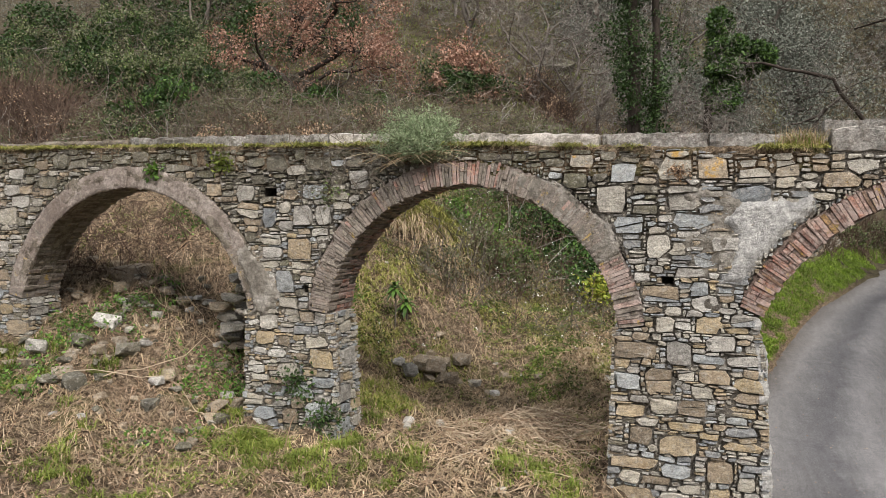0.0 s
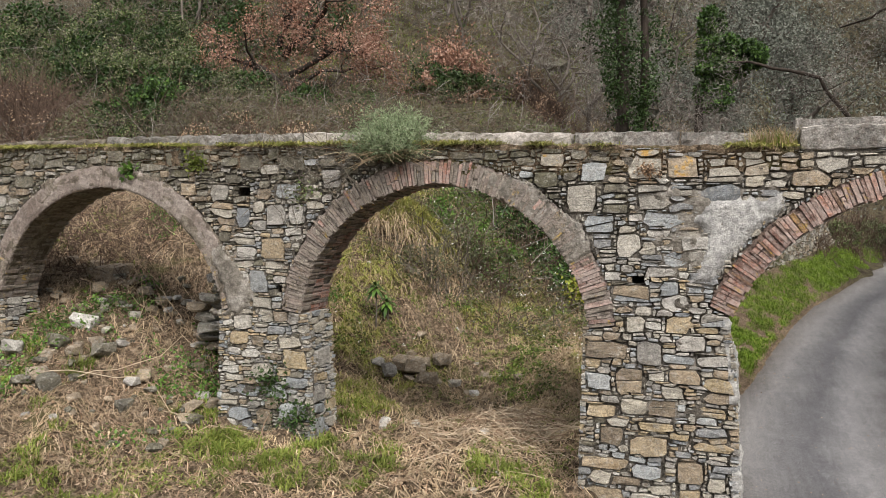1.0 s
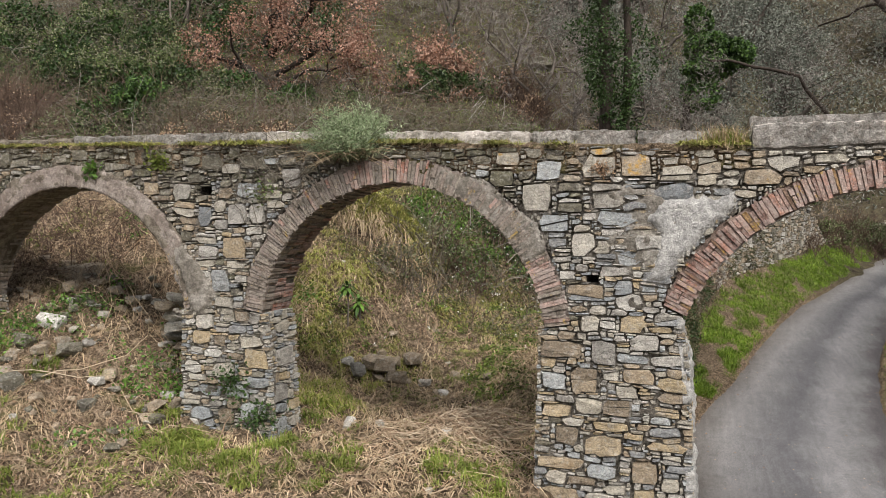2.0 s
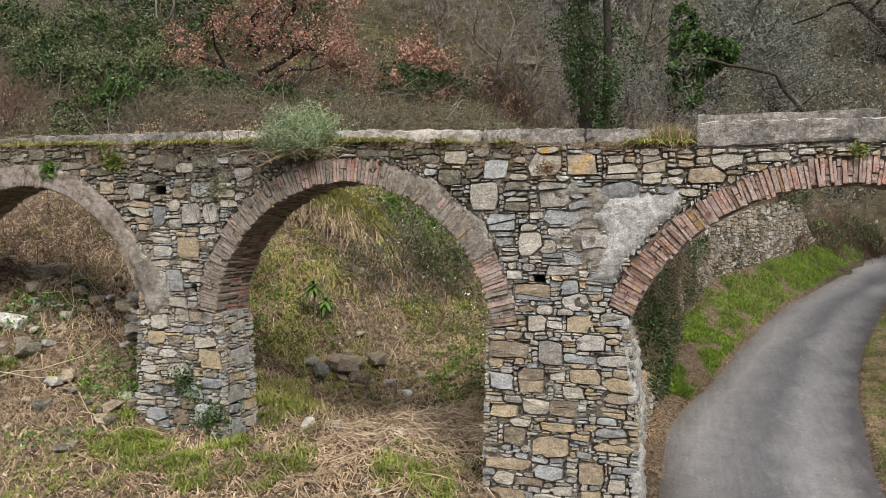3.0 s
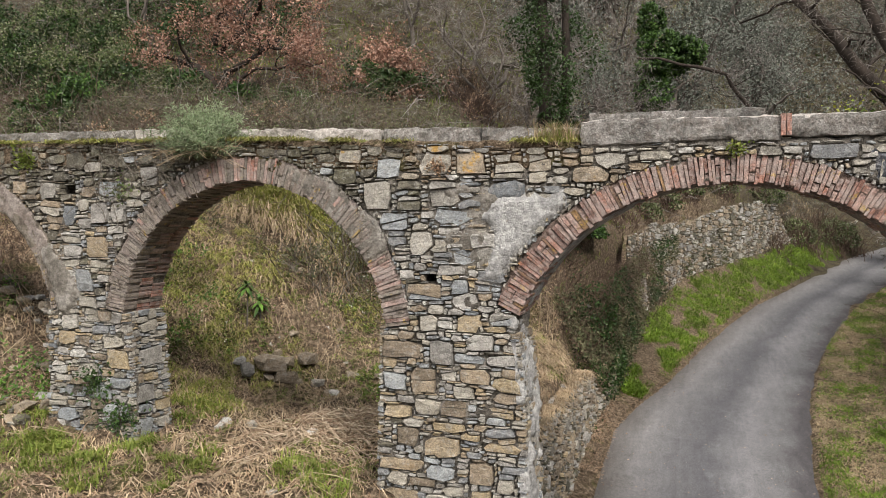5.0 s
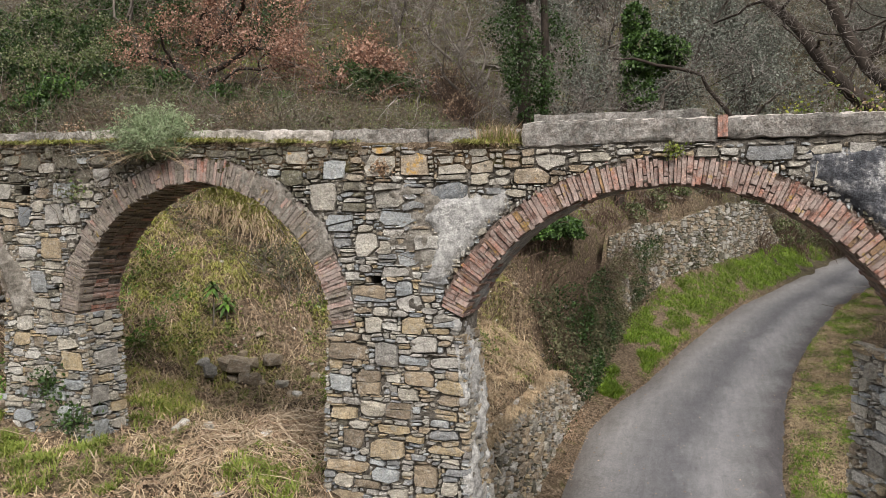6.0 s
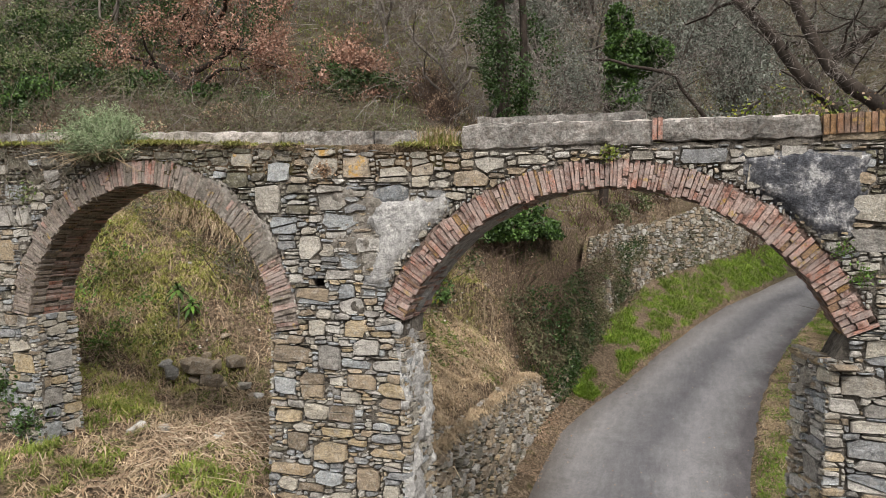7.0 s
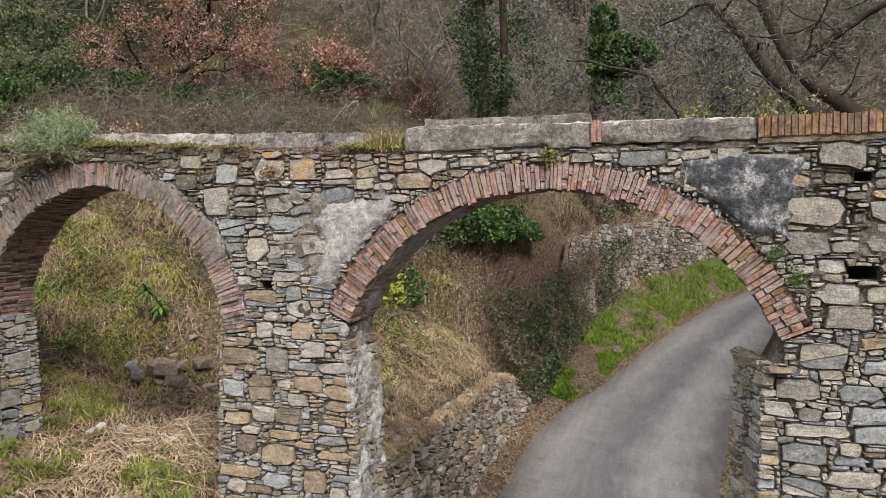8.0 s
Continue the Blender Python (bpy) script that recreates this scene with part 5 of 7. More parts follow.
# dry litter lying on the bank
x, y = spread(rng, 40000, -13, 0.2, -3.5, 9.5, bank_only)
B = on_land(x, y, 0.012)
a = rng.uniform(0, 2 * math.pi, len(x))
ln = rng.gamma(2.0, 0.075, len(x))
dx, dy = np.cos(a) * ln, np.sin(a) * ln
mid = on_land(x + dx * 0.5, y + dy * 0.5) + np.stack([0 * x, 0 * x, rng.uniform(0.01, 0.07, len(x))], -1)
end = on_land(x + dx, y + dy) + np.stack([0 * x, 0 * x, rng.uniform(0.0, 0.05, len(x))], -1)
r = np.repeat(rng.uniform(0.0018, 0.0055, len(x))[:, None], 3, 1)
pale = fbm(x * 0.8, y * 0.8, 63) + rng.normal(size=len(x)) * 0.25 + 0.4 * (x > -4.2) * (y < 9.2) * (y > 0.8) > 0.05
lay = np.stack([B, mid, end], 1)
stuff("dry_litter", ribbons(lay[pale], r[pale]), STRAW, "beige cut stalks lying on the soil", "litter")
stuff("dry_litter", ribbons(lay[~pale], r[~pale]), DEADLEAF, "brown matted stalks lying on the soil", "litter")
x, y = spread(rng, 42000, -13, 0.2, -3.5, 10, bank_only)
stuff("fallen_leaves", leaves(on_land(x, y, 0.015), (0.012, 0.036), rng, 2.0, 0.6), DEADLEAF, "brown fallen leaves and bark scraps", "litter")
# clumps of grass between bare patches of the slope
cx, cy = spread(rng, 1150, -8.5, -0.9, 1.6, 9.0, lambda x, y: bank_only(x, y) & (fbm(x * 0.9, y * 0.9, 101) + 0.1 * (y > 3.5) - 0.35 * (y < 3.3) * (x > -4.3) > 0.02))
size = rng.gamma(3.0, 0.05, len(cx)) + 0.04
per = (52 * size / 0.15).astype(int) + 8
ci = np.repeat(np.arange(len(cx)), per)
q = size[ci] * np.sqrt(rng.uniform(0, 1, len(ci)))
a = rng.uniform(0, 2 * math.pi, len(ci))
B = on_land(cx[ci] + q * np.cos(a), cy[ci] + q * np.sin(a), -0.01)
fresh = (vnoise(cx * 7, cy * 7, 3) > -0.45)[ci]
stuff("grass", blades(B[fresh], (0.05, 0.2), 0.009, 1.6, rng, 0.9), TOP_GRASS, "yellow-green grass clumps on the slope", "grass")
stuff("dry_grass", blades(B[~fresh], (0.05, 0.22), 0.009, 2.0, rng, 1.1), STRAW, "withered grass clumps on the slope", "grass")
# low clumps of fresh grass before the wall
cx, cy = spread(rng, 520, -11.5, -0.6, -2.6, 0.4, lambda x, y: bank_only(x, y) & (fbm(x * 1.1, y * 1.1, 121) > 0.1))
cx, cy = np.concatenate([cx, rng.normal(-5.6, 0.35, 36), rng.normal(-4.7, 0.25, 20)]), np.concatenate([cy, rng.normal(-0.55, 0.2, 36), rng.normal(1.6, 0.3, 20)])
tx, ty = tufts(rng, cx, cy, 46, 0.13)
stuff("grass", blades(on_land(tx, ty, -0.01), (0.05, 0.22), 0.009, 1.2, rng, 0.6), GRASS, "fresh yellow-green grass before the wall", "grass")
# the pile of cut cane behind and before the second arch
n = 760
x, y = rng.normal(-2.5, 0.8, n), np.where(rng.rand(n) < 0.65, rng.normal(1.15, 0.25, n), rng.normal(0.6, 0.8, n))
ok = bank_only(x, y)
x, y = x[ok], y[ok]
a = rng.normal(0.15, 0.9, len(x))
ln = rng.gamma(2.2, 0.17, len(x))
z = rng.uniform(0.01, 0.3, len(x)) * np.exp(-((x + 2.5) / 0.9) ** 2 - ((y - 1.35) / 0.6) ** 2)
P0 = on_land(x, y) + np.stack([0 * x, 0 * x, z], -1)
dx, dy = np.cos(a) * ln, np.sin(a) * ln * 0.5
P1 = on_land(x + dx / 2, y + dy / 2) + np.stack([0 * x, 0 * x, z + rng.uniform(0, 0.08, len(x))], -1)
P2 = on_land(x + dx, y + dy) + np.stack([0 * x, 0 * x, z * rng.uniform(0.2, 1.4, len(x))], -1)
stuff("cut_canes", tubes(np.stack([P0, P1, P2], 1), np.repeat(rng.uniform(0.003, 0.008, len(x))[:, None], 3, 1)), CANE, "pale heap of cut dry canes", "canes")
# single long canes
for cx, cy, cl, ca, up in ((-6.0, -0.5, 1.9, 2.7, 0.05), (-5.6, -0.4, 1.5, 2.95, 0.04), (-5.2, -0.55, 1.2, 1.9, 0.35), (-8.6, -0.3, 1.6, 0.7, 0.5), (-6.9, -0.6, 1.4, 0.35, 0.08),
                           (-7.5, 0.3, 1.2, 3.0, 0.05), (-4.1, -0.4, 1.3, 2.6, 0.05), (-8.2, 1.6, 1.1, 2.6, 0.1), (-1.25, 0.95, 0.75, 1.2, 0.3), (-3.6, 1.1, 1.5, 0.2, 0.05), (-9.4, -0.4, 1.8, 0.25, 0.2), (-6.4, -0.8, 1.6, 3.0, 0.04)):
    pts = []
    for s in np.linspace(0, 1, 6):
        px, py = cx + cl * s * math.cos(ca), cy + cl * s * math.sin(ca)
        pts.append((px, py, float(land_z(px, py)) + 0.03 + up * s + 0.02 * math.sin(9 * s)))
    tagged(new("cane", mesh_of("cane", *tubes([pts], [[0.008, 0.008, 0.0075, 0.007, 0.006, 0.004]], 6), CANE, smooth=True)), "pale dry cane lying on the bank", "cane", group="loose canes")

# verges of the lane
def strip(rng, n, y0, y1, left, right):
    y = y0 + (y1 - y0) * rng.uniform(0, 1, n) ** 1.4
    f = rng.uniform(0, 1, n)
    return left(y) + (right(y) - left(y)) * f, y


x, y = strip(rng, 6200, 12.0, 40, lambda y: edge_x(y) + 0.12, lambda y: road_left(y) - 0.1)
ok = fbm(x * 1.6, y * 0.9, 58) + 0.12 + 0.2 * step01(13, 20, y) > 0.25 * rng.rand(len(x)) + 0.35 * (x - edge_x(y) < 0.3)
x, y = x[ok], y[ok]
tx, ty = tufts(rng, x, y, 11, 0.13)
ok = tx < road_left(ty) - 0.02
stuff("verge_grass", blades(on_land(tx[ok], ty[ok], -0.01), (0.04, 0.2), 0.01, 0.9, rng, simple=True), VERGE_GRASS, "bright green grass on the sloping verge", "grass")
x, y = strip(rng, 7500, 5, 34, lambda y: road_right(y) + 0.05, lambda y: road_right(y) + 1.7)
tx, ty = tufts(rng, x, y, 10, 0.12)
ok = tx > road_right(ty) + 0.02
half = fbm(tx[ok] * 2.3, ty[ok] * 1.1, 55) + rng.normal(size=ok.sum()) * 0.25 > 0.14
B = on_land(tx[ok], ty[ok], -0.01)
stuff("verge_grass", blades(B[half], (0.03, 0.11), 0.009, 1.1, rng, simple=True), VERGE_GRASS, "short green grass on the flat verge", "grass")
stuff("dry_verge_grass", blades(B[~half], (0.03, 0.1), 0.009, 2.0, rng, 0.9, simple=True), STRAW, "dry yellow grass on the flat verge", "grass")
x, y = strip(rng, 5200, 7.0, 26, lambda y: road_left(y) - 0.55, lambda y: road_left(y) + 0.12)
stuff("fallen_leaves", leaves(on_land(x, y, 0.05), (0.012, 0.035), rng, 1.5, 0.8), DEADLEAF, "brown leaves along the edge of the lane", "litter")
x, y = strip(rng, 260, 6, 24, road_left, road_right)
stuff("fallen_leaves", leaves(np.stack([x, y, road_z(y) + 0.035], -1), (0.015, 0.04), rng, 1.5, 0.95), DEADLEAF, "scraps of straw and leaves on the asphalt", "litter")
# dry grass on the ledge above the lane
x, y = spread(rng, 2600, -2.4, 0.2, 0.9, 9.5, lambda x, y: (x < edge_x(y) - 0.35) & ~in_wall(x, y))
tx, ty = tufts(rng, x, y, 14, 0.10)
stuff("dry_grass", blades(on_land(tx, ty, -0.01), (0.04, 0.16), 0.009, 1.5, rng, 0.8, simple=True), STRAW, "matted dry grass on the ledge above the lane", "grass")
y = rng.uniform(0.8, 9.4, 700)
x = edge_x(y) + rng.uniform(-0.75, -0.08, 700)
tx, ty = tufts(rng, x, y, 16, 0.1)
B = np.stack([tx, ty, np.interp(ty, (0.7, 5, 8, 9.6, 10.6), (0.85, 0.74, 0.66, 0.45, -0.3)) - 0.03], -1)
stuff("dry_grass", blades(B, (0.05, 0.18), 0.008, 2.4, rng, 0.8), STRAW, "dry grass hanging over the dry-stone wall", "grass")


# grass and moss on top of the wall
def on_top(rng, n, x0, x1, dense):
    x = rng.uniform(x0, x1, n)
    x = x[fbm(x * 1.7, 0 * x, 77) * 2.2 + 0.6 * vnoise(x * 6, 0 * x, 5) + dense - 0.12 * (x > -4) + 0.3 * (x < -5) > rng.uniform(0, 1, len(x)) * 0.7]
    y = front_y(x) + rng.uniform(0.0, THICK - 0.22, len(x))
    return x, y


x, y = on_top(rng, 5000, -13, 1.36, 0.25)
tx, ty = tufts(rng, x, y, 11, 0.07)
B = np.stack([tx, np.clip(ty, front_y(tx) - 0.03, None), top_z(tx) + 0.0], -1)
stuff("wall_grass", blades(B + np.array([0, 0, 0.03]), (0.03, 0.14), 0.007, 1.8, rng, 0.8, simple=True), TOP_GRASS, "yellow-green grass growing on the wall top", "grass")
x, y = on_top(rng, 500, -13, 1.36, 0.15)
tx, ty = tufts(rng, x, y, 12, 0.07)
B = np.stack([tx, np.clip(ty, front_y(tx) - 0.05, None), top_z(tx) + 0.0], -1)
stuff("dry_wall_grass", blades(B, (0.05, 0.2), 0.004, 1.5, rng, 1.0), STRAW, "dry grass on the wall top", "grass")


# small plants in the wall: x, z, spread, number, material, leaf size
def wall_plant(name, label, x, z, r, n, mat, size, out=0.08, hang=0.0):
    ob = base(name, label, "plant", group="wall plants", at=(x, float(front_y(x)), z))
    P = rng.normal(size=(n, 3)) * np.array([r, r * 0.5, r * 0.8])
    P[:, 1] = -np.abs(P[:, 1]) - 0.01
    P[:, 2] -= hang * np.abs(P[:, 0])
    part("foliage", mesh_of("foliage", *leaves(P, size, rng), mat), ob)
    st = stems(np.zeros((14, 3)) + np.array([0, 0.03, -r * 0.3]), (r, r * 2), 1.4, 0.5, rng)
    st[:, :, 1] = -np.abs(st[:, :, 1])
    tagged(part("stem_tangle", mesh_of("stem_tangle", *tubes(st, np.full(st.shape[:2], 0.003)), TWIG_BROWN), ob), kind="stuff")


wall_plant("wall_fern", "yellow-brown tuft in a joint of the wall", -0.22, 4.62, 0.07, 160, DEADLEAF, (0.015, 0.03))
wall_plant("wall_fern", "green tuft hanging over the brick arch", 2.95, 4.72, 0.05, 120, GRASS, (0.015, 0.03))
wall_plant("wall_fern", "green tuft growing beside the brick arch", 5.05, 3.78, 0.05, 110, BROAD, (0.01, 0.022))
wall_plant("wall_fern", "dark green tuft growing in the abutment", 5.22, 3.53, 0.055, 150, BROAD, (0.01, 0.024))
wall_plant("wall_fern", "green tuft under the wall top", -6.65, 4.92, 0.09, 220, GRASS, (0.02, 0.05))
wall_plant("wall_fern", "pale green rosette under the wall top", -7.9, 4.83, 0.08, 90, BROAD, (0.04, 0.07))
wall_plant("ivy_sprig", "dark ivy sprig on the pier foot", -5.4, 1.75, 0.15, 220, IVY, (0.025, 0.045))
wall_plant("ivy_sprig", "dark ivy sprig on the pier foot", -4.95, 1.3, 0.18, 260, IVY, (0.025, 0.045))
wall_plant("ivy_sprig", "ivy sprig on the spandrel stones", -4.85, 4.45, 0.12, 120, BRAMBLE, (0.02, 0.04))
for px in (0.98, 1.12, 1.25):
    ob = base("grass_clump", "tall dry and green grass clump on the wall top", "grass clump", group="wall plants", at=(px, float(front_y(px)) + 0.15, float(top_z(px))))
    B = np.stack([rng.normal(0, 0.06, 260), rng.normal(0, 0.06, 260), np.zeros(260)], -1)
    tagged(part("green_grass", mesh_of("green_grass", *blades(B[:110], (0.1, 0.3), 0.004, 0.8, rng), GRASS), ob), kind="stuff")
    tagged(part("dry_grass", mesh_of("dry_grass", *blades(B[110:], (0.12, 0.36), 0.004, 0.8, rng), STRAW), ob), kind="stuff")


# bare runners creeping over the spandrel
st = stems(np.stack([rng.uniform(-5.6, -4.0, 50), np.zeros(50), rng.uniform(4.5, 5.1, 50)], -1), (0.3, 0.9), 2.6, 0.6, rng, 8, 0.6)
st[:, :, 1] = front_y(st[:, :, 0]) - 0.03 - 0.03 * np.abs(st[:, :, 1])
tagged(new("creeper", mesh_of("creeper", *tubes(st, np.full(st.shape[:2], 0.005)), TWIG)), "leafless grey creeper runners over the stones", "creeper", kind="stuff")


def shrub(name, label, at, size, stem_n, leaf_n, leaf_size, leaf_mat, twig_mat, rng, gaps=0.35, second=None, category="shrub", long=1.7):
    """A bush: arching stems from its foot and leaves in uneven clumps towards its outside."""
    ob = base(name, label, category, at=at)
    st = stems(rng.normal(size=(stem_n, 3)) * np.array([size[0] * 0.15, size[1] * 0.15, 0.0]), (size[2] * 0.7, size[2] * 1.25), 1.0, 0.25, rng, 7, 0.3)
    st[..., 0] *= size[0] / size[2]
    st[..., 1] *= size[1] / size[2]
    rad = np.linspace(0.012, 0.003, 7)[None] * max(0.6, size[2] * 0.7) * np.ones((stem_n, 1))
    tagged(part("stem_tangle", mesh_of("stem_tangle", *tubes(st, rad), twig_mat), ob), kind="stuff")
    n = leaf_n
    c = st[rng.randint(0, stem_n, n), rng.randint(2, 7, n)]
    P = c + rng.normal(size=(n, 3)) * np.array(size) * 0.12
    keep = fbm(P[:, 0] * 2.2 + P[:, 2] * 1.7, P[:, 1] * 2.2 + P[:, 2] * 1.3, 17) > -gaps
    P = P[keep & (P[:, 2] > -0.1)]
    if second:
        warm = fbm(P[:, 0] * 1.1 + 3, P[:, 2] * 1.1, 41) + 0.3 * P[:, 0] / size[0] + 0.45 * (P[:, 2] / size[2] - 0.55) + second[1] > 0.08 * rng.normal(size=len(P))
        part("withered_leaves", mesh_of("withered_leaves", *leaves(P[warm], leaf_size, rng, long), second[0]), ob)
        P = P[~warm]
    part("foliage", mesh_of("foliage", *leaves(P, leaf_size, rng, long), leaf_mat), ob)
    return ob


# the silvery bush that grows on the wall
rs = np.random.RandomState(4)
bush = base("bush", "silvery grey-green bush growing on the wall top", "bush", at=(-3.5, float(front_y(-3.5)) + 0.02, float(top_z(-3.5)) - 0.12))
st = stems(rs.normal(size=(520, 3)) * np.array([0.14, 0.06, 0.03]), (0.25, 0.62), 1.25, 0.1, rs, 7, 0.25)
st[:, :, 1] = np.where(st[:, :, 2] < 0.1, -np.abs(st[:, :, 1]) - 0.03, st[:, :, 1])
tagged(part("stem_tangle", mesh_of("stem_tangle", *strips(st, np.linspace(0.005, 0.0015, 7)[None] * np.ones((520, 1)), rs), TWIG), bush), kind="stuff")
P = st[rs.randint(0, 520, 36000), rs.randint(1, 7, 36000)] + rs.normal(size=(36000, 3)) * 0.025
P[:, 1] = np.where((P[:, 2] < 0.1) & (P[:, 1] > -0.04), -0.04, P[:, 1])
part("foliage", mesh_of("foliage", *leaves(P, (0.006, 0.013), rs, 5.5), SAGE), bush)
st = stems(np.stack([rs.normal(0, 0.3, 60), np.full(60, -0.2), np.full(60, 0.0)], -1), (0.15, 0.4), 1.3, 1.4, rs, 6, 0.2)
tagged(part("stem_tangle", mesh_of("stem_tangle", *tubes(st, np.full(st.shape[:2], 0.003)), STRAW), bush), kind="stuff")


# ---- trees ----
def grow(rng, start, heading, length, radius, level, paths, tips, wander=0.25, up=0.1, fork=(3, 5), shrink=0.62, k=7):
    """A limb and, from it, its branches; paths are sorted by level."""
    p, d = np.array(start, dtype=float), np.array(heading, dtype=float)
    d /= np.linalg.norm(d)
    pts = [p.copy()]
    k = k if level else 4
    for i in range(k - 1):
        d = d + rng.normal(size=3) * wander + np.array([0, 0, up])
        d /= np.linalg.norm(d)
        p = p + d * length / (k - 1)
        pts.append(p.copy())
    r = np.linspace(radius, radius * 0.55 if level else radius * 0.15, len(pts))
    paths.setdefault(level, []).append((pts, r))
    if level == 0:
        tips.append(np.array(pts[2:]))
        return
    for b in range(rng.randint(fork[0], fork[1] + 1)):
        i = k - 1 if b == 0 else rng.randint(2, k)
        side = rng.normal(size=3)
        nd = d * (0.8 if b == 0 else 0.35) + side * 0.55
        grow(rng, pts[i], nd, length * rng.uniform(shrink - 0.15, shrink + 0.12), r[i] * rng.uniform(0.5, 0.75), level - 1, paths, tips, wander, up, fork, shrink, k)


def tree(name, label, at, rng, limbs, levels, bark, leaf=None, leaf_n=0, leaf_size=(0.05, 0.1), leaf_spread=0.3, wander=0.22, up=0.06, fork=(3, 5), second=None, twig=None, category="tree", shrink=0.62):
    """limbs: the main stems as start, heading, length, radius, measured from the foot."""
    ob = base(name, label, category, at=at)
    paths, tips = {}, []
    for s, h, l, r in limbs:
        grow(rng, s, h, l, r, levels, paths, tips, wander, up, fork, shrink)
    trunks = []
    for level, ps in sorted(paths.items(), reverse=True):
        mat = bark if level >= 1 or twig is None else twig
        if level >= levels - 1:
            for p, r in ps:
                name2 = "trunk" if level == levels else "branch"
                piece = part(name2, mesh_of(name2, *tubes([p], [r], 8 if level == levels else 5), mat, smooth=True), trunks[0] if level < levels else ob)
                if level == levels:
                    trunks.append(piece)
        elif level or not leaf:
            tagged(part("twig_spray", mesh_of("twig_spray", *tubes([p for p, r in ps], [r for p, r in ps], 3), mat), ob), kind="stuff")
    if not leaf and twig:
        T = np.concatenate(tips)
        P = T[rng.randint(0, len(T), 1800)] + rng.normal(size=(1800, 3)) * 0.12
        tagged(part("twig_haze", mesh_of("twig_haze", *leaves(P, (0.012, 0.022), rng, 16), FAR_TWIGS), ob), kind="stuff")
    if leaf:
        T = np.concatenate(tips)
        P = T[rng.randint(0, len(T), leaf_n)] + rng.normal(size=(leaf_n, 3)) * leaf_spread
        part("crown", mesh_of("crown", *leaves(P, leaf_size, rng), leaf), ob)
    return ob


def foot(x, y, lift=-0.1):
    return (x, y, float(land_z(x, y)) + lift)


def ivy_column(name, label, x, y, z0, z1, r, n, rng, lean=0.0):
    """A trunk wrapped in ivy."""
    ob = base(name, label, "tree", at=(x, y, z0))
    h = z1 - z0
    k = 9
    s = np.linspace(0, 1, k)
    P = np.stack([lean * h * s + 0.15 * np.sin(s * 5), 0.1 * np.sin(s * 4 + 1), h * s], -1)
    trunk = part("trunk", mesh_of("trunk", *tubes([P, P + np.array([0.5, 0.1, 0]) + np.array([0.35, 0, 0]) * s[:, None]], [np.linspace(0.22, 0.13, k), np.linspace(0.15, 0.08, k)], 8), BARK, smooth=True), ob)
    t = rng.uniform(0, 1, n)
    a = rng.uniform(0, 2 * math.pi, n)
    wide = r * (0.45 + 0.55 * np.abs(fbm(t * 6, a * 0.6, 5)) * 2) * (0.75 + 0.5 * np.sin(t * 9 + 1) ** 2)
    q = wide * np.sqrt(rng.uniform(0.2, 1, n))
    L = np.stack([np.interp(t, s, P[:, 0]) + q * np.cos(a) + 0.2, q * np.sin(a), h * t + rng.normal(0, 0.12, n)], -1)
    L = L[fbm(L[:, 0] * 2.5 + L[:, 1], L[:, 2] * 1.6, 9) > -0.22]
    part("ivy", mesh_of("ivy", *leaves(L, (0.04, 0.085), rng, 1.3), IVY), ob)
    paths, tips = {}, []
    for i in range(7):
        j = rng.randint(2, k)
        grow(rng, P[j], (rng.normal(), rng.normal() * 0.5, 0.35), rng.uniform(1.2, 2.4), 0.06, 2, paths, tips, 0.3, 0.03, (2, 4))
    for level, ps in paths.items():
        if level == 2:
            for p, q2 in ps:
                part("branch", mesh_of("branch", *tubes([p], [q2], 5), BARK_GREY), trunk)
        else:
            tagged(part("twig_spray", mesh_of("twig_spray", *tubes([p for p, _ in ps], [q2 for _, q2 in ps], 3), BARK_GREY), ob), kind="stuff")
    return ob


IVY_MIX = leaf_material("evergreen_hedge_leaves", [(0.025, 0.05, 0.014), (0.05, 0.1, 0.022), (0.09, 0.17, 0.035), (0.03, 0.06, 0.018)], 0.5, 0.7)
rt = np.random.RandomState(33)
# the oak that keeps its withered leaves
tree("oak_tree", "oak with a dark trunk and withered russet leaves", foot(-14.1, 16.0), rt,
     [((0, 0, 0), (-0.4, 0, 1), 2.7, 0.2), ((-0.35, 0, 1.0), (0.95, -0.1, 0.55), 3.0, 0.12), ((-0.1, 0, 0.5), (1.0, -0.2, 0.12), 2.5, 0.08), ((-0.6, 0, 1.7), (0.75, 0.2, 0.75), 3.0, 0.13), ((-0.8, 0, 2.1), (0.3, 0.3, 1), 2.4, 0.12)],
     3, BARK, RUSSET, 19000, (0.035, 0.075), 0.2, 0.26, 0.0, (3, 4))
# the half-withered bush
shrub("withered_bush", "round bush with dark green and pinkish withered leaves", foot(-8.2, 17.0, -0.2), (1.7, 1.2, 2.0), 90, 15000, (0.045, 0.09), IVY, TWIG_BROWN, rt, 0.3, (PINKISH, -0.12))
ivy_column("ivy_tree", "tall trunk wrapped in dark green ivy", -2.0, 14.4, float(land_z(-2.0, 14.4)) - 0.2, 15.0, 1.3, 24000, rt)
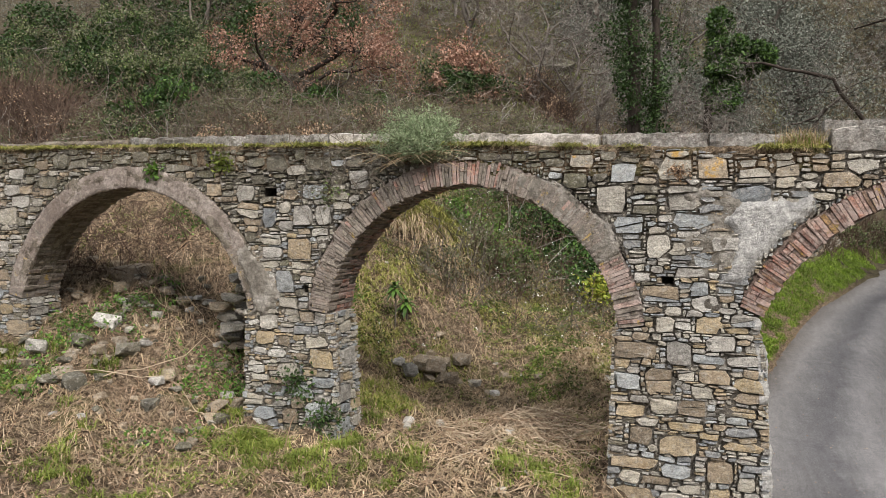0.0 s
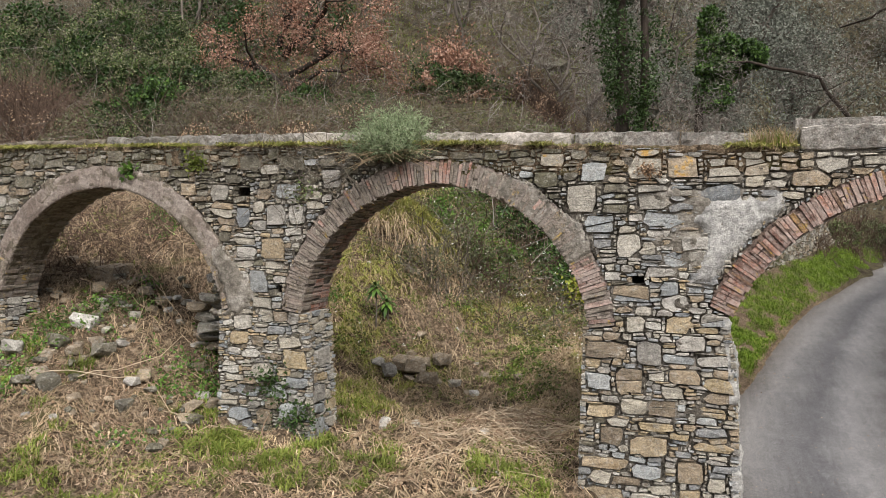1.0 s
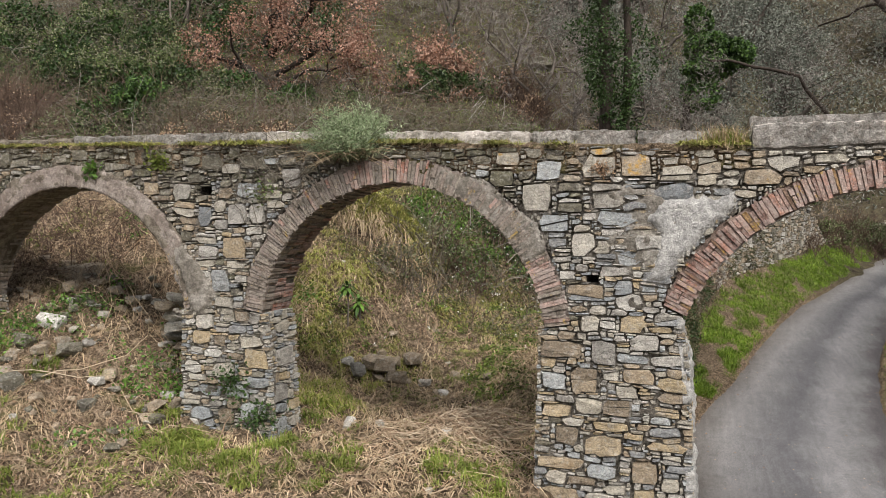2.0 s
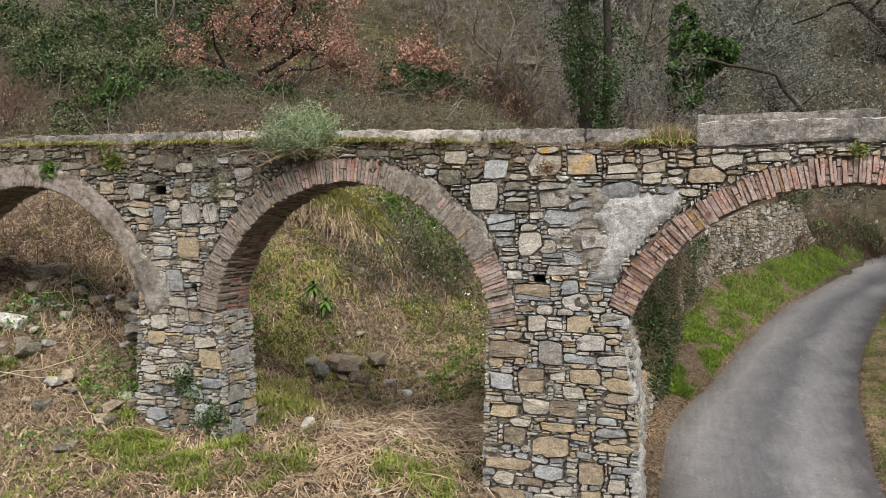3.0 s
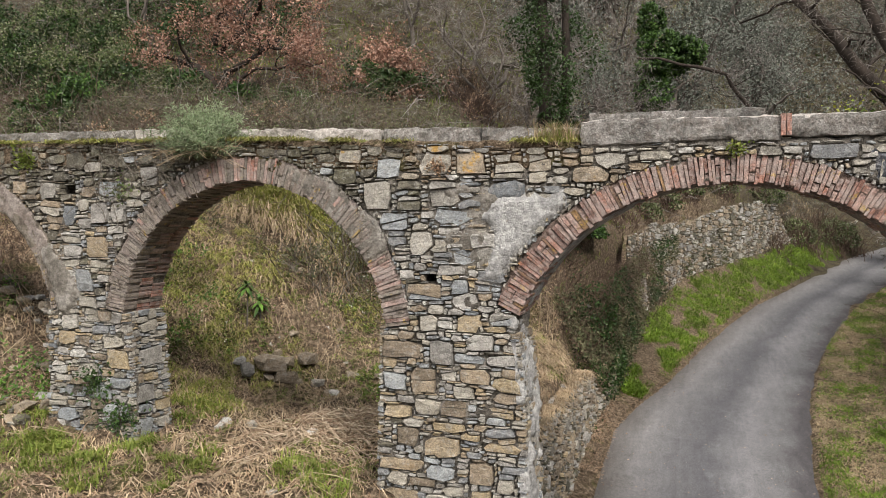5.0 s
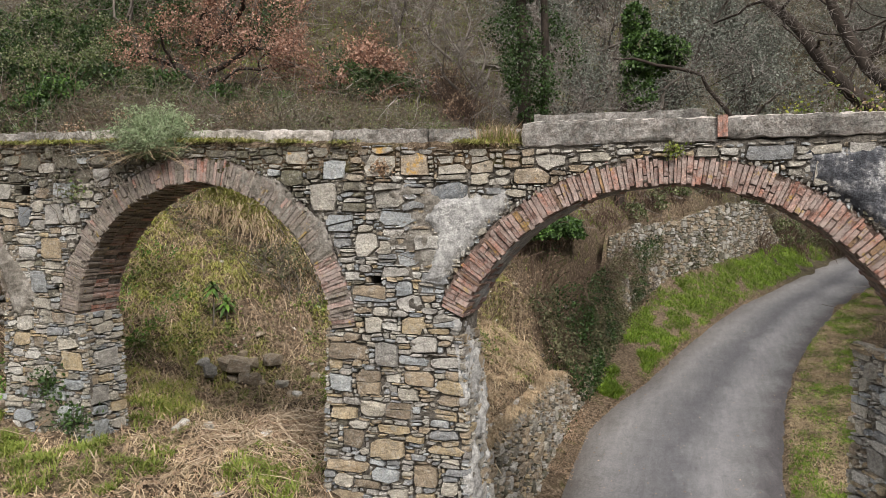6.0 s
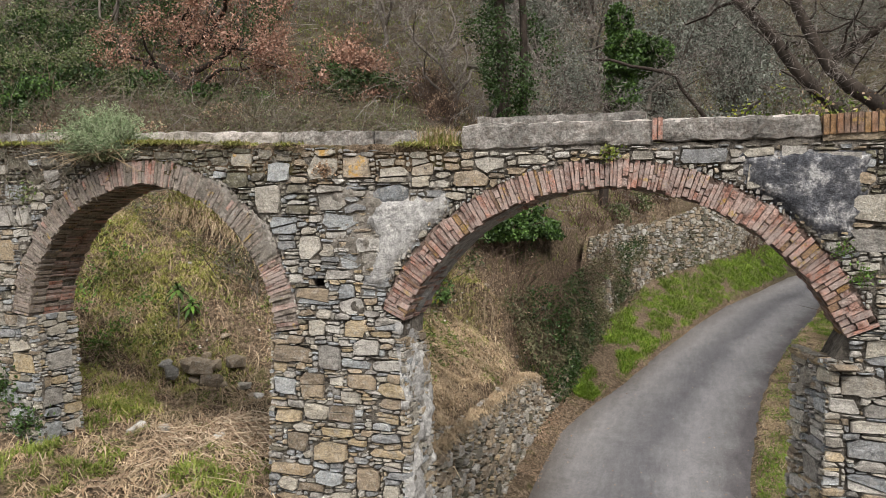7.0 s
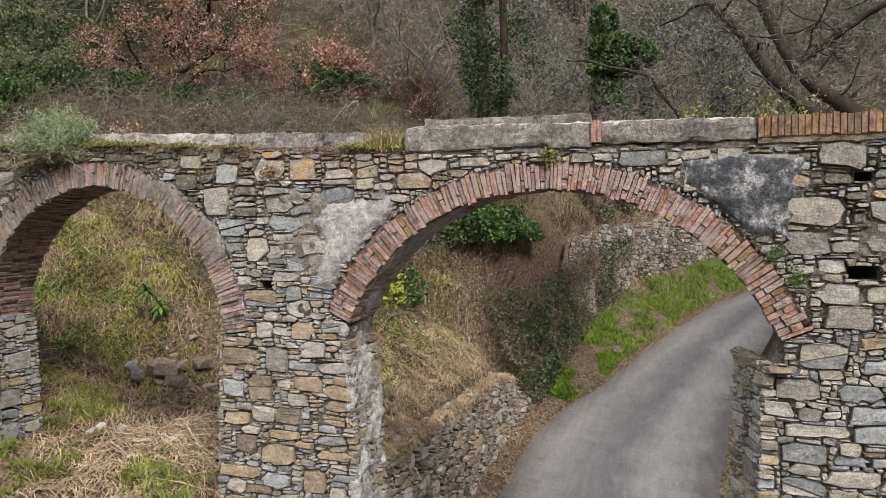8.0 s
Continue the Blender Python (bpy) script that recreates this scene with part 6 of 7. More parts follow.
# the smaller ivy-covered tree
head = base("ivy_tree", "smaller trunk with a bushy bright green ivy head", "tree", at=foot(0.2, 22.5))
hz = 4.0 - float(land_z(0.2, 22.5)) + 0.1
part("trunk", mesh_of("trunk", *tubes([[(0, 0, 0), (0.2, 0, hz + 5.0), (0.7, 0, hz + 8.0)]], [[0.2, 0.16, 0.1]], 8), BARK, smooth=True), head)
P = []
for dx, dz, rx, rz, n in ((0.6, 7.9, 0.55, 0.75, 2400), (0.9, 6.9, 0.9, 0.7, 3600), (1.9, 6.6, 0.8, 0.6, 2600), (1.0, 6.2, 1.1, 0.5, 2800), (0.7, 5.2, 0.8, 0.8, 1800)):
    d = rt.normal(size=(n, 3))
    d = d / np.linalg.norm(d, axis=1)[:, None] * rt.uniform(0.55, 1.0, n)[:, None] ** 0.6
    P.append(np.array([dx, 0, hz + dz]) + d * np.array([rx, rx, rz]))
P = np.concatenate(P)
P = P[fbm(P[:, 0] * 2.2 + P[:, 1], P[:, 2] * 2.2, 27) > -0.25]
part("crown", mesh_of("crown", *leaves(P, (0.07, 0.14), rt, 1.3), IVY_MIX), head)

# the two leaning bare trees beyond the lane
def leaning_tree(label, at, trunks, rng, boughs, reach):
    """A bare tree with given trunks (path, thick end, thin end), from which crooked boughs and twigs grow."""
    ob = base("bare_tree", label, "tree", group="bare trees beyond the lane", at=at)
    paths, tips = {}, []
    for path, r0, r1 in trunks:
        P = np.array(path, dtype=float) - np.array(at)
        t = np.linspace(0, len(P) - 1, 18)
        Q = np.stack([np.interp(t, np.arange(len(P)), P[:, k]) for k in range(3)], -1)
        Q[1:-1] += rng.normal(size=(16, 3)) * 0.02
        trunk = part("trunk", mesh_of("trunk", *tubes([Q], [np.linspace(r0, r1, 18) * (0.85 + 0.05 * rng.normal(size=18).clip(-1, 1))], 10), BARK, smooth=True), ob)
        for i in range(boughs):
            j = rng.randint(4, 18)
            grow(rng, Q[j], (rng.normal() * 0.9, rng.normal() * 0.4, rng.uniform(-0.05, 0.9)), reach * rng.uniform(0.5, 1.1), r1 * rng.uniform(0.15, 0.38), 2, paths, tips, 0.3, 0.02, (3, 4))
    for level, ps in paths.items():
        if level == 2:
            for p, r in ps:
                part("bough", mesh_of("bough", *tubes([p], [r], 5), BARK, smooth=True), trunk)
        else:
            tagged(part("twig_spray", mesh_of("twig_spray", *tubes([p for p, r in ps], [r for p, r in ps], 3), BARK_GREY), ob), kind="stuff")
    T = np.concatenate(tips)
    P = T[rng.randint(0, len(T), 2200)] + rng.normal(size=(2200, 3)) * 0.1
    tagged(part("twig_haze", mesh_of("twig_haze", *leaves(P, (0.006, 0.012), rng, 22), FAR_TWIGS), ob), kind="stuff")


leaning_tree("dark leafless tree leaning over the lane", (8.0, 9.2, 4.7), [([(8.0, 9.2, 4.7), (6.87, 9.3, 5.9), (6.25, 9.3, 6.5), (5.76, 9.3, 7.08), (5.16, 9.4, 7.98), (4.55, 9.6, 8.8), (4.0, 9.9, 10.0)], 0.2, 0.1)], rt, 14, 1.7)
leaning_tree("dark leafless forked tree leaning over the lane", (8.1, 7.0, 4.8), [([(8.1, 7.0, 4.8), (7.3, 7.0, 5.51), (6.83, 7.0, 5.97), (6.25, 7.0, 6.39), (5.9, 7.1, 6.88), (5.67, 7.2, 7.42), (5.39, 7.3, 8.07), (5.1, 7.4, 9.2)], 0.19, 0.09),
                                                                           ([(5.94, 7.1, 6.85), (6.33, 7.0, 7.07), (6.74, 6.9, 7.39), (7.3, 6.8, 7.65), (8.0, 6.7, 8.2)], 0.1, 0.05)], rt, 12, 1.5)
leaning_tree("slender leafless tree with crooked boughs", (5.6, 12.0, 4.0), [([(6.6, 12.0, 4.4), (4.5, 12.0, 6.0), (3.81, 12.0, 6.77), (3.19, 12.0, 7.72), (1.93, 12.1, 8.16), (1.05, 12.2, 8.3)], 0.09, 0.03)], rt, 12, 1.5)

# leafless grey trees and olives on the slope: one of each kind is built, the rest are copies
bare = [tree("leafless_tree", "grey leafless tree with fine twigs on the slope", foot(*p), rt, [((0, 0, 0), (0.1, 0, 1), 2.2, 0.09), ((0.05, 0, 1.2), (0.7, 0.2, 0.8), 2.4, 0.06), ((0, 0, 0.9), (-0.8, -0.2, 0.8), 2.4, 0.06)],
             4, BARK_GREY, wander=0.24, up=0.05, fork=(2, 4), twig=TWIG) for p in ((-4.6, 17.5), (-1.6, 20.5))]
olive = [tree("olive_tree", "olive tree with silvery grey-green foliage", foot(*p), rt, [((0, 0, 0), (0.2, 0, 1), 1.8, 0.2), ((0.1, 0, 0.8), (-0.7, 0.2, 0.9), 2.0, 0.13), ((0.1, 0, 1.0), (0.8, 0.1, 0.8), 2.0, 0.13)],
              3, BARK_GREY, OLIVE, 5000, (0.04, 0.085), 0.3, 0.25, 0.05, (3, 5)) for p in ((1.0, 31.0), (-2.2, 24.5))]
for ob in bare:
    tagged(ob, group="leafless trees on the slope")
for ob in olive:
    tagged(ob, group="olive trees on the slope")
place = np.random.RandomState(91)
spots = [(-6.8, 22.5, 1.15), (-10.5, 25.5, 1.3), (-17.5, 22.0, 1.2), (-21.5, 19.5, 1.2), (-3.4, 27.5, 1.3), (-0.9, 16.6, 0.9), (-3.8, 20.5, 1.0), (10.8, 9.5, 1.0), (11.5, 13.0, 1.1), (12.6, 17.5, 1.1)]
while len(spots) < 19:
    x, y = place.uniform(-34, 16), place.uniform(19, 48)
    if (x < edge_x(y) - 1.5 or x > road_right(y) + 4) and not (-13 < x < -6 and y < 26):
        spots.append((x, y, place.uniform(1.0, 1.5)))
for i, (x, y, s) in enumerate(spots):
    copy_thing(bare[i % 2], Matrix.Translation(foot(x, y)) @ Matrix.Rotation(i * 1.9, 4, "Z") @ Matrix.Scale(s, 4))
spots = [(-1.4, 30.5, 1.3), (2.0, 34.0, 1.4), (-5.2, 32.0, 1.4)]
while len(spots) < 26:
    x, y = place.uniform(-14, 24), place.uniform(27, 62)
    if (x < edge_x(y) - 1.5 or x > road_right(y) + 4 or y > 58):
        spots.append((x, y, place.uniform(1.2, 1.9)))
for i, (x, y, s) in enumerate(spots):
    copy_thing(olive[i % 2], Matrix.Translation(foot(x, y)) @ Matrix.Rotation(i * 2.3, 4, "Z") @ Matrix.Scale(s, 4))

# ---- the wooded hillside far behind ----
rf = np.random.RandomState(66)


def far_wood(label, n, y0, y1, size, mat, seed, level, tall):
    y = y0 + (y1 - y0) * rf.uniform(0, 1, n) ** 1.2
    x = -1.25 * (y + 8) + (1.7 * (y + 8) + 4) * rf.uniform(0, 1, n)
    ok = (fbm(x * 0.14, y * 0.14, seed) > level) & ((x < edge_x(y) - 0.8) | (x > road_right(y) + 2.5) | (y > 57))
    x, y = x[ok], y[ok]
    lump = 0.35 + 0.65 * np.abs(fbm(x * 0.35, y * 0.35, seed + 4)) * 2
    P = on_land(x, y) + np.stack([0 * x, 0 * x, tall * lump * rf.uniform(0.0, 1, len(x)) ** 0.6], -1)
    stuff("far_wood", leaves(P, size, rf, 9 if mat == FAR_TWIGS else 2.2), mat, label, "wood")


for y0, y1, k in ((26, 46, 0.6), (44, 95, 1.6)):
    far_wood("silvery olive grove on the far slope", 46000, y0, y1, (0.045 * k, 0.1 * k), OLIVE, 4, -0.3, 4.0)
    far_wood("grey-brown leafless wood on the far slope", 40000, y0, y1, (0.015 * k, 0.045 * k), FAR_TWIGS, 9, -0.4, 4.5)
    far_wood("dark evergreen patches on the far slope", 12000, y0, y1, (0.06 * k, 0.14 * k), BRAMBLE, 14, 0.12, 4.0)

# the slope beyond the lane
x, y = spread(rf, 4500, 6, 26, 3, 40, lambda x, y: x > road_right(y) + 1.9)
st = stems(on_land(x, y), (0.5, 2.0), 0.9, 0.35, rf, 5, 0.35)
stuff("scrub", tubes(st, np.linspace(0.011, 0.003, 5)[None] * np.ones((len(x), 1))), TWIG, "grey leafless scrub on the slope beyond the lane", "scrub")
x, y = spread(rf, 3500, 6, 26, 3, 40, lambda x, y: x > road_right(y) + 1.7)
tx, ty = tufts(rf, x, y, 8, 0.3)
stuff("slope_grass", blades(on_land(tx, ty), (0.15, 0.5), 0.014, 1.2, rf, 0.6, simple=True), STRAW, "dry grass on the slope beyond the lane", "grass")
for i, (x, y, s) in enumerate(((9.5, 6.0, 0.9), (10.5, 15.5, 1.1), (12.0, 20.5, 1.2), (14.0, 25.0, 1.2), (11.0, 10.5, 1.0), (16.0, 29.0, 1.3), (9.3, 12.5, 0.9), (13.5, 17.0, 1.1), (15.0, 22.0, 1.3))):
    copy_thing(bare[i % 2], Matrix.Translation(foot(x, y)) @ Matrix.Rotation(i * 1.3 + 0.5, 4, "Z") @ Matrix.Scale(s, 4))
for i, (x, y, s) in enumerate(((13.0, 28.5, 1.2), (11.8, 23.8, 1.0), (17.0, 33.0, 1.4), (14.6, 36.0, 1.3), (13.2, 13.5, 0.9))):
    copy_thing(olive[i % 2], Matrix.Translation(foot(x, y)) @ Matrix.Rotation(i * 2.9, 4, "Z") @ Matrix.Scale(s, 4))

# ---- scrub on the slope behind the aqueduct ----
rv = np.random.RandomState(51)


def clear(x, y):
    return (x < edge_x(y) - 0.5) | (x > road_right(y) + 2.2)


def hummocks(x, y):
    """Height of the low scrub over the slope."""
    return 0.15 + 1.5 * np.clip(0.35 + fbm(x * 0.55, y * 0.55, 61), 0, None) * step01(5.2, 7.0, y)


def brush(label, n, x0, x1, y0, y1, length, mat, thick, tall=1.0):
    x, y = spread(rv, n, x0, x1, y0, y1, clear)
    B = on_land(x, y) + np.stack([0 * x, 0 * x, tall * hummocks(x, y) * rv.uniform(0, 0.9, len(x)) ** 0.7], -1)
    st = stems(B, length, 1.5, 0.7, rv, 4, 0.5)
    stuff("scrub", strips(st, np.linspace(thick, thick * 0.4, 4)[None] * np.ones((len(x), 1)), rv), mat, label, "scrub")


brush("tangle of grey leafless scrub on the slope", 9000, -28, -1.5, 5.4, 14.5, (0.2, 0.75), TWIG, 0.006)
brush("brown stalks in the scrub on the slope", 5000, -28, -1.5, 5.4, 15.5, (0.2, 0.9), TWIG_BROWN, 0.006)
brush("pale arching stalks over the scrub", 500, -28, -2.5, 5.8, 13.5, (0.7, 1.5), FAR_TWIGS, 0.008, 1.1)
x, y = spread(rv, 80000, -28, -1.5, 5.4, 15, clear)
P = on_land(x, y) + np.stack([0 * x, 0 * x, hummocks(x, y) * rv.uniform(0.05, 1.0, len(x)) ** 0.6], -1)
green = fbm(P[:, 0] * 0.3, P[:, 1] * 0.5, 64) + 0.12 * rv.normal(size=len(P)) + 0.03
stuff("scrub_leaves", leaves(P[green > -0.02], (0.022, 0.05), rv), BRAMBLE, "small green leaves in the scrub", "scrub")
stuff("scrub_leaves", leaves(P[green <= -0.02], (0.018, 0.042), rv), SCRUB, "small olive-brown leaves in the scrub", "scrub")
# higher slope: thinner cover of dry grass, twigs and green patches
brush("brown leafless scrub on the upper slope", 6000, -34, 22, 13.5, 40, (0.4, 1.5), TWIG_BROWN, 0.009, 1.3)
brush("grey leafless scrub on the upper slope", 6000, -34, 22, 14, 42, (0.4, 1.5), FAR_TWIGS, 0.009, 1.3)
x, y = spread(rv, 9000, -34, 22, 11, 45, clear)
tx, ty = tufts(rv, x, y, 8, 0.3)
dry = fbm(tx * 0.25, ty * 0.25, 71) < -0.12
B = on_land(tx, ty)
stuff("slope_grass", blades(B[~dry], (0.12, 0.32), 0.014, 1.1, rv, simple=True), GRASS, "green grass on the upper slope", "grass")
stuff("slope_grass", blades(B[dry], (0.15, 0.45), 0.014, 1.3, rv, 0.6, simple=True), STRAW, "dry grass on the upper slope", "grass")


def thicket(name, label, spots, mat, n, size, rng, twig=TWIG_BROWN, twigs=500, inner=None):
    """A tangle of brambles over uneven mounds; inner is a dark leaf colour that imitates shade inside."""
    ob = base(name, label, "thicket", at=(spots[0][0], spots[0][1], 0))
    P, S, Q = [], [], []
    for x, y, r, h in spots:
        k = int(n * r * r / sum(q[2] ** 2 for q in spots))
        a, c = rng.uniform(0, 2 * math.pi, k), rng.uniform(-0.15, 1, k)
        rad = r * (0.86 + 0.25 * fbm(a * 1.7, c * 2.5, int(x * 7) % 50)) * rng.uniform(0.82, 1.03, k)
        q = np.stack([x + rad * np.cos(a) * np.sqrt(1 - c * c * 0.98), y + rad * np.sin(a) * np.sqrt(1 - c * c * 0.98), land_z(x, y) + h / r * rad * c], -1)
        P.append(q[fbm(q[:, 0] * 1.6 + q[:, 1], q[:, 2] * 1.9, 23) > (0.0 if inner else -0.2)])
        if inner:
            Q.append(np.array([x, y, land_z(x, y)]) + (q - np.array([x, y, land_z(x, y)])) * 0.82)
        m = int(twigs * r * r / sum(q[2] ** 2 for q in spots))
        bx, by = x + rng.normal(0, r * 0.45, m), y + rng.normal(0, r * 0.45, m)
        S.append(stems(on_land(bx, by), (h * 0.7, h * 1.25), 0.9, 0.35, rng, 7, 0.3))
    o = np.array([spots[0][0], spots[0][1], 0])
    P, S = np.concatenate(P) - o, np.concatenate(S) - o
    part("foliage", mesh_of("foliage", *leaves(P, size, rng, 1.4), mat), ob)
    # added layer of near-black leaves: the shade in the gaps, done as colour
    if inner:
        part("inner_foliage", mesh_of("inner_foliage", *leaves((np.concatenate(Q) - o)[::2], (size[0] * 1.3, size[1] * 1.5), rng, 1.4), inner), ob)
    tagged(part("stem_tangle", mesh_of("stem_tangle", *strips(S, np.linspace(0.013, 0.004, 7)[None] * np.ones((len(S), 1)), rng), twig), ob), kind="stuff")


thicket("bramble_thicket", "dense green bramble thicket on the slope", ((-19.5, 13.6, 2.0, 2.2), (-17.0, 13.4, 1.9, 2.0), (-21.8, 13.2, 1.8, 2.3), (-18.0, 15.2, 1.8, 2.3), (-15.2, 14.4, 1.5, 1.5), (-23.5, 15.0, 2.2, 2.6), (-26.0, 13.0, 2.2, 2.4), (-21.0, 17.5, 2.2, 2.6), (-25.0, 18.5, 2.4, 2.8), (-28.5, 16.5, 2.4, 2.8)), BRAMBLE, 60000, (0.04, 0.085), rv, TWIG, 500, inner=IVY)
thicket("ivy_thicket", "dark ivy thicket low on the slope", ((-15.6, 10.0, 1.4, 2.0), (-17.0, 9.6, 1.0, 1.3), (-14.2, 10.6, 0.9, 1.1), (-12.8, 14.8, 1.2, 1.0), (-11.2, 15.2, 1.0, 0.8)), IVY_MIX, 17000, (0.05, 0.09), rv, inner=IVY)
thicket("bramble_thicket", "reddish leafless bramble tangle", ((-20.5, 9.4, 1.6, 1.9), (-22.8, 9.6, 1.6, 2.2), (-18.6, 8.2, 1.1, 1.2)), DEADLEAF, 2500, (0.03, 0.06), rv, twigs=2600)
thicket("ivy_thicket", "dark evergreen undergrowth high on the slope", ((-19.0, 20.0, 2.0, 2.6), (-22.5, 22.5, 2.4, 3.0), (-27.0, 22.0, 2.6, 3.2), (-16.5, 22.5, 1.8, 2.2), (-31.0, 20.0, 2.6, 3.0), (-18.5, 25.5, 2.2, 2.6)), IVY, 26000, (0.07, 0.14), rv)
thicket("broom_thicket", "brown dry bush on the slope", ((-5.6, 18.2, 0.8, 1.5), (-4.6, 16.6, 0.7, 1.1)), DEADLEAF, 2500, (0.03, 0.06), rv, twigs=500)
thicket("ivy_thicket", "green ivy and leaves hanging over the terrace wall", ((-2.2, 11.0, 0.9, 0.8), (-1.6, 11.1, 1.0, 1.1), (-1.2, 11.8, 1.0, 1.0), (-0.9, 12.7, 0.9, 0.8), (-0.6, 13.8, 0.8, 0.6)), IVY_MIX, 17000, (0.05, 0.1), rv)
thicket("ivy_thicket", "ivy patch on the bank behind the arch", ((-3.6, 9.0, 1.2, 1.1), (-2.8, 8.4, 1.1, 1.0), (-2.2, 7.9, 0.9, 0.8), (-4.4, 9.7, 1.0, 0.9), (-3.0, 9.6, 1.2, 1.2)), IVY_MIX, 17000, (0.04, 0.085), rv)
thicket("bramble_thicket", "brown and green scrub along the top of the terrace wall", ((0.2, 18.6, 0.8, 0.7), (0.5, 20.5, 0.8, 0.7), (0.7, 22.4, 0.8, 0.7), (1.2, 24.6, 0.9, 0.8), (2.0, 27.0, 1.0, 0.8), (3.6, 29.5, 1.0, 0.9), (5.6, 33.0, 1.3, 1.2), (7.6, 36.0, 1.4, 1.4), (10.0, 39.5, 1.6, 1.6)), BRAMBLE, 13000, (0.05, 0.1), rv, twigs=2600)
# low mounds of half-bare scrub behind the wall
ms = np.random.RandomState(14)
for i in range(20):
    mx, my = ms.uniform(-17, -3.2), ms.uniform(6.0, 12.5)
    thicket("scrub_bush", "half-bare grey-green scrub bush on the slope", ((mx, my, ms.uniform(0.7, 1.2), ms.uniform(0.7, 1.3)), (mx + ms.uniform(-1, 1), my + ms.uniform(-0.6, 0.6), 0.7, 0.7)), (SCRUB, BRAMBLE, SCRUB, DEADLEAF)[i % 4], 1500, (0.025, 0.055), ms, (TWIG, TWIG_BROWN)[i % 2], 160)
# ivy clinging to the terrace wall and the earth face beside it
n = 30000
u = rv.uniform(10.8, 28, n)
v = rv.uniform(0, 1, n)
cover = fbm(u * 0.9, v * 2.2, 90) + 0.12 * step01(20, 15, u) + 0.2 * step01(18, 12.5, u) + rv.normal(size=n) * 0.06
X = edge_x(u) + 0.14 - 0.3 * v - 1.2 * v * step01(12.8, 11.0, u)
P = np.stack([X, u, road_z(u) + 0.3 + 2.7 * v], -1) + rv.normal(size=(n, 3)) * 0.07
stuff("wall_ivy", leaves(P[cover > 0.2], (0.035, 0.075), rv, 1.3), IVY, "dark ivy clinging to the terrace wall", "ivy")
brown = (cover <= 0.2) & (cover > -0.05 - 0.4 * step01(20, 17, u))
stuff("wall_weeds", leaves(P[brown], (0.025, 0.06), rv, 2.4), SCRUB, "withered weeds hanging on the terrace wall", "weeds")
n = 420
u = rv.uniform(11.5, 20, n)
B = np.stack([edge_x(u) - 0.15, u, road_z(u) + rv.uniform(2.2, 3.2, n)], -1)
st = stems(B, (0.3, 0.9), 1.9, 1.5, rv, 7, 0.9)
stuff("hanging_roots", tubes(st, np.full(st.shape[:2], 0.004)), TWIG_BROWN, "brown roots and runners hanging over the terrace wall", "roots")
# the stony earth slope between the two walls
x, y = spread(rv, 12000, -3.4, 0.4, 9.0, 13.6, lambda x, y: (x < edge_x(y) + 0.1) & (fbm(x * 1.1, y * 1.1, 95) > 0.04))
stuff("ground_ivy", leaves(on_land(x, y, 0.04) + rv.normal(size=(len(x), 3)) * 0.04, (0.035, 0.07), rv, 1.3, 0.3), IVY, "ivy creeping over the stony earth slope", "ivy")
x, y = spread(rv, 11000, -3.4, 0.6, 8.6, 13.6, lambda x, y: x < edge_x(y) + 0.3)
stuff("fallen_leaves", leaves(on_land(x, y, 0.02), (0.02, 0.05), rv, 1.6, 0.5), DEADLEAF, "brown leaf litter on the earth slope", "litter")
x, y = spread(rv, 1300, -3.4, 0.0, 8.8, 13.6, lambda x, y: x < edge_x(y))
st = stems(on_land(x, y), (0.2, 0.8), 1.5, 0.6, rv, 6, 0.5)
stuff("dead_stalks", tubes(st, np.full(st.shape[:2], 0.003)), TWIG_BROWN, "brown stalks and roots on the earth slope", "stalks")

# brambles and ferns just behind the parapet of the road arch
shrub("fern_clump", "yellow-green ferns behind the parapet", (4.75, 2.2, 4.55), (0.8, 0.4, 0.8), 40, 3000, (0.018, 0.036), WEED, TWIG_BROWN, rv, 0.35, (YELLOW, -0.1))
shrub("fern_clump", "green ferns behind the parapet", (5.5, 2.6, 4.6), (0.8, 0.4, 0.8), 40, 2400, (0.022, 0.045), WEED, TWIG_BROWN, rv, 0.35, (DEADLEAF, 0.05))

# ---- plants on the bank behind the arches ----
sap = base("sapling", "slender sapling with bright yellow-green leaves", "sapling", at=foot(-2.0, 7.2))
h = 0.35
st = stems(np.zeros((3, 3)), (h * 0.9, h * 1.15), 0.12, 0.05, rv, 7, 0.1)
part("stem", mesh_of("stem", *tubes(st, np.linspace(0.02, 0.006, 7)[None] * np.ones((3, 1)), 5), BARK_GREY), sap)
part("foliage", mesh_of("foliage", *leaves(np.array([0, 0, h]) + rv.normal(size=(900, 3)) * np.array([0.2, 0.2, 0.16]), (0.04, 0.08), rv, 1.6), YELLOW), sap)


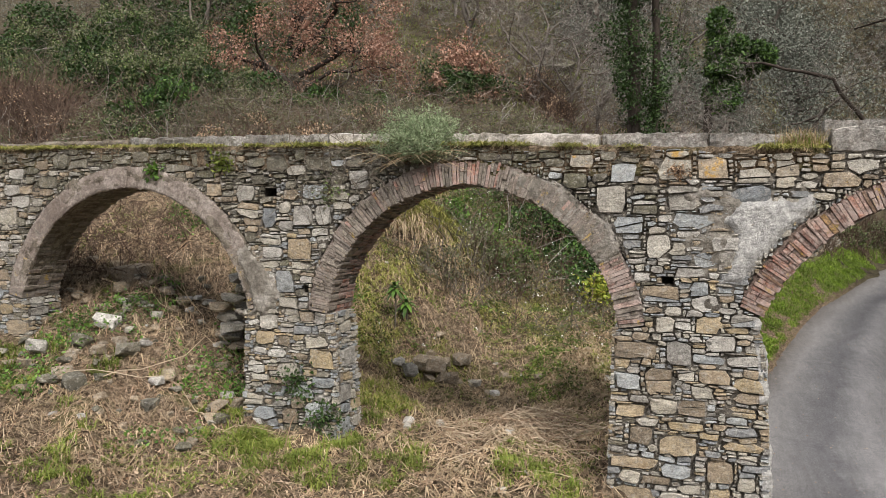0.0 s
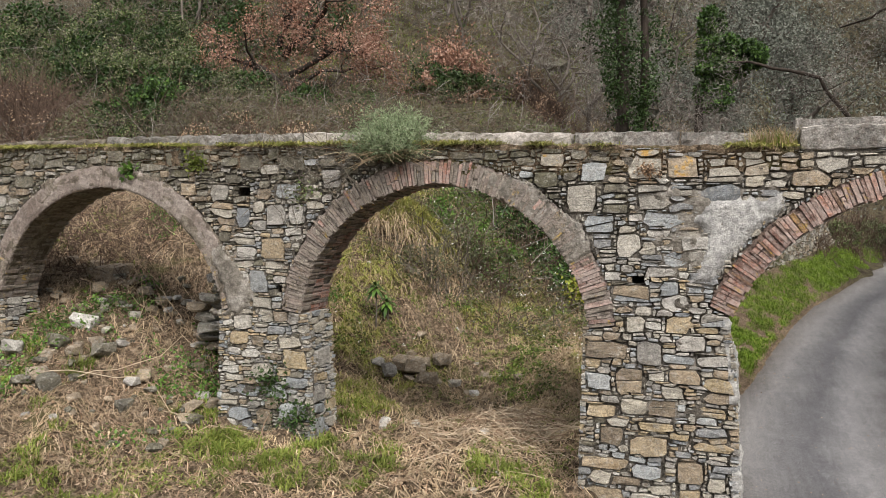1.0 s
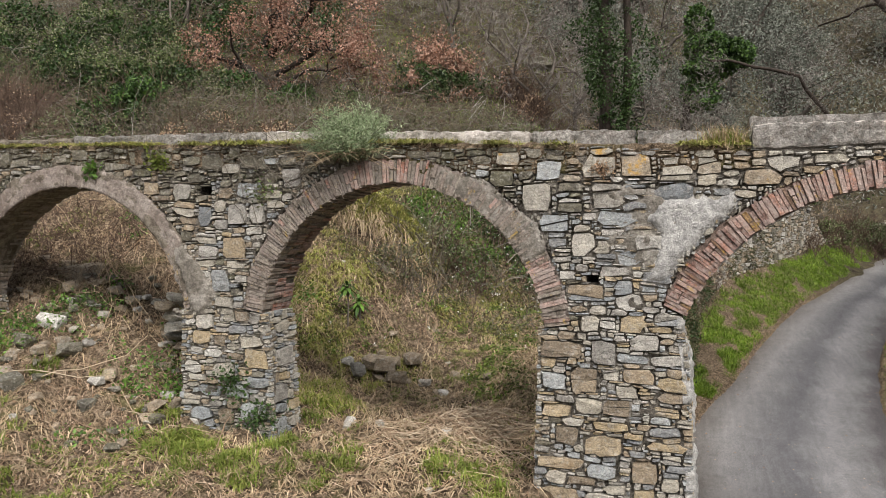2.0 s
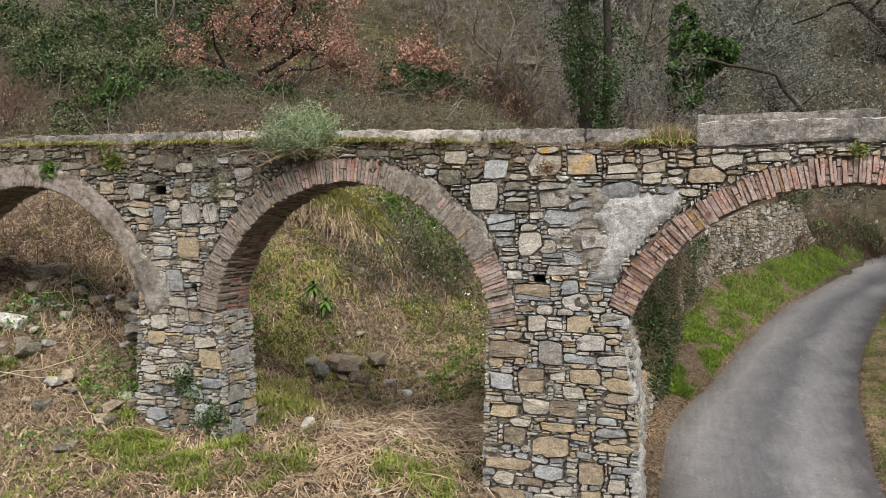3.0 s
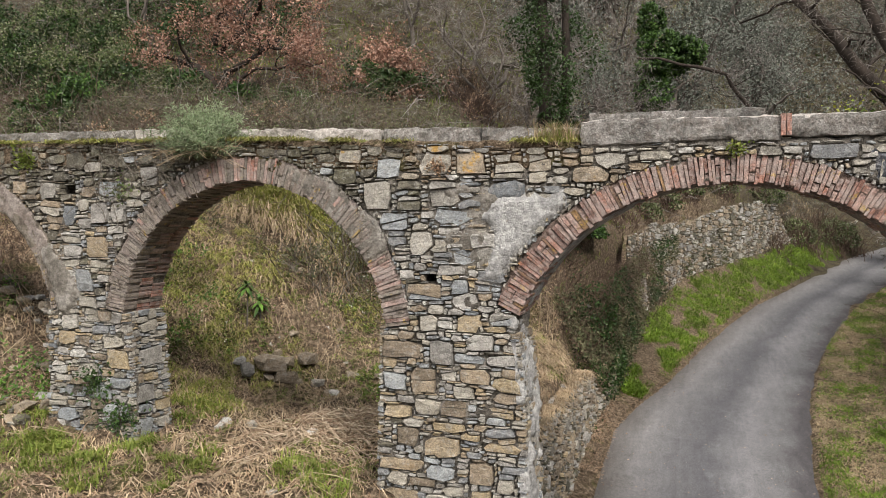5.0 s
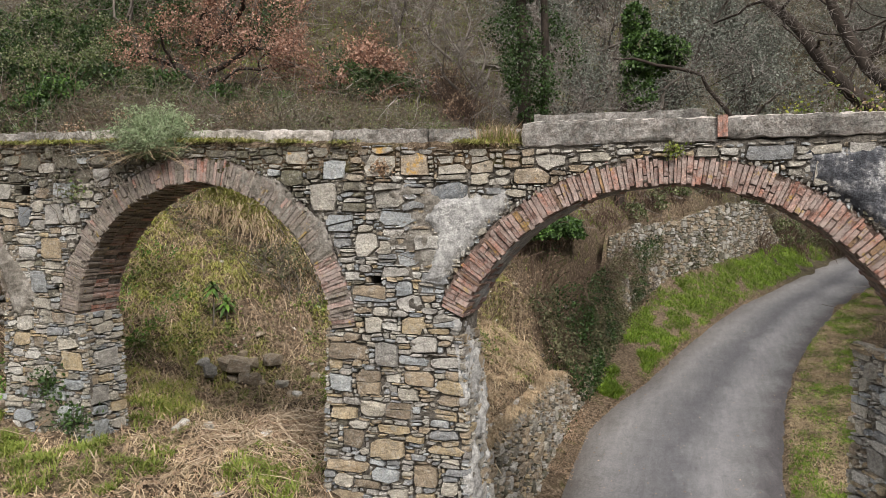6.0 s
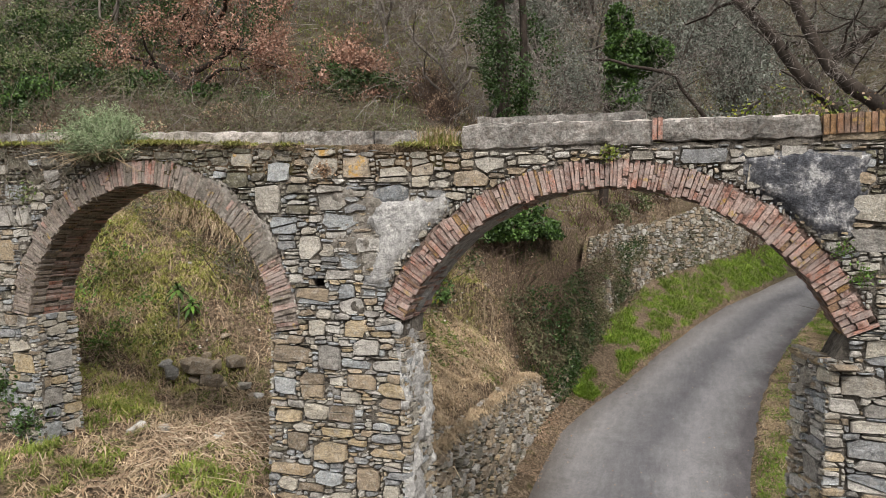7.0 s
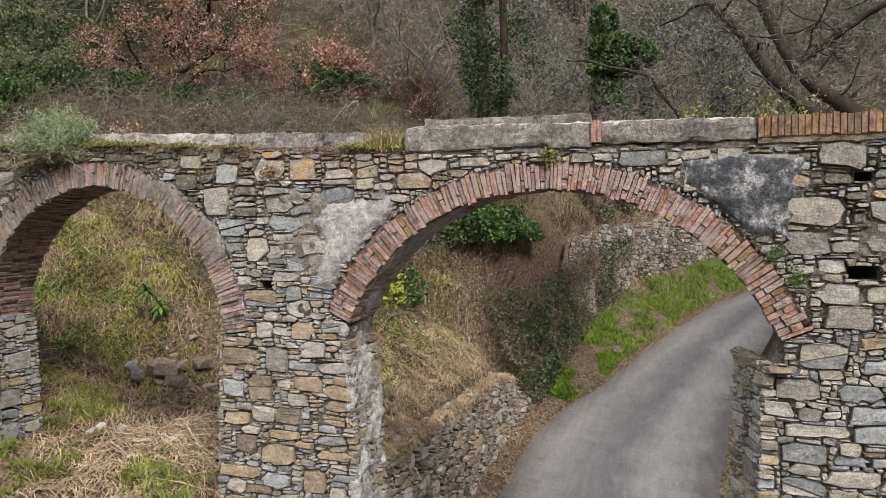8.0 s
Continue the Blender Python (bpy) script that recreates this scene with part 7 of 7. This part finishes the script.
def loquat(x, y, h, n):
    """A young evergreen with rosettes of long hanging leaves."""
    ob = base("loquat_plant", "young evergreen with rosettes of long green leaves", "plant", group="young evergreens", at=foot(x, y))
    part("stem", mesh_of("stem", *tubes([[(0, 0, 0), (0.02, 0, h * 0.5), (0.0, 0.02, h)]], [[0.018, 0.014, 0.01]], 6), BARK_GREY), ob)
    for i in range(n):
        a = i * 2.4
        el = 1.2 - 1.5 * i / n
        d = np.array([math.cos(a) * math.cos(el), math.sin(a) * math.cos(el), math.sin(el)])
        s = np.array([-math.sin(a), math.cos(a), 0])
        L = rv.uniform(0.18, 0.28)
        c = np.array([0, 0, h - 0.1 * i / n])
        rows = []
        for f, w in ((0.0, 0.008), (0.3, 0.03), (0.65, 0.036), (0.9, 0.016), (1.0, 0.003)):
            m = c + d * L * f - np.array([0, 0, 0.16 * f * f])
            rows += [m - s * w, m + np.array([0, 0, -0.008]), m + s * w]
        F = [(3 * r + k, 3 * r + k + 1, 3 * r + k + 4, 3 * r + k + 3) for r in range(4) for k in range(2)]
        part("leaf", mesh_of("leaf", rows, F, IVY_MIX if i % 3 else BROAD), ob)


loquat(-5.45, 3.9, 0.9, 30)
loquat(-5.3, 4.1, 0.55, 24)
# white flowers in the grass
x, y = spread(rv, 160, -5.0, -2.2, 6.0, 8.6)
x2, y2 = spread(rv, 60, -6, -1, 3, 9)
x, y = np.concatenate([x, x2]), np.concatenate([y, y2])
B = on_land(x, y) + np.stack([0 * x, 0 * x, rv.uniform(0.12, 0.7, len(x))], -1)
stuff("white_flowers", joined(*[leaves(B + rv.normal(size=B.shape) * 0.012, (0.022, 0.035), rv, 1.0, 0.5) for _ in range(4)]), PETAL, "small white flowers in the grass", "flowers")
# overhanging dry grass at the head of the bank
x, y = spread(rv, 110, -8.2, -4.6, 7.8, 9.2)
tx, ty = tufts(rv, x, y, 22, 0.12)
half = rv.rand(len(tx)) < 0.5
B = on_land(tx, ty)
stuff("long_grass", blades(B[half], (0.2, 0.5), 0.006, 1.8, rv, 1.0), STRAW, "long dry grass hanging over the bank", "grass")
stuff("long_grass", blades(B[~half], (0.2, 0.5), 0.006, 1.2, rv, 0.8), GRASS, "long green grass at the head of the bank", "grass")
# the shaggy tussock that crowns the bank
tus = base("grass_tussock", "shaggy overhanging tussock, green on top and straw below", "grass tussock", at=foot(-6.0, 6.4))
n = 9000
dx = rv.uniform(-1.5, 1.6, n)
dy = rv.uniform(-0.5, 0.5, n)
lift = 0.35 * (1 - (dx / 1.8) ** 2) * (1 - (dy / 0.75) ** 2) * (1 + 0.3 * fbm(dx * 3, dy * 3, 6))
o = np.array(foot(-6.0, 6.4))
B = on_land(dx - 6.0, dy + 6.4, -0.02) + np.stack([0 * dx, 0 * dx, lift], -1) - o
low = dy + 0.22 * rv.normal(size=n) < -0.2
tagged(part("dry_grass", mesh_of("dry_grass", *blades(B[low], (0.15, 0.38), 0.01, 1.6, rv, 1.5), STRAW), tus), kind="stuff")
tagged(part("green_grass", mesh_of("green_grass", *blades(B[~low], (0.12, 0.34), 0.012, 1.2, rv, 0.8), TOP_GRASS), tus), kind="stuff")
# broad green leaves with white flowers beside it
x, y = spread(rv, 240, -5.6, -3.6, 7.0, 8.8)
tx, ty = tufts(rv, x, y, 26, 0.2)
stuff("weeds", leaves(on_land(tx, ty, 0.14) + rv.normal(size=(len(tx), 3)) * 0.08, (0.03, 0.07), rv, 1.5, 0.3), BROAD, "leafy green plants with white flowers", "weeds")
# roots hanging from the broken bank behind the first arch
st = stems(on_land(rv.uniform(-12.6, -9.6, 320), rv.uniform(1.9, 4.2, 320)), (0.3, 0.9), 1.2, 0.9, rv, 7, 0.9)
stuff("hanging_roots", tubes(st, np.linspace(0.009, 0.003, 7)[None] * np.ones((320, 1))), TWIG_BROWN, "brown roots hanging down the broken bank", "roots")
# leafless undergrowth covering the slope beyond the lane
n = 26000
x, y = spread(rv, n, 7, 26, 4, 44, lambda x, y: x > road_right(y) + 2.2)
P = on_land(x, y) + np.stack([0 * x, 0 * x, rv.uniform(0, 1, len(x)) ** 1.3 * 4.0 * (0.4 + np.abs(fbm(x * 0.5, y * 0.5, 8)))], -1)
stuff("undergrowth", leaves(P, (0.012, 0.026), rv, 16), FAR_TWIGS, "grey-brown leafless undergrowth on the slope", "undergrowth")
n = 48000
x, y = rv.uniform(2, 36, n), rv.uniform(40, 66, n)
ok = (x > road_right(y) + 1.5) | (y > 46)
x, y = x[ok], y[ok]
n = len(x)
P = on_land(x, y) + np.stack([0 * x, 0 * x, rv.uniform(0, 1, n) ** 1.2 * 5.0 * (0.3 + np.abs(fbm(x * 0.4, y * 0.4, 18)))], -1)
grove = fbm(x * 0.2, y * 0.2, 28) + 0.2 * rv.normal(size=n) > -0.05
stuff("far_wood", leaves(P[grove], (0.06, 0.16), rv, 2.4), OLIVE, "silvery olives on the hillside across the lane", "wood")
stuff("far_wood", leaves(P[~grove], (0.02, 0.05), rv, 12), FAR_TWIGS, "leafless wood on the hillside across the lane", "wood")
# twigs and weeds in the ruined ground behind the first arch
x, y = spread(rv, 380, -11.5, -6.4, 1.2, 5.5, bank_only)
st = stems(on_land(x, y), (0.3, 1.0), 1.2, 0.5, rv, 6, 0.4)
stuff("dead_stalks", tubes(st, np.linspace(0.006, 0.002, 6)[None] * np.ones((len(x), 1))), STRAW, "tangle of dead stalks behind the arch", "stalks")
x, y = spread(rv, 420, -11.0, -6.3, -1.2, 5.0, lambda x, y: (fbm(x * 1.4, y * 1.4, 14) > 0.12) & ~in_wall(x, y))
tx, ty = tufts(rv, x, y, 40, 0.16)
stuff("weeds", leaves(on_land(tx, ty, 0.1) + rv.normal(size=(len(tx), 3)) * 0.08, (0.02, 0.05), rv), BROAD, "leafy green weeds among the stones", "weeds")


# ---- fallen stones ----
def rock(x, y, s, tone, rng, label, sink=0.25, squash=0.65):
    bm = bmesh.new()
    for i in range(18):
        p = Vector(rng.normal(size=3)).normalized()
        p = Vector([math.copysign(abs(c) ** 0.6, c) for c in p]) * 0.46 * rng.uniform(0.8, 1.05)
        bm.verts.new(p)
    hull = bmesh.ops.convex_hull(bm, input=list(bm.verts))
    bmesh.ops.delete(bm, geom=[v for v in bm.verts if not v.link_faces], context="VERTS")
    bmesh.ops.subdivide_edges(bm, edges=list(bm.edges), cuts=1)
    for v in bm.verts:
        v.co += noise.noise_vector(v.co * 5 + Vector((x * 3, y * 5, 0))) * 0.035
    bmesh.ops.triangulate(bm, faces=list(bm.faces))
    me = bpy.data.meshes.new("rock")
    bm.to_mesh(me)
    bm.free()
    me.materials.append(STONE[tone])
    ob = tagged(new("rock", me), label, "rock", group="fallen stones")
    ob.matrix_basis = Matrix.Translation((x, y, float(land_z(x, y)) + s * squash * (0.5 - sink))) @ Matrix.Rotation(rng.uniform(0, 6.28), 4, "Z") @ Matrix.Rotation(rng.uniform(-0.3, 0.3), 4, "X") @ Matrix.Diagonal((s * rng.uniform(0.8, 1.3), s * rng.uniform(0.7, 1.1), s * squash, 1))


rr = np.random.RandomState(77)
rock(-9.42, 0.8, 0.5, "pale", rr, "white limestone block lying on the bank")
for layer in range(9):
    z = 1.95 + 0.16 * layer
    for k in range(3 if layer < 6 else 2):
        x, y = -7.75 + 0.38 * k + 0.05 * layer * (k == 0) + rr.uniform(-0.16, 0.16), 1.55 + 0.03 * layer + rr.uniform(-0.16, 0.16)
        size = rr.uniform(0.34, 0.56)
        rock(x, y, size, str(rr.choice(["brown", "mossy", "grey"])), rr, "brown stone of a broken stub of masonry", 0.5 - (z - float(land_z(x, y))) / size / 0.45, 0.45)
rock(-10.2, 2.3, 1.0, "brown", rr, "brown ledge of rock on the bank", 0.42, 0.7)
for x, y, s in ((-4.35, 3.1, 0.5), (-4.7, 2.8, 0.46), (-4.55, 3.25, 0.5), (-4.1, 3.0, 0.42), (-4.3, 3.35, 0.38), (-4.05, 3.7, 0.42), (-4.45, 3.0, 0.32), (-3.75, 3.5, 0.3), (-5.0, 3.0, 0.28), (-3.45, 3.3, 0.22), (-4.2, 3.1, 0.25), (-3.3, 3.9, 0.3), (-2.6, 3.6, 0.2), (-4.6, 3.6, 0.35), (-3.95, 3.15, 0.2)):
    rock(x, y, s, rr.choice(["grey", "brown", "brown"]), rr, "brown-grey stone in a heap behind the arch", -0.1 if s > 0.33 else 0.2, 0.7)
for i in range(200):
    x, y = rr.uniform(-11.5, -6.3), rr.uniform(-1.2, 2.6)
    if not bool(in_wall(np.array(x), np.array(y))):
        rock(x, y, float(rr.gamma(2.5, 0.06) + 0.05), str(rr.choice(["grey", "brown", "mossy", "pale"], p=[0.17, 0.5, 0.32, 0.01])), rr, "fallen stone half sunk in the rubbly bank", 0.22)
for i in range(24):
    x, y = rr.uniform(-6.3, -1.3), rr.uniform(-0.8, 6.0)
    if not bool(in_wall(np.array(x), np.array(y))):
        rock(x, y, float(rr.gamma(3, 0.04) + 0.05), str(rr.choice(["grey", "brown", "pale"])), rr, "small stone half sunk in the grassy bank")
for i in range(46):
    u = rr.uniform(9.0, 13.4)
    rock(float(edge_x(u)) + rr.uniform(-2.6, 0.05), u, float(rr.gamma(3, 0.055) + 0.1), ("brown", "mossy", "mossy")[i % 3], rr, "brown stone bedded in the earth face", 0.38)
rock(-6.4, 26.5, 1.6, "mossy", rr, "brown outcrop of rock on the upper slope", 0.3, 0.7)
